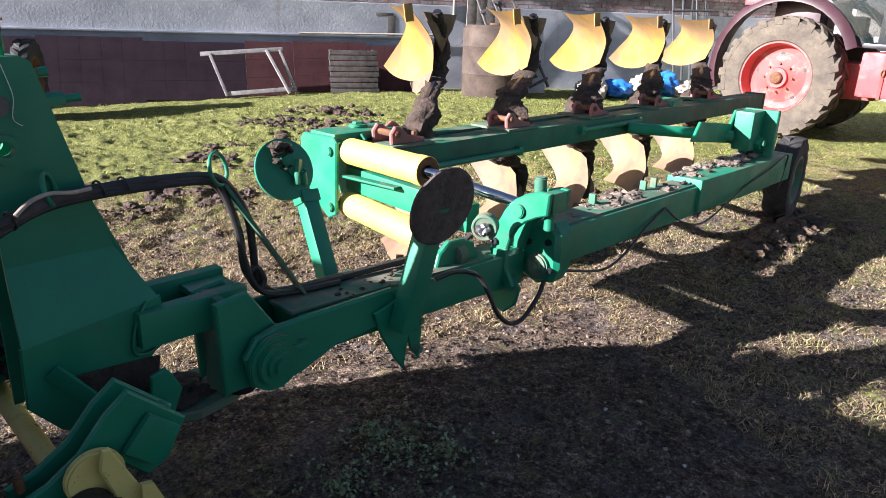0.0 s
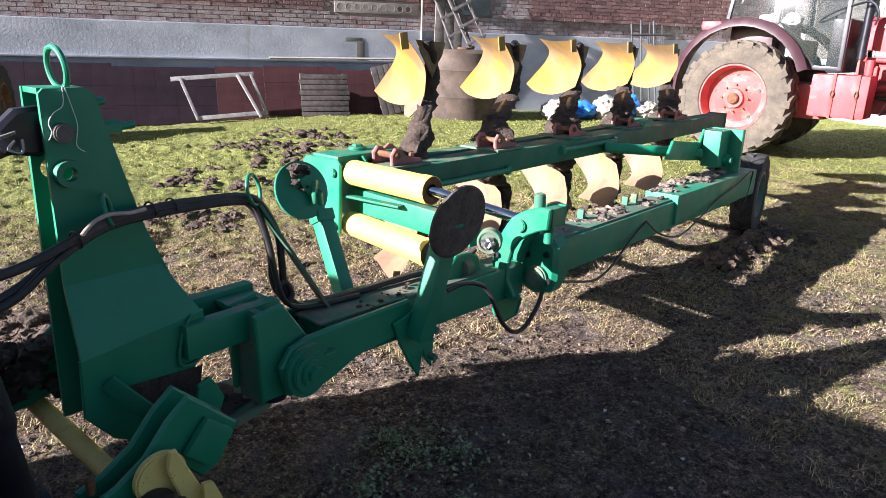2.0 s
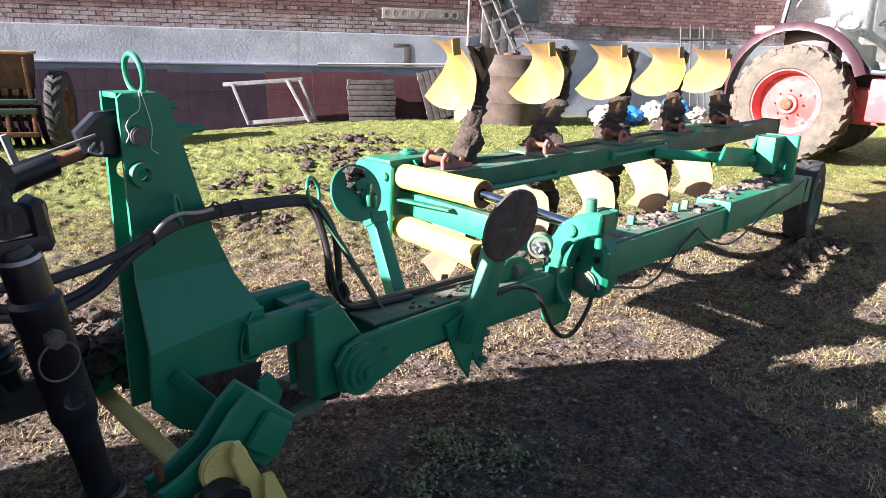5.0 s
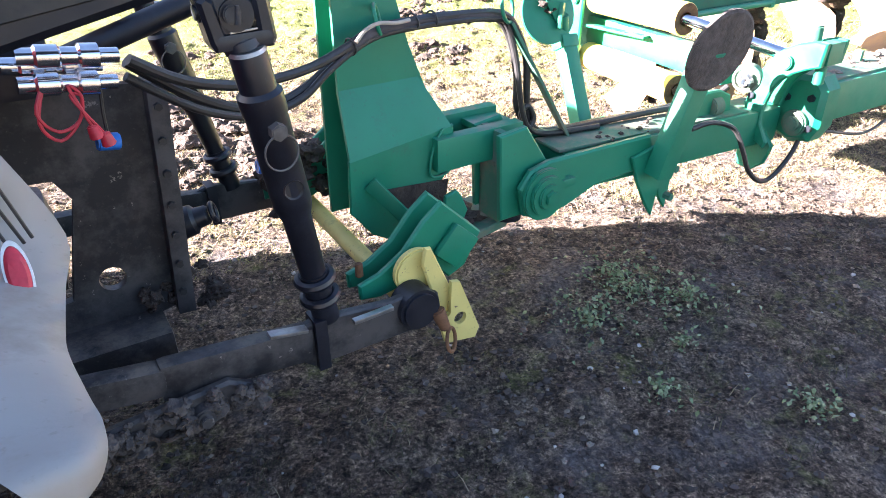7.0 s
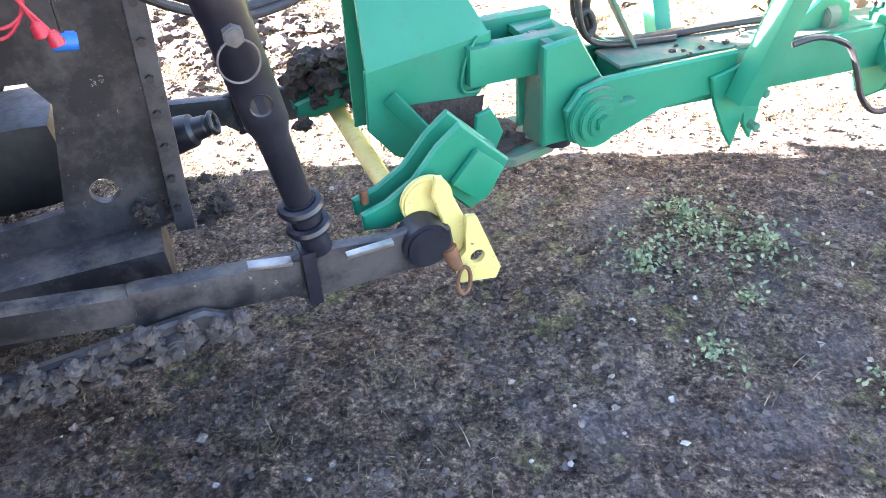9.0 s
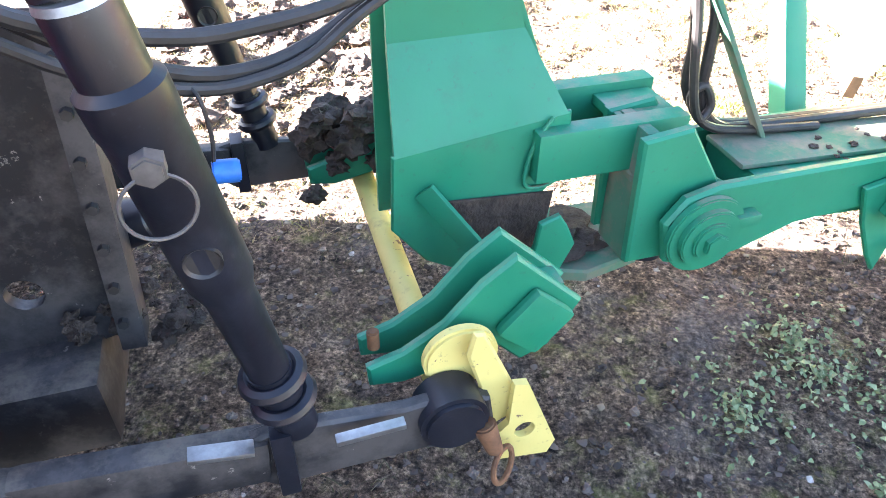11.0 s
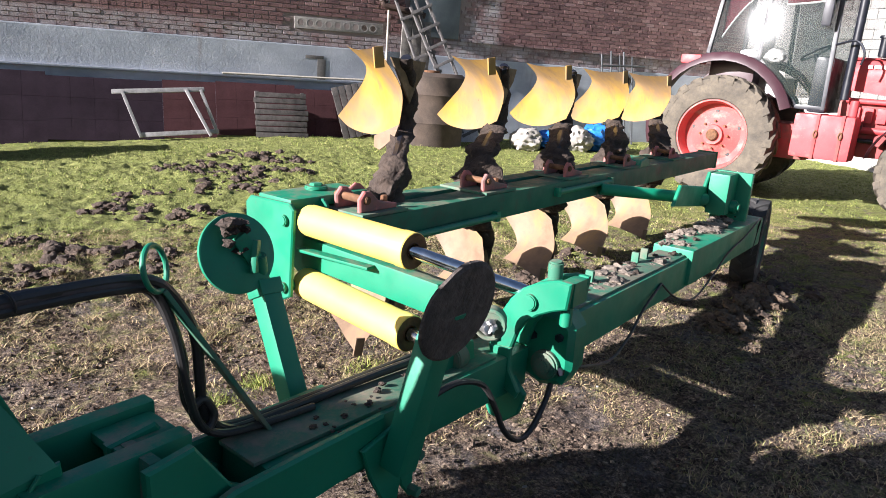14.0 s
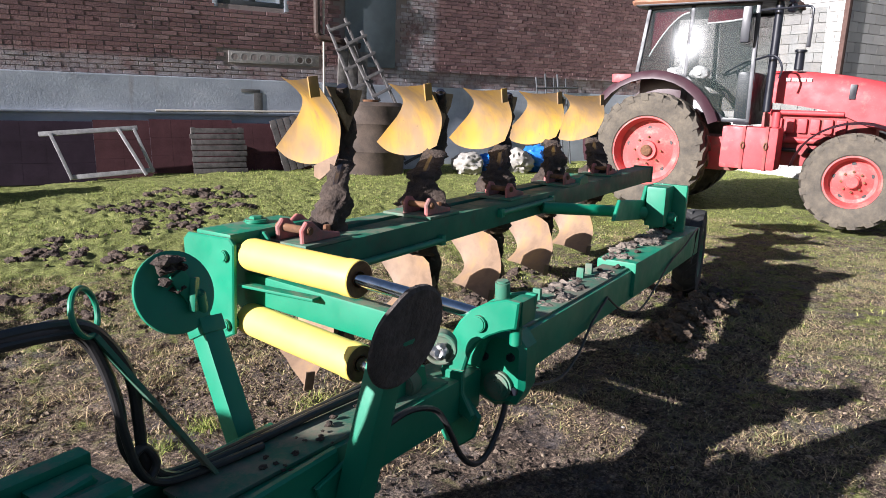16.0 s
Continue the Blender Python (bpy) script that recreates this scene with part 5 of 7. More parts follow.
m = axis_m((-1.616, -0.749, 1.077), (0, -0.85, 0.5)) @ Matrix.Diagonal((0.34, 0.95, 0.8, 1.0))
lathe(bm, [(0, 0.008), (0.03, 0.008), (0.042, 0.004), (0.044, 0.0)], m, 30)
part("reflector", bm, REDCAP, mg, "oval red reflector")
bm = B()
lathe(bm, [(0.044, 0.002), (0.052, 0.002), (0.053, -0.002)], m, 30)
part("reflector_rim", bm, WHITEP, mg)
# wheels, axle, body, cab and arches behind, mostly unseen, shaped to cast the shadow
for v in (-0.74, 1.29):
    bmt, bmr = B(), B()
    wheel(bmt, bmr, 0.84, 0.46, 0.46, axis_m((-2.58, v, 0.84), (0, -1 if v < 0 else 1, 0)), 20)
    w = T("rear_wheel", bmt, RUBBER, "muddy rear tractor tyre")
    part("rim", bmr, RIMRED, w)
    treads(w, RUBBER)
bm = B()
box(bm, (-3.0, -0.5, 0.26), (-2.3, 1.22, 1.15), None, 0.05)
T("rear_axle", bm)
bm = B()
box(bm, (-5.0, -0.45, 0.20), (-2.25, 0.95, 1.75), None, 0.12)
T("unseen_body", bm, RED, "unseen tractor body, sized by the shadow it casts")
bm = B()
box(bm, (-6.9, -0.62, 0.6), (-5.05, 1.05, 2.5), None, 0.1)
T("cab", bm, DARKSTEEL, "unseen block whose height sets the cab's shadow")
# unseen arches, placed to set the edge of the tractor's shadow
for v in (-0.78, 1.29):
    bm = B()
    arc = [radians(20 + 8 * i) for i in range(18)]
    plate(bm, [(-2.62 + 0.97 * math.cos(a), 0.84 + 0.97 * math.sin(a)) for a in arc] + [(-2.62 + 0.945 * math.cos(a), 0.84 + 0.945 * math.sin(a)) for a in reversed(arc)], svm(v), 0.5, 0)
    T("wheel_arch", bm, DARKSTEEL)
for v in (-0.65, 1.05):
    bmt, bmr = B(), B()
    wheel(bmt, bmr, 0.68, 0.4, 0.36, axis_m((-6.2, v, 0.68), (0, -1 if v < 0 else 1, 0)), 18)
    w = T("front_wheel", bmt, RUBBER)
    part("rim", bmr, RIMRED, w)
    treads(w, RUBBER)

# ---- hoses ----
HOSES = [
    [(-1.33, -0.13, 1.205), (-1.22, -0.10, 1.135), (-1.07, -0.042, 1.085), (-0.96, -0.007, 1.079), (-0.84, 0.034, 1.085), (-0.713, 0.076, 1.114), (-0.60, 0.114, 1.143), (-0.48, 0.125, 1.150), (-0.29, 0.136, 1.148), (-0.17, 0.142, 1.140), (-0.094, 0.147, 1.118), (-0.035, 0.155, 1.05), (0.004, 0.156, 0.96), (0.016, 0.158, 0.84), (0.03, 0.165, 0.745), (0.09, 0.16, 0.675), (0.2, 0.15, 0.662), (0.6, 0.13, 0.66), (0.95, 0.10, 0.66), (1.05, 0.06, 0.72)],
    [(-1.33, -0.08, 1.19), (-1.20, -0.05, 1.085), (-1.07, -0.009, 1.015), (-0.96, 0.022, 1.003), (-0.86, 0.05, 1.028), (-0.77, 0.075, 1.073), (-0.68, 0.098, 1.112), (-0.598, 0.12, 1.128), (-0.48, 0.14, 1.135), (-0.29, 0.15, 1.134), (-0.17, 0.155, 1.125), (-0.105, 0.165, 1.10), (-0.055, 0.17, 1.02), (-0.02, 0.175, 0.90), (-0.005, 0.185, 0.78), (0.06, 0.185, 0.69), (0.16, 0.18, 0.66), (0.4, 0.17, 0.652), (0.8, 0.15, 0.65), (1.0, 0.13, 0.66)],
    [(-1.34, -0.11, 1.165), (-1.20, -0.08, 1.06), (-1.06, -0.027, 0.997), (-0.965, 0.0, 0.992), (-0.88, 0.02, 1.012), (-0.796, 0.045, 1.061), (-0.70, 0.08, 1.10), (-0.60, 0.108, 1.125), (-0.46, 0.122, 1.132), (-0.27, 0.13, 1.13), (-0.16, 0.138, 1.12), (-0.10, 0.145, 1.098), (-0.06, 0.14, 0.99), (-0.04, 0.13, 0.86), (-0.015, 0.13, 0.76), (0.02, 0.14, 0.71), (0.045, 0.145, 0.74), (0.02, 0.15, 0.79), (-0.012, 0.15, 0.765), (0.03, 0.14, 0.70), (0.12, 0.13, 0.672), (0.35, 0.11, 0.66)],
]
for i, pts in enumerate(HOSES):
    bm = B()
    tube(bm, pts, 0.0135 if i < 2 else 0.011, 10)
    ob = link_mesh("hydraulic_hose", bm, HOSE)
    ob.matrix_basis = PM
    tagged(ob, "black rubber hydraulic hose strung from tractor to plough", "hose", "hydraulic hoses")
k = Mat("hose_sleeve", 0.75)
k.color(k.ramp(k.noise(12, 5, 0.7), [(0.3, (0.022, 0.018, 0.022)), (0.7, (0.075, 0.062, 0.066))])).bump(k.noise(70, 4, 0.6, (0.3, 1, 1)), 0.5, 0.004)
bm = B()
tube(bm, [(-0.735, 0.075, 1.098), (-0.67, 0.095, 1.122), (-0.60, 0.113, 1.137), (-0.48, 0.128, 1.146), (-0.38, 0.135, 1.146), (-0.29, 0.14, 1.143), (-0.17, 0.146, 1.134), (-0.115, 0.15, 1.118)], 0.0175, 14)
for q in bm.verts:
    q.co += 0.004 * noise.noise(q.co * 24) * Vector((0.2, 0.6, 0.8))
ob = link_mesh("hose_sleeve", bm, k.m, 60)
ob.matrix_basis = PM
tagged(ob, "dusty purple-black woven sleeve round the hoses", "sleeve")
for s_, v_, z_ in ((-0.705, 0.084, 1.11), (-0.47, 0.129, 1.147), (-0.40, 0.134, 1.147)):
    bm = B()
    ring(bm, (s_, v_, z_), (1, 0.25, 0.15), 0.024, 0.003, 20, 6)
    part("cable_tie", bm, HOSE, ob)
bm = B()
tube(bm, [(-0.70, 0.055, 1.128), (-0.66, 0.075, 1.152), (-0.61, 0.083, 1.165), (-0.55, 0.09, 1.158), (-0.50, 0.098, 1.160)], 0.006, 8)
part("pale_lead", bm, plain("pale_lead", (0.42, 0.35, 0.28), 0.6, vary=0.2), ob, "pale bare hose lead")
for pts, r in (([(0.70, -0.06, 0.63), (0.80, -0.08, 0.645), (0.92, -0.10, 0.60), (0.965, -0.135, 0.50), (1.0, -0.15, 0.42), (1.08, -0.16, 0.35), (1.18, -0.16, 0.345), (1.30, -0.15, 0.42), (1.36, -0.14, 0.50)], 0.011),
               ([(1.40, -0.14, 0.52), (1.60, -0.16, 0.47), (1.85, -0.17, 0.42), (2.10, -0.15, 0.45), (2.35, -0.12, 0.53), (2.609, -0.105, 0.60)], 0.007),
               ([(2.609, -0.105, 0.60), (2.75, -0.15, 0.50), (3.0, -0.18, 0.45), (3.4, -0.16, 0.50), (3.8, -0.13, 0.56), (4.2, -0.135, 0.62), (4.55, -0.14, 0.70), (4.62, -0.12, 0.58), (4.55, -0.12, 0.42)], 0.006)):
    bm = B()
    tube(bm, pts, r, 8)
    ob = link_mesh("hydraulic_hose", bm, HOSE)
    ob.matrix_basis = PM
    tagged(ob, "thin black hose hanging along the plough beam", "hose", "beam hoses")
bm = B()
tube(bm, [(-0.66, 0.165, 1.51), (-0.665, 0.16, 1.46), (-0.69, 0.164, 1.44), (-0.705, 0.164, 1.415), (-0.70, 0.163, 1.39), (-0.71, 0.163, 1.37)], 0.0013, 5)
tube(bm, [(-0.655, 0.165, 1.51), (-0.638, 0.165, 1.44), (-0.632, 0.166, 1.40), (-0.64, 0.166, 1.35), (-0.62, 0.165, 1.33)], 0.0012, 5)
ob = link_mesh("string", bm, WHITEP)
ob.matrix_basis = PM
tagged(ob, "frayed white string tied to the lifting ring", "string")

# ---- the red tractor ----
RT = pose(8.059, 5.91, 0.075, 0, 0, -63.8)
rtr = thing("tractor", RT, "red farm tractor with dusty tyres and glazed cab on grass", "tractor")


def R(name, bm, mat, label="", parent=None, smooth=30):
    return part(name, bm, mat, parent or rtr, label, smooth)


k = Mat("dusty_tractor_tyre", 0.9)
_t = k.ramp(k.noise(5, 5, 0.7), [(0.32, (0.055, 0.047, 0.038)), (0.7, (0.135, 0.112, 0.082))])
k.color(k.mix(k.ramp(k.noise(30, 4), [(0.5, 0.0), (0.7, 0.6)]), _t, (0.07, 0.062, 0.054))).bump(k.noise(40, 4), 0.4, 0.01)
TYRE = k.m
MAROON = paint("maroon_fender", (0.045, 0.018, 0.024), dirt=(0.10, 0.07, 0.06), amount=0.62, rough=0.3)
CURTAIN = plain("maroon_curtain", (0.22, 0.02, 0.04), 0.9, vary=0.25, scale=12)
ORANGE = paint("faded_orange_roof", (0.29, 0.14, 0.085), dirt=(0.20, 0.14, 0.11), amount=0.6, rough=0.5)
SEAT = plain("grey_seat_cloth", (0.35, 0.35, 0.36), 0.95, vary=0.2, scale=20)


def rt_wheel(x, y, r, w, rim, lugs, side, name):
    bmt, bmr = B(), B()
    m = axis_m((x, y, r), (0, side, 0))
    wheel(bmt, bmr, r, w, rim, m, lugs)
    t_ = R(name, bmt, TYRE, "dust-covered tractor tyre")
    part("rim", bmr, RIMRED, t_, "dusty red wheel rim")
    treads(t_, TYRE)
    bm = B()
    lathe(bm, [(0, w * 0.42), (0.07, w * 0.42), (0.085, w * 0.38), (0.085, w * 0.15)], m, 24)
    part("hub", bm, RUST if "rear" in name else RIMRED, t_, "rust-brown hub" if "rear" in name else "dusty red hub")
    for i in range(8):
        a = 2 * math.pi * i / 8
        bm = B()
        p = m @ Vector((rim * 0.40 * math.cos(a), rim * 0.40 * math.sin(a), w * 0.10))
        q = m @ Vector((rim * 0.40 * math.cos(a), rim * 0.40 * math.sin(a), w * 0.24))
        rod(bm, p, q, 0.016, seg=6)
        part("wheel_nut", bm, RUST, t_)
    # black discs painted for the dark inside the rim's holes
    for i in range(5):
        a = 2 * math.pi * (i + 0.3) / 5
        bm = B()
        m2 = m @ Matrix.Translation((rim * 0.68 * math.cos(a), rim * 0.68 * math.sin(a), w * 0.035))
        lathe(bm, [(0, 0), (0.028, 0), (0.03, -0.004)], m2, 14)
        part("rim_hole_disc", bm, HOSE, t_)


for y, side in ((0.17, -1), (1.75, 1)):
    rt_wheel(0.0, y, 0.865, 0.46, 0.50, 22, side, "rear_wheel")
    rt_wheel(2.75, y + (0.03 if side < 0 else -0.03), 0.635, 0.38, 0.335, 18, side, "front_wheel")
bm = B()
box(bm, (-0.35, 0.45, 0.62), (1.2, 1.47, 1.12), None, 0.06)
R("transmission", bm, REDDULL, "dusty red transmission housing")
bm = B()
box(bm, (2.55, 0.4, 0.48), (2.95, 1.52, 0.74), None, 0.05)
R("front_axle", bm, REDDULL)
# cab
CY0, CY1 = 0.16, 1.76


POSTS = [((-0.30, 2.02), (-0.22, 2.98)), ((0.43, 1.98), (0.42, 2.98)), ((1.36, 1.34), (1.30, 2.98))]
for y in (CY0, CY1):
    for (xa, za), (xb, zb) in POSTS:
        bm = B()
        bar(bm, (xa, y, za), (xb, y + (0.12 if y < 1 else -0.12), zb), 0.055, 0.06, 0.012, (0, 1, 0))
        R("cab_post", bm, BLACK)
    bm = B()
    bar(bm, (-0.30, y, 2.0), (0.45, y, 1.97), 0.05, 0.06, 0.01)
    bar(bm, (0.45, y, 1.96), (1.02, y, 1.38), 0.05, 0.05, 0.01)
    bar(bm, (1.0, y, 1.37), (1.38, y, 1.36), 0.05, 0.06, 0.01)
    R("cab_rail", bm, BLACK)
    bm = B()
    bar(bm, (-0.24, y + (0.12 if y < 1 else -0.12), 2.97), (1.34, y + (0.12 if y < 1 else -0.12), 2.97), 0.05, 0.07, 0.01)
    R("roof_rail", bm, BLACK)
    yy = y + (0.015 if y < 1 else -0.015)
    for outline in ([(-0.28, 2.03), (-0.20, 2.94), (0.40, 2.94), (0.40, 2.0)], [(0.46, 1.98), (0.45, 2.94), (1.28, 2.94), (1.34, 1.39), (1.03, 1.40)]):
        bm = B()
        plate(bm, outline, Matrix.Translation((0, yy, 0)) @ SV, 0.006, 0)
        for q in range(1, 9):
            bmesh.ops.bisect_plane(bm, geom=bm.verts[:] + bm.edges[:] + bm.faces[:], plane_co=(-0.3 + 0.19 * q, 0, 0), plane_no=(1, 0, 0))
        for q in range(1, 9):
            bmesh.ops.bisect_plane(bm, geom=bm.verts[:] + bm.edges[:] + bm.faces[:], plane_co=(0, 0, 1.38 + 0.19 * q), plane_no=(0, 0, 1))
        for v in bm.verts:
            bulge = 0.06 * (1 - ((v.co.x - 0.62) / 0.81) ** 2) + 0.04 * (1 - ((v.co.z - 2.2) / 0.75) ** 2)
            v.co.y += bulge if y > 1 else -bulge
            v.co.y += (0.115 if y < 1 else -0.115) * (v.co.z - 1.9) / 1.08
        g = R("cab_window", bm, GLASS, "tinted cab window glass", None, 40)
        g.visible_shadow = False
for xa, za, xb, zb in ((1.36, 1.5, 1.31, 2.94),):
    bm = B()
    bar(bm, (xa, 0.96, za), (xb, 0.96, zb), 1.5, 0.006, 0, (0, 1, 0))
    g = R("cab_screen", bm, GLASS, "cab glass", None, 0)
    g.visible_shadow = False
bm = B()
pr = [(-0.44, 2.99), (-0.47, 3.05), (-0.30, 3.11), (0.2, 3.16), (0.9, 3.185), (1.4, 3.16), (1.66, 3.10), (1.66, 3.03), (1.4, 2.99)]
plate(bm, pr, Matrix.Translation((0, 0.96, 0)) @ SV, 1.72, 0.04)
R("cab_roof", bm, ORANGE, "sun-faded orange cab roof")
bm = B()
box(bm, (-0.40, 0.13, 2.975), (1.62, 1.79, 3.02), None, 0.015)
R("roof_gutter", bm, BLACK)
bm = B()
box(bm, (-0.30, 0.3, 1.35), (0.35, 1.6, 1.98), None, 0.05)
R("cab_rear_panel", bm, MAROON)
bm = B()
box(bm, (0.25, 0.6, 1.45), (0.75, 1.2, 1.75), None, 0.06)
box(bm, (0.18, 0.62, 1.7), (0.33, 1.18, 2.45), None, 0.06)
R("driver_seat", bm, SEAT)
bm = B()
rod(bm, (1.2, 0.9, 1.5), (0.98, 0.9, 2.1), 0.03)
ring(bm, (0.97, 0.9, 2.12), (-0.5, 0, 0.85), 0.2, 0.016, 24, 8)
R("steering_wheel", bm, BLACK)
bm = B()
box(bm, (1.1, 0.4, 1.3), (1.34, 1.5, 2.05), None, 0.05)
R("dashboard", bm, BLACK)
for x0, x1, drop in ((-0.20, 0.35, 0.62), (0.62, 1.2, 0.16)):
    bm = B()
    n = 14
    lo, hi = [], []
    for i in range(n + 1):
        u = i / n
        x = x0 + (x1 - x0) * u
        w_ = 0.012 * math.sin(u * 26)
        lo.append(bm.verts.new((x, CY0 + 0.17 + w_, 2.93 - 0.05 - drop * (1 - u) ** (1.7 if drop > 0.3 else 0.2))))
        hi.append(bm.verts.new((x, CY0 + 0.17 + w_, 2.93)))
    for i in range(n):
        bm.faces.new((lo[i], lo[i + 1], hi[i + 1], hi[i]))
    bmesh.ops.solidify(bm, geom=bm.faces[:], thickness=0.006)
    cu = R("curtain", bm, CURTAIN, "maroon cab curtain with white fringe", None, 60)
    bm = B()
    tube(bm, [(x0 + (x1 - x0) * i / 8, CY0 + 0.16, 2.93 - 0.05 - drop * (1 - i / 8) ** (1.7 if drop > 0.3 else 0.2)) for i in range(9)], 0.013, 6)
    part("fringe", bm, WHITEP, cu)
# rear fenders
for y0, y1 in ((-0.05, 0.45), (1.47, 1.97)):
    bm = B()
    prev = None
    for i in range(19):
        a = radians(196 - i * 9.6)
        rr = 1.0 + 0.06 * math.sin(radians(i * 10))
        row = []
        for yy, dr in ((y0, -0.09), (y0 + 0.02, -0.02), (y0 + 0.07, 0.03), (y1, 0.03)) if y0 < 1 else ((y0, 0.03), (y1 - 0.07, 0.03), (y1 - 0.02, -0.02), (y1, -0.09)):
            row.append(bm.verts.new(((rr + dr) * math.cos(a) * 1.02 + 0.02, yy, 0.93 + (rr + dr) * math.sin(a) * 1.03)))
        if prev:
            for q in range(3):
                bm.faces.new((prev[q], prev[q + 1], row[q + 1], row[q]))
        prev = row
    bmesh.ops.recalc_face_normals(bm, faces=bm.faces[:])
    bmesh.ops.solidify(bm, geom=bm.faces[:], thickness=0.025)
    R("rear_fender", bm, MAROON, "dark maroon rear fender")
bm = B()
box(bm, (-0.63, -0.02, 1.86), (-0.33, 0.25, 1.99), None, 0.03)
R("rear_lamp", bm, RED)
# fuel tank and steps
bm = B()
box(bm, (1.06, 0.03, 0.70), (1.80, 0.48, 1.29), None, 0.05)
tk = R("fuel_tank", bm, RED, "red steel fuel tank")
for x in (1.36, 1.66):
    bm = B()
    box(bm, (x - 0.02, 0.012, 0.69), (x + 0.02, 0.49, 1.30), None, 0.006)
    part("tank_strap", bm, REDDULL, tk)
    bm = B()
    tube(bm, [(x, 0.005, 0.98), (x - 0.02, 0.0, 1.03), (x, 0.0, 1.08), (x + 0.02, 0.0, 1.03)], 0.008, 6, True)
    part("strap_latch", bm, RUST, tk)
bm = B()
rod(bm, (1.72, 0.2, 1.29), (1.72, 0.2, 1.50), 0.055, seg=20, bev=0.008)
part("filler_neck", bm, RED, tk)
# bonnet
bm = B()
secs = []
for x, zt, zb, hw in ((1.50, 2.09, 1.64, 0.36), (1.9, 2.085, 1.60, 0.39), (2.4, 2.04, 1.52, 0.40), (2.85, 1.96, 1.33, 0.40), (3.15, 1.86, 1.26, 0.385), (3.36, 1.72, 1.28, 0.35), (3.47, 1.52, 1.34, 0.30)):
    row = []
    for yy, zz in ((-1, 0), (-1, 0.55), (-0.93, 0.85), (-0.7, 0.97), (0, 1.0), (0.7, 0.97), (0.93, 0.85), (1, 0.55), (1, 0)):
        row.append(bm.verts.new((x, 0.96 + yy * hw, zb + (zt - zb) * zz)))
    secs.append(row)
for a, b in zip(secs, secs[1:]):
    for q in range(8):
        bm.faces.new((a[q], a[q + 1], b[q + 1], b[q]))
bm.faces.new(secs[0])
bm.faces.new(secs[-1][::-1])
bmesh.ops.recalc_face_normals(bm, faces=bm.faces[:])
hood = R("bonnet", bm, RED, "red engine bonnet", None, 50)
bm = B()
box(bm, (2.52, 0.548, 1.70), (2.60, 0.575, 1.90), None, 0.006)
part("side_vent", bm, BLACK, hood)
bm = B()
box(bm, (2.98, 0.555, 1.42), (3.20, 0.585, 1.76), None, 0.01)
part("side_grille", bm, REDDULL, hood)
bm = B()
for i, (x, w_) in enumerate(((1.72, 0.05), (1.79, 0.09), (1.90, 0.07), (1.985, 0.06))):
    box(bm, (x, 0.56, 1.93), (x + w_, 0.578, 1.975), None, 0.003)
part("maker_plate", bm, WHITEP, hood, "pale raised lettering bars")
bm = B()
for i in range(6):
    box(bm, (3.05 + 0.0 * i, 0.546, 1.46 + 0.045 * i), (3.10, 0.557, 1.485 + 0.045 * i), None, 0.003)
part("model_plate", bm, WHITEP, hood)
for yy in (0.72, 1.2):
    bm = B()
    lathe(bm, [(0, 0.03), (0.08, 0.02), (0.095, 0.0), (0.095, -0.04)], axis_m((3.44, yy, 1.53), (1, 0, 0.1)), 20)
    part("headlamp", bm, GLASS, hood, "round headlamp")
bm = B()
box(bm, (3.47, 0.70, 1.36), (3.52, 1.22, 1.66), None, 0.02)
part("front_grille", bm, BLACK, hood)
# engine
bm = B()
box(bm, (1.45, 0.62, 0.75), (2.9, 1.30, 1.5), None, 0.05)
en = R("engine", bm, REDDULL, "dusty red engine block")
for i in range(6):
    bm = B()
    box(bm, (1.62 + 0.16 * i, 0.56, 1.22), (1.74 + 0.16 * i, 0.66, 1.42), None, 0.02)
    part("engine_head", bm, RED, en)
for zz, rr in ((1.50, 0.035), (1.12, 0.045), (0.98, 0.03)):
    bm = B()
    rod(bm, (1.55, 0.56, zz), (2.5, 0.57, zz), rr, seg=14, bev=0.004)
    part("engine_pipe", bm, RED if zz != 0.98 else BLACK, en)
for x, z, r in ((1.72, 1.15, 0.09), (2.05, 1.0, 0.08), (2.35, 1.10, 0.10)):
    bm = B()
    rod(bm, (x, 0.50, z), (x, 0.64, z), r, seg=20, bev=0.01)
    part("engine_filter", bm, REDDULL, en)
# front fenders
for y0, y1 in ((0.02, 0.42), (1.50, 1.90)):
    bm = B()
    prev = None
    for i in range(13):
        a = radians(170 - i * 11.2)
        row = [bm.verts.new((2.75 + 0.80 * math.cos(a), yy, 0.62 + 0.78 * math.sin(a) + dz)) for yy, dz in ((y0, -0.02), (y0 + 0.04, 0.015), (y1, 0.015))]
        if prev:
            for q in range(2):
                bm.faces.new((prev[q], prev[q + 1], row[q + 1], row[q]))
        prev = row
    bmesh.ops.solidify(bm, geom=bm.faces[:], thickness=0.02)
    R("front_fender", bm, MAROON)
bm = B()
box(bm, (3.2, 0.60, 0.55), (3.72, 1.32, 0.95), None, 0.05)
R("front_weight", bm, RED, "red front ballast weight")
# exhaust, mirror and side gear
bm = B()
rod(bm, (1.56, 0.32, 1.5), (1.56, 0.32, 2.95), 0.055, seg=20, bev=0.006)
tube(bm, [(1.56, 0.32, 2.93), (1.56, 0.32, 3.05), (1.58, 0.32, 3.16), (1.64, 0.32, 3.27)], 0.05, 14)
R("exhaust_pipe", bm, BLACK)
bm = B()
box(bm, (1.15, 0.03, 2.42), (1.27, 0.09, 2.90), None, 0.03)
R("side_mirror", bm, BLACK)
bm = B()
tube(bm, [(1.35, 0.2, 2.86), (1.7, 0.1, 2.86), (2.0, -0.05, 2.85), (2.03, -0.06, 2.70)], 0.015, 8)
R("mirror_arm", bm, BLACK)
bm = B()
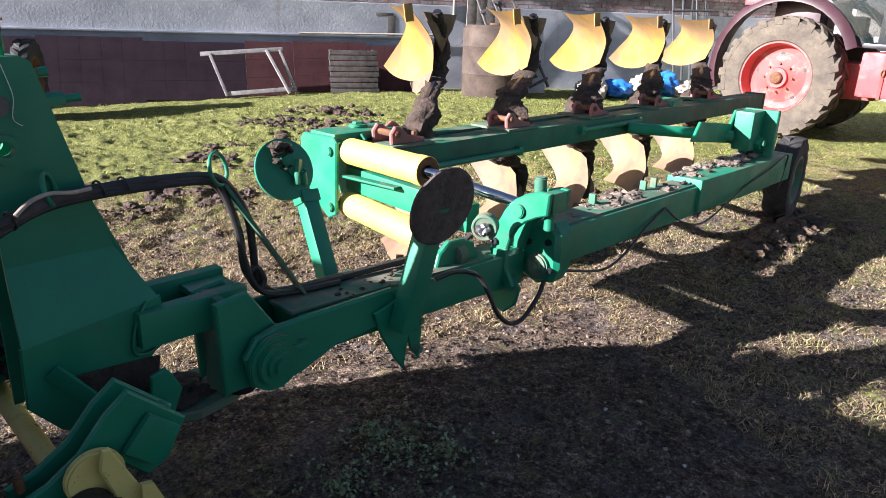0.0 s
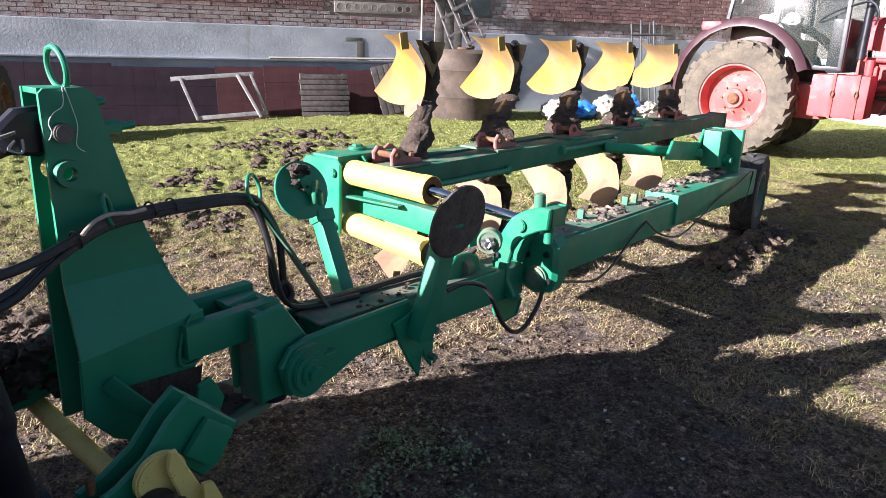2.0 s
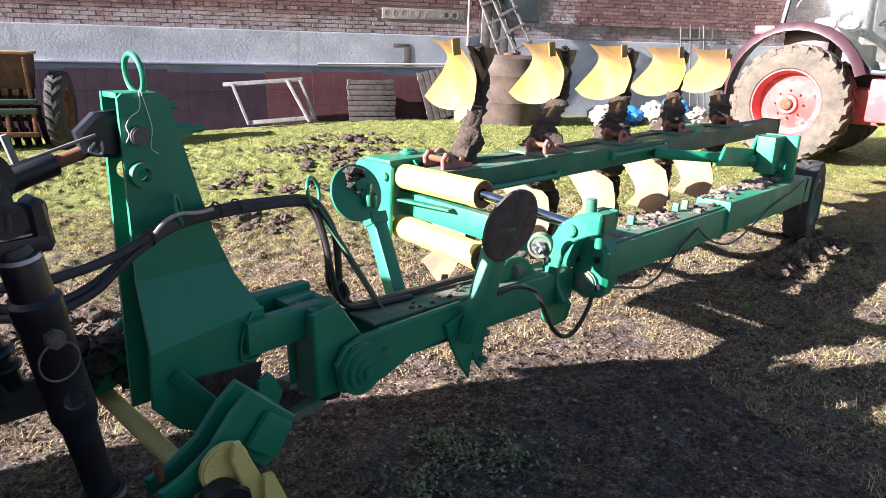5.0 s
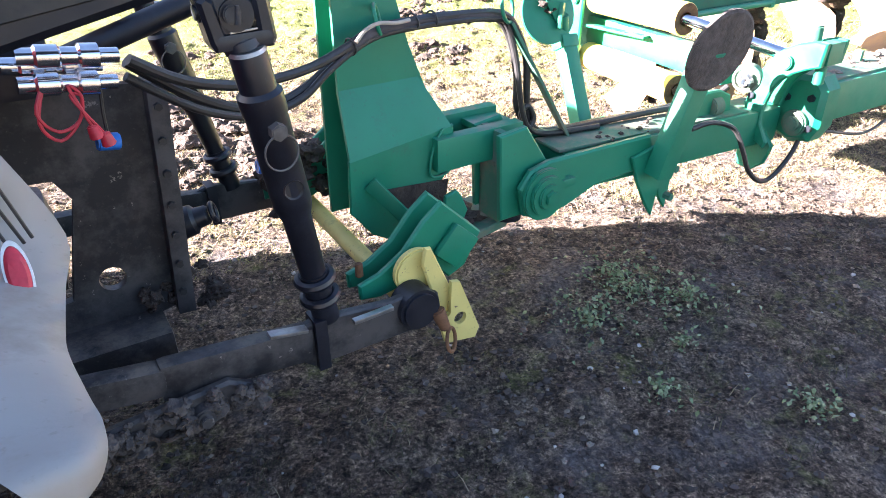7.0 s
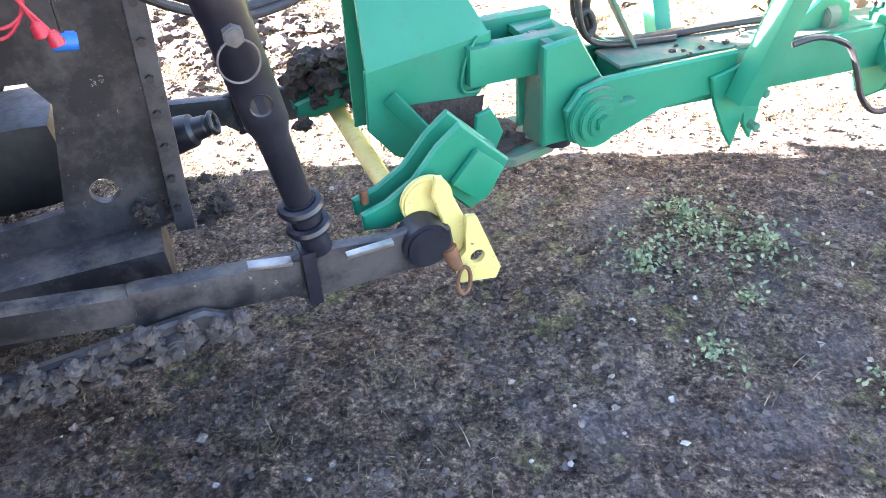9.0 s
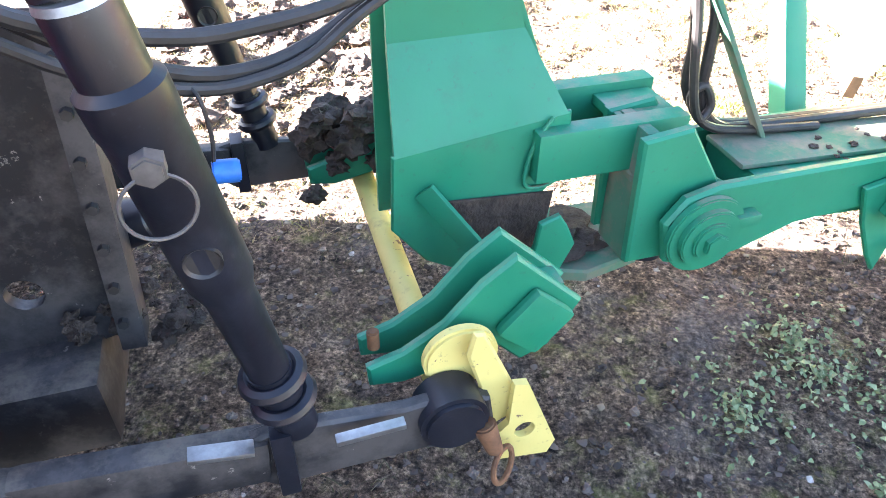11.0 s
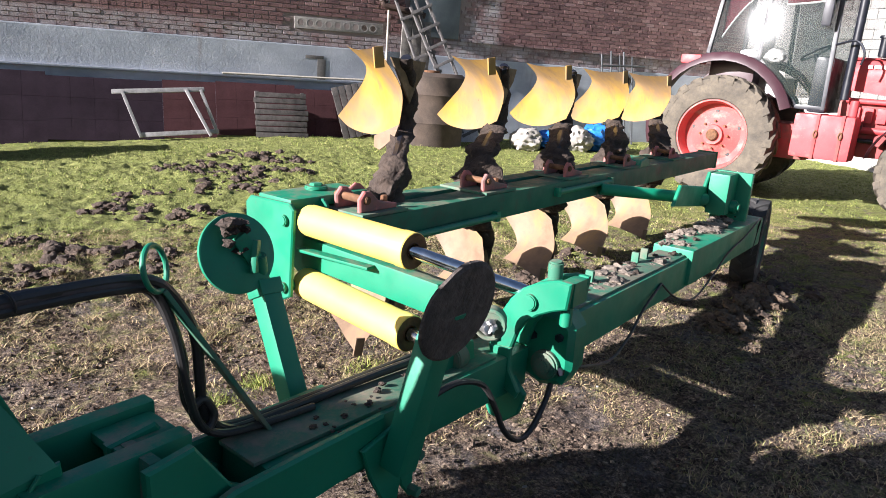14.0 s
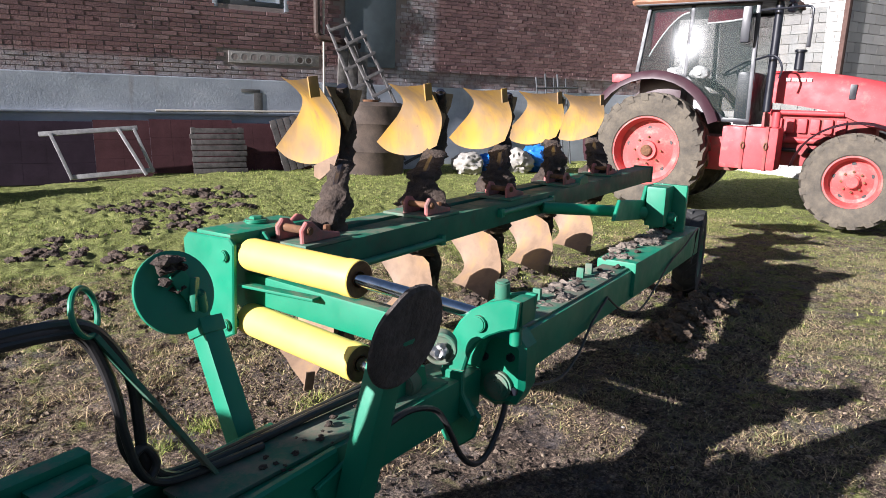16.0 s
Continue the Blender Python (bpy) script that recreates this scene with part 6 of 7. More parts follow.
tube(bm, [(1.35, 0.2, 2.2), (1.6, 0.12, 2.25), (1.72, 0.1, 2.1), (1.7, 0.1, 1.95)], 0.015, 8)
R("mirror_arm", bm, BLACK)
bm = B()
box(bm, (2.0, -0.09, 2.34), (2.05, -0.02, 2.70), None, 0.02)
R("front_mirror", bm, BLACK)
bm = B()
rod(bm, (1.85, 0.6, 2.08), (1.85, 0.6, 2.32), 0.06, seg=18, bev=0.01)
rod(bm, (1.85, 0.6, 2.32), (1.85, 0.6, 2.36), 0.08, seg=18, bev=0.01)
R("air_intake", bm, BLACK)
for x, z in ((1.75, 3.0), (1.72, 2.9)):
    bm = B()
    lathe(bm, [(0, 0.03), (0.06, 0.025), (0.07, 0.0), (0.05, -0.06)], axis_m((x, 0.25 if z > 2.95 else 0.4, z), (1, -0.3, 0)), 18)
    R("work_lamp", bm, BLACK)
for x, y, z in ((0.25, 0.30, 2.02), (0.62, 0.22, 2.02)):
    bm = B()
    clod(bm, (x, y, z), 0.14, x * 10, 0.7, 3, 0.3)
    R("cushion", bm, WHITEP, "white cushion behind the glass")

# ---- barn fittings ----
k = Mat("window_glass", 0.06, 0.0, 0.6)
k.color((0.035, 0.04, 0.045))
WINGLASS = k.m
k = Mat("pale_blue_pane", 0.5)
k.color((0.68, 0.73, 0.80))
PALEPANE = k.m
for n_, (x0, z0, x1, z1, group) in enumerate(((2.91, 3.15, 4.12, 4.52, "a"), (-2.35, 2.64, -1.0, 4.0, "b"))):
    win = thing("window_%d" % (n_ + 1), pose(x0, WALL_Y, z0), "dark-framed two-pane window set in the brick wall", "window", kind="structure")
    w, h = x1 - x0, z1 - z0
    for nm, a, b in (("window_frame", (0, 0.02, 0), (w, 0.12, 0.09)), ("window_frame", (0, 0.02, h - 0.08), (w, 0.12, h)), ("window_frame", (0, 0.02, 0.09), (0.08, 0.12, h - 0.08)), ("window_frame", (w - 0.08, 0.02, 0.09), (w, 0.12, h - 0.08)), ("mullion", (w * 0.46, 0.015, 0.09), (w * 0.56, 0.125, h - 0.08))):
        bm = B()
        box(bm, a, b, None, 0.008)
        part(nm, bm, DARKSTEEL, win)
    if n_ == 0:
        bm = B()
        box(bm, (0.08, 0.03, h * 0.6), (w * 0.46, 0.11, h * 0.6 + 0.05), None, 0.006)
        part("transom", bm, DARKSTEEL, win)
    for a, b in ((0.08, w * 0.46), (w * 0.56, w - 0.08)):
        bm = B()
        box(bm, (a, 0.055, 0.09), (b, 0.065, h - 0.08))
        part("pane", bm, WINGLASS, win, "", 0)
    # pale sheets set just in front of the glass
    bm = B()
    box(bm, (w * 0.56, 0.046, 0.09), (w - 0.08, 0.054, h - 0.08))
    part("blind", bm, PALEPANE, win, "pale blue-white sheet over the pane", 0)
    if n_ == 0:
        bm = B()
        box(bm, (0.08, 0.046, 0.09), (w * 0.46, 0.054, h * 0.6))
        part("blind", bm, plain("grey_blue_pane", (0.32, 0.36, 0.42), 0.4, vary=0.1), win, "", 0)
    for a, b in (((-0.09, -0.004, -0.06), (0, 0.05, h)), ((w, -0.004, -0.06), (w + 0.09, 0.05, h))):
        bm = B()
        box(bm, a, b, None, 0.01)
        part("reveal_render", bm, CONCRETE, win)
# steel sheet over the old doorway
bm = B()
box(bm, (5.32, WALL_Y - 0.035, 2.18), (6.40, WALL_Y + 0.008, 4.75), None, 0.006)
dr = link_mesh("door_1", bm, plain("grey_blue_sheet_steel", (0.115, 0.14, 0.155), 0.6, 0.2, vary=0.2, scale=3))
tagged(dr, "tall grey-blue steel sheet closing an old doorway", "door", kind="structure")
SLABGREY = plain("slab_grey", (0.24, 0.225, 0.21), 0.9, vary=0.3, scale=7, bump=0.4)
# end of a hollow-core slab
slab = thing("concrete_slab", pose(3.07, WALL_Y, 2.13), "end of a hollow-core concrete slab set in the brickwork", "slab")
bm = B()
box(bm, (0, -0.012, 0), (1.72, 0.2, 0.21), None, 0.01)
part("slab_end", bm, SLABGREY, slab)
for i in range(9):
    bm = B()
    m = axis_m((0.115 + 0.175 * i, -0.0135, 0.105), (0, -1, 0))
    lathe(bm, [(0.052, 0.0), (0.07, 0.002), (0.074, 0.0)], m, 22)
    rg = part("slab_core", bm, SLABGREY, slab)
    bm = B()
    lathe(bm, [(0, 0), (0.055, 0)], m, 22)
    part("core_fill", bm, MORTAR if i < 7 else SOIL, rg)
# pipes and meter
gp = thing("gas_pipe", pose(4.865, WALL_Y, 0), "cream-painted gas pipe on the brick wall", "pipe")
CREAM = plain("cream_paint", (0.48, 0.44, 0.37), 0.5, vary=0.15)
bm = B()
tube(bm, [(0, -0.07, 1.60), (0, -0.07, 2.8), (0, -0.07, 3.9), (0.01, -0.07, 3.99), (0.07, -0.07, 4.03), (0.14, -0.07, 4.02), (0.15, -0.07, 3.9)], 0.021, 10)
part("riser", bm, CREAM, gp)
bm = B()
tube(bm, [(0.33, -0.07, 3.88), (0.335, -0.07, 4.9)], 0.02, 10)
part("riser", bm, CREAM, gp)
bm = B()
tube(bm, [(-3.1, -0.12, 1.24), (-2.0, -0.12, 1.25), (-1.0, -0.12, 1.26), (-0.4, -0.12, 1.27)], 0.02, 8)
part("low_pipe", bm, CREAM, gp)
mb = thing("gas_meter", pose(4.95, WALL_Y - 0.16, 3.57), "white gas meter box on the wall", "meter")
bm = B()
box(bm, (0, 0, 0), (0.40, 0.158, 0.32), None, 0.03)
part("case", bm, WHITEP, mb)
bm = B()
box(bm, (0.13, -0.006, 0.17), (0.27, 0.004, 0.23), None, 0.004)
part("dial_window", bm, DARKSTEEL, mb)
dp = thing("drainpipe", pose(4.72, WALL_Y, 0), "dark brown rusty drainpipe", "pipe")
bm = B()
tube(bm, [(0, -0.09, 5.0), (0.0, -0.09, 3.0), (0.02, -0.09, 2.76), (0.10, -0.10, 2.68), (0.5, -0.16, 2.62), (0.85, -0.2, 2.56)], 0.062, 12)
part("pipe", bm, plain("brown_rust_pipe", (0.045, 0.025, 0.018), 0.7, vary=0.3), dp)
# stain bracket
bm = B()
box(bm, (3.27, WALL_Y - 0.056, 1.60), (3.62, WALL_Y - 0.051, 1.66), None, 0.001)
box(bm, (3.5, WALL_Y - 0.057, 1.20), (3.66, WALL_Y - 0.0515, 1.60), None, 0.001)
st = link_mesh("rust_stain", bm, plain("stain", (0.12, 0.115, 0.11), 0.9, vary=0.3, scale=9))
tagged(st, "dark grey stain on the rendered plinth", "stain", kind="structure")
# boards behind the ladder
brd = thing("plank_stack", pose(5.0, WALL_Y - 0.10, 0.1), "grey weathered boards leaning on the plinth", "planks")
for i in range(3):
    bm = B()
    m = pose(0.10 + 0.21 * i, 0, 0, 3, 0, 0)
    box(bm, (0, -0.03, 0), (0.19, 0, 2.35 + 0.12 * (i % 2)), m, 0.006)
    part("board", bm, OLDWOOD, brd)


LADDERWOOD = plain("grey_ladder_wood", (0.12, 0.112, 0.11), 0.9, vary=0.4, scale=11, bump=0.5, fine=50)


def ladder(m, length, width, rungs):
    ob = thing("ladder", m, "grey weathered wooden ladder leaning against the barn", "ladder", "ladders")
    for x in (0, width):
        bm = B()
        box(bm, (x - 0.022, -0.035, 0), (x + 0.022, 0.035, length), None, 0.006)
        part("ladder_rail", bm, LADDERWOOD, ob)
    for i in range(rungs):
        bm = B()
        box(bm, (-0.05, -0.055, 0.15 + i * (length - 0.3) / (rungs - 1)), (width + 0.05, -0.037, 0.21 + i * (length - 0.3) / (rungs - 1)), None, 0.005)
        part("rung", bm, LADDERWOOD, ob)


ladder(pose(6.45, 10.78, 0.15, -8, -26, 0), 2.85, 0.36, 8)
ladder(pose(6.0, 10.95, 0.15, -6, -22, 0), 3.0, 0.38, 8)

# leaning stall mats
MAT = plain("dark_rubber_mat", (0.024, 0.015, 0.023), 0.9, vary=0.3, scale=2.5, bump=0.4)
MATRED = plain("dull_red_mat", (0.062, 0.026, 0.029), 0.9, vary=0.25, scale=3, bump=0.4)
for q_ in (MAT, MATRED):
    q_.node_tree.nodes["Principled BSDF"].inputs["Specular IOR Level"].default_value = 0.15
xs = [-16.0, -14.2, -12.3, -10.5, -8.4, -6.4, -4.6, -2.7, -1.0, 0.75, 1.62, 3.02, 4.45]
for i, (a, b) in enumerate(zip(xs, xs[1:])):
    red = i in (9, 10, 11)
    gz = grid_z((a + b) / 2, 10.9)
    top = 1.07 + 0.03 * math.sin(i * 2.1) - gz
    ob = thing("rubber_mat", pose(a, 10.93, gz, -16, 0, 0), ("dull red" if red else "dark purple-brown") + " rubber stall mat leaning on the plinth", "mat", "stall mats")
    nx = max(2, round((b - a) / 0.36))
    nz = 3
    for u in range(nx):
        for w_ in range(nz):
            bm = B()
            box(bm, (u * (b - a) / nx + 0.0015, -0.012, w_ * top * 1.04 / nz + 0.0015), ((u + 1) * (b - a) / nx - 0.0015, 0.012, (w_ + 1) * top * 1.04 / nz - 0.0015), None, 0)
            part("mat_square", bm, MATRED if red else MAT, ob, "", 0)
    bm = B()
    box(bm, (0, 0.0, 0), (b - a - 0.003, 0.009, top * 1.04))
    part("mat_backing", bm, MAT, ob, "", 0)
# wooden frame
PALEWOOD = plain("pale_old_wood", (0.30, 0.29, 0.29), 0.85, vary=0.3, scale=10, bump=0.4)
wf = thing("wooden_frame", pose(0.18, 10.60, 0.14, -14, -4, 1), "empty weathered wooden door frame leaning on mats", "frame")
for a, b in (((0.20, 0, 0.0), (0.0, 0, 0.75)), ((1.42, 0, 0.0), (1.22, 0, 0.75))):
    bm = B()
    bar(bm, a, b, 0.05, 0.075, 0.008, (0, 1, 0))
    part("frame_stile", bm, PALEWOOD, wf)
for z, x0, x1 in ((0.03, 0.18, 1.44), (0.75, -0.16, 1.28)):
    bm = B()
    bar(bm, (x0, 0, z), (x1, 0, z + 0.01), 0.05, 0.075, 0.008)
    part("frame_rail", bm, PALEWOOD, wf)
bm = B()
bar(bm, (1.30, -0.05, -0.04), (0.98, -0.03, 0.76), 0.05, 0.07, 0.008, (0, 1, 0))
part("loose_slat", bm, PALEWOOD, wf)
# pallets and boards
pl_ = thing("pallet", pose(2.25, 10.68, 0.16, -17, 0, 0), "grey weathered wooden pallet leaning on the mats", "pallet")
for i in range(8):
    bm = B()
    box(bm, (0.02 * math.sin(i * 3), -0.02, 0.03 + 0.103 * i), (0.93 + 0.02 * math.sin(i * 5), 0.0, 0.115 + 0.103 * i), None, 0.005)
    part("slat", bm, SHADEWOOD, pl_)
for x in (0.05, 0.86):
    bm = B()
    box(bm, (x - 0.035, 0.002, 0.0), (x + 0.035, 0.08, 0.86), None, 0.006)
    part("bearer", bm, SHADEWOOD, pl_)
pl2 = thing("board_panel", pose(3.86, 10.72, 0.17, -14, -13, 0), "panel of grey upright boards leaning on the plinth", "panel")
for i in range(5):
    bm = B()
    box(bm, (0.13 * i, -0.02, 0.01 * (i % 2)), (0.13 * i + 0.115, 0.0, 0.98), None, 0.005)
    part("board", bm, SHADEWOOD, pl2)
for z in (0.15, 0.85):
    bm = B()
    box(bm, (0, 0.002, z), (0.64, 0.025, z + 0.07), None, 0.005)
    part("batten", bm, OLDWOOD, pl2)
# old tank and sheet
TAN = plain("tan_rusty_tank", (0.07, 0.05, 0.038), 0.85, vary=0.55, scale=2.2, bump=0.3)
tb = thing("old_tank", pose(5.36, 10.25, 0.10), "tan rust-stained steel tank standing by the barn wall", "tank")
bm = B()
lathe(bm, [(0, 0), (0.58, 0), (0.63, 0.05), (0.64, 0.50), (0.65, 0.52), (0.64, 0.54), (0.64, 1.0), (0.65, 1.02), (0.64, 1.04), (0.64, 1.34), (0.56, 1.40), (0, 1.40)], Matrix(), 40)
part("shell", bm, TAN, tb)
bm = B()
lathe(bm, [(0, 1.405), (0.14, 1.405), (0.15, 1.44), (0, 1.45)], Matrix(), 24)
part("lid", bm, RUST, tb)
bm = B()
m = pose(6.05, 10.75, 0.14, -15, 0, -4)
box(bm, (0, -0.01, 0), (0.62, 0.01, 1.30), m, 0.003)
ob = link_mesh("grey_sheet", bm, plain("light_grey_sheet", (0.42, 0.42, 0.43), 0.6, vary=0.15))
tagged(ob, "light grey sheet leaning on the barn", "sheet")
# white and blue cloth by the wall, built as rounded lumps
for i, (x, mat_, lb, hh) in enumerate(((7.2, GREYPLASTIC, "white", 0.5), (7.8, BLUECAP, "blue", 0.42), (8.35, GREYPLASTIC, "white", 0.55), (8.9, BLUECAP, "blue", 0.6), (9.3, GREYPLASTIC, "pale", 0.45))):
    bm = B()
    clod(bm, (0, 0, hh * 0.40), 0.30, 60 + i, hh * 1.5, 4, 0.42)
    ob = link_mesh("cloth_heap", bm, mat_, 60)
    ob.location = (x, 9.7 + 0.15 * (i % 2), grid_z(x, 9.7))
    tagged(ob, "crumpled %s plastic feed sack heaped by the wall" % lb, "sack", "feed sacks")
rk = thing("iron_rack", pose(9.95, 11.2, 0.15), "rusty iron bars leaning against the wall", "bars")
for i in range(5):
    bm = B()
    rod(bm, (0.2 * i, -0.25, 0), (0.2 * i + 0.05 * (i % 3), 0.22, 2.0 + 0.09 * (i % 2)), 0.022, seg=8)
    part("iron_bar", bm, DARKSTEEL, rk)
bm = B()
rod(bm, (-0.15, -0.02, 1.75), (1.05, -0.02, 1.8), 0.022, seg=8)
part("iron_bar", bm, DARKSTEEL, rk)

# barn roof edge
ROOFM = plain("dark_roof_sheet", (0.045, 0.042, 0.045), 0.5, 0.2, vary=0.2, scale=2)
roof = thing("barn_roof", pose(0, 0, 0), "dark corrugated steel roof edge above the bricks", "roof", kind="structure")
bm = B()
n = 300
top, bot = [], []
for i in range(n):
    x = WALL_X0 + (WALL_X1 + 2.2 - WALL_X0) * i / (n - 1)
    w_ = 0.014 * (1 if i % 2 else -1)
    bot.append(bm.verts.new((x, WALL_Y - 0.09 + w_, 4.70)))
    top.append(bm.verts.new((x, WALL_Y + 1.6 + w_, 6.15)))
for i in range(n - 1):
    bm.faces.new((bot[i], bot[i + 1], top[i + 1], top[i]))
bmesh.ops.solidify(bm, geom=bm.faces[:], thickness=0.01)
part("roof_sheet", bm, ROOFM, roof, "", 0)
bm = B()
box(bm, (WALL_X0, WALL_Y - 0.065, 4.62), (WALL_X1, WALL_Y - 0.035, 4.74), None, 0.006)
part("fascia", bm, ROOFM, roof)
bm = B()
box(bm, (WALL_X0, WALL_Y - 0.03, 4.56), (WALL_X1, WALL_Y + 0.4, 4.66), None, 0.01)
part("wall_cap", bm, CONCRETE, roof)

# ---- block building beyond ----
k = Mat("grey_block", 0.9).world_pos()
_c = k.ramp(k.island(), [(0.0, (0.36, 0.35, 0.33)), (0.6, (0.46, 0.45, 0.43)), (1.0, (0.56, 0.55, 0.52))])
k.color(k.mix(0.5, _c, k.ramp(k.noise(1.2, 5), [(0.3, (0.3, 0.29, 0.28)), (0.7, (0.55, 0.54, 0.52))]))).bump(k.noise(20, 4), 0.4, 0.01)
BLOCK = k.m
bb = thing("block_building", pose(14.3, 7.0, 0), "pale grey concrete-block outbuilding with a dark roof edge", "building")
bm = B()
box(bm, (0.02, 0.02, -0.3), (12, 4.9, 5.2))
part("core_wall", bm, plain("pale_block_mortar", (0.36, 0.35, 0.33), 0.95, vary=0.2), bb, "", 0)


def blocks(bm, length, height, put):
    rows = int(height / 0.2)
    for r in range(rows):
        x = -0.2 * (r % 2)
        while x < length:
            a, b = max(0, x + 0.006), min(length, x + 0.394)
            if b - a > 0.05:
                put(bm, a, b, r * 0.2 + 0.006, r * 0.2 + 0.194)
            x += 0.4


bm = B()
blocks(bm, 4.6, 5.2, lambda q, a, b, z0, z1: box(q, (-0.004, a, z0), (0.03, b, z1)))
tagged(part("block_facing", bm, BLOCK, bb, "", 0), kind="stuff")
bm = B()
blocks(bm, 12, 4.8, lambda q, a, b, z0, z1: box(q, (a, -0.004, z0), (b, 0.03, z1)))
tagged(part("block_facing", bm, BLOCK, bb, "", 0), kind="stuff")
bm = B()
plate(bm, [(-0.35, 5.1), (-0.35, 5.24), (6, 5.9), (12.3, 5.2), (12.3, 5.1), (6, 5.75)], Matrix.Translation((0, 2.3, 0)) @ SV, 5.4, 0.01)
part("roof", bm, ROOFM, bb)
bm = B()
box(bm, (-0.05, -0.05, -0.2), (0.05, 0.05, 5.1), None, 0.01)
part("corner_post", bm, plain("rust_brown_post", (0.085, 0.045, 0.035), 0.8, vary=0.3), bb, "rust-brown steel corner post")
bm = B()
box(bm, (2.1, -0.03, 0), (3.1, 0.05, 3.6), None, 0.01)
part("gate", bm, DARKSTEEL, bb, "dark doorway")


# ---- bare tree ----
def bare_tree(x, y, h, seed, lean, count):
    rnd = random.Random(seed)
    tr = thing("tree", pose(x, y, grid_z(x, y)), "bare leafless tree with tangled tan twigs", "tree", "bare trees")
    bm = B()
    tube(bm, [(0, 0, -0.1), (0.05, 0.02, h * 0.2), (0.1 + lean * 0.2, 0, h * 0.42), (lean * 0.4, 0.05, h * 0.62)], 0.11, 10)
    part("trunk", bm, BARK, tr)
    bm = B()
    tw = B()
    for i in range(count):
        a = rnd.uniform(0, 2 * math.pi)
        z0 = h * rnd.uniform(0.12, 0.6)
        ln = rnd.uniform(1.2, 2.6)
        p = Vector((lean * 0.3 * z0 / h, 0, z0))
        d = Vector((math.cos(a) + lean * 0.4, math.sin(a), rnd.uniform(0.25, 1.1))).normalized()
        pts = [p.copy()]
        for s in range(5):
            d = (d + Vector((rnd.uniform(-0.35, 0.35), rnd.uniform(-0.35, 0.35), rnd.uniform(-0.18, 0.3)))).normalized()
            p = p + d * ln / 5
            pts.append(p.copy())
            for _ in range(3):
                e = (d + Vector((rnd.uniform(-0.9, 0.9), rnd.uniform(-0.9, 0.9), rnd.uniform(-0.5, 0.7)))).normalized()
                q = [p.copy()]
                for t_ in range(3):
                    e = (e + Vector((rnd.uniform(-0.4, 0.4), rnd.uniform(-0.4, 0.4), rnd.uniform(-0.3, 0.3)))).normalized()
                    q.append(q[-1] + e * rnd.uniform(0.16, 0.3))
                tube(tw, q, rnd.uniform(0.004, 0.008), 3, False, 1)
        tube(bm, pts, rnd.uniform(0.018, 0.034), 5, False, 2)
    tagged(part("crown", bm, BARK, tr), kind="stuff")
    tagged(part("brushwood", tw, TWIG, tr, "", 0), kind="stuff")


BARK = plain("grey_bark", (0.24, 0.195, 0.145), 0.9, vary=0.3, scale=12, bump=0.5)
TWIG = plain("tan_twig", (0.25, 0.195, 0.125), 0.9, vary=0.3, scale=6)
bare_tree(18.2, 6.0, 5.4, 3, -0.9, 60)
bare_tree(18.6, 4.6, 5.2, 8, -0.4, 60)
bare_tree(20.5, 2.6, 5.0, 5, -0.5, 45)

# ---- white loader boom, fence and scrap ----
bo = thing("loader", pose(15.6, 5.75, 0), "white hydraulic loader arm standing beyond the tractor", "loader")
bm = B()
bar(bm, (0, 0, 1.35), (0.26, -0.55, 2.85), 0.16, 0.24, 0.02)
part("boom", bm, WHITEP, bo)
bm = B()
bar(bm, (0.24, -0.50, 2.80), (0.95, -2.1, 2.70), 0.16, 0.26, 0.02)
part("dipper", bm, WHITEP, bo)
bm = B()
rod(bm, (0.25, -0.55, 2.98), (0.9, -1.95, 3.0), 0.045, seg=14)
part("ram", bm, CHROME, bo)
bm = B()
box(bm, (0.40, -1.05, 2.64), (0.60, -0.78, 2.83), None, 0.01)
part("rust_plate", bm, RUST, bo)
bm = B()
tube(bm, [(0.0, -0.15, 1.7), (0.03, -0.2, 2.2), (0.18, -0.45, 2.75), (0.3, -0.65, 2.75)], 0.03, 8)
part("hose", bm, HOSE, bo)
bm = B()
box(bm, (-0.35, -0.3, 0.0), (0.35, 0.5, 1.4), None, 0.05)
part("base", bm, DARKSTEEL, bo)
bm = B()
box(bm, (0.7, -2.6, 0.0), (1.0, -2.0, 2.7), None, 0.03)
part("cab_post", bm, WHITEP, bo)
fn = thing("fence", pose(18.5, 9.0, 0), "rough pale wooden paling fence", "fence")
for i in range(46):
    bm = B()
    box(bm, (-0.02 + 0.02 * math.sin(i * 4.0), -0.2 * i, 0), (0.02, -0.2 * i + 0.13, 1.0 + 0.12 * math.sin(i * 2.7)), None, 0)
    part("paling", bm, OLDWOOD, fn, "", 0)
for z in (0.3, 0.8):
    bm = B()
    box(bm, (0.022, -9.2, z), (0.06, 0.1, z + 0.07))
    part("fence_rail", bm, OLDWOOD, fn, "", 0)
for i, (x, y, w, h, mat_, nm, lb) in enumerate(((13.7, 4.5, 0.5, 0.75, PALEWOOD, "crate", "pale slatted wooden crate on the grass"), (14.3, 3.6, 0.9, 0.35, BLUECAP, "blue_panel", "blue steel panel lying among scrap"), (14.9, 2.9, 1.2, 0.5, RUST, "scrap_heap", "rusty bent scrap sheet on the grass"), (14.0, 3.1, 0.8, 0.3, OLDWOOD, "timber_pile", "pile of old grey timber"))):
    ob = thing(nm, pose(x, y, grid_z(x, y), 0, 0, 20 + 31 * i), lb, nm.split("_")[-1])
    for j in range(6):
        bm = B()
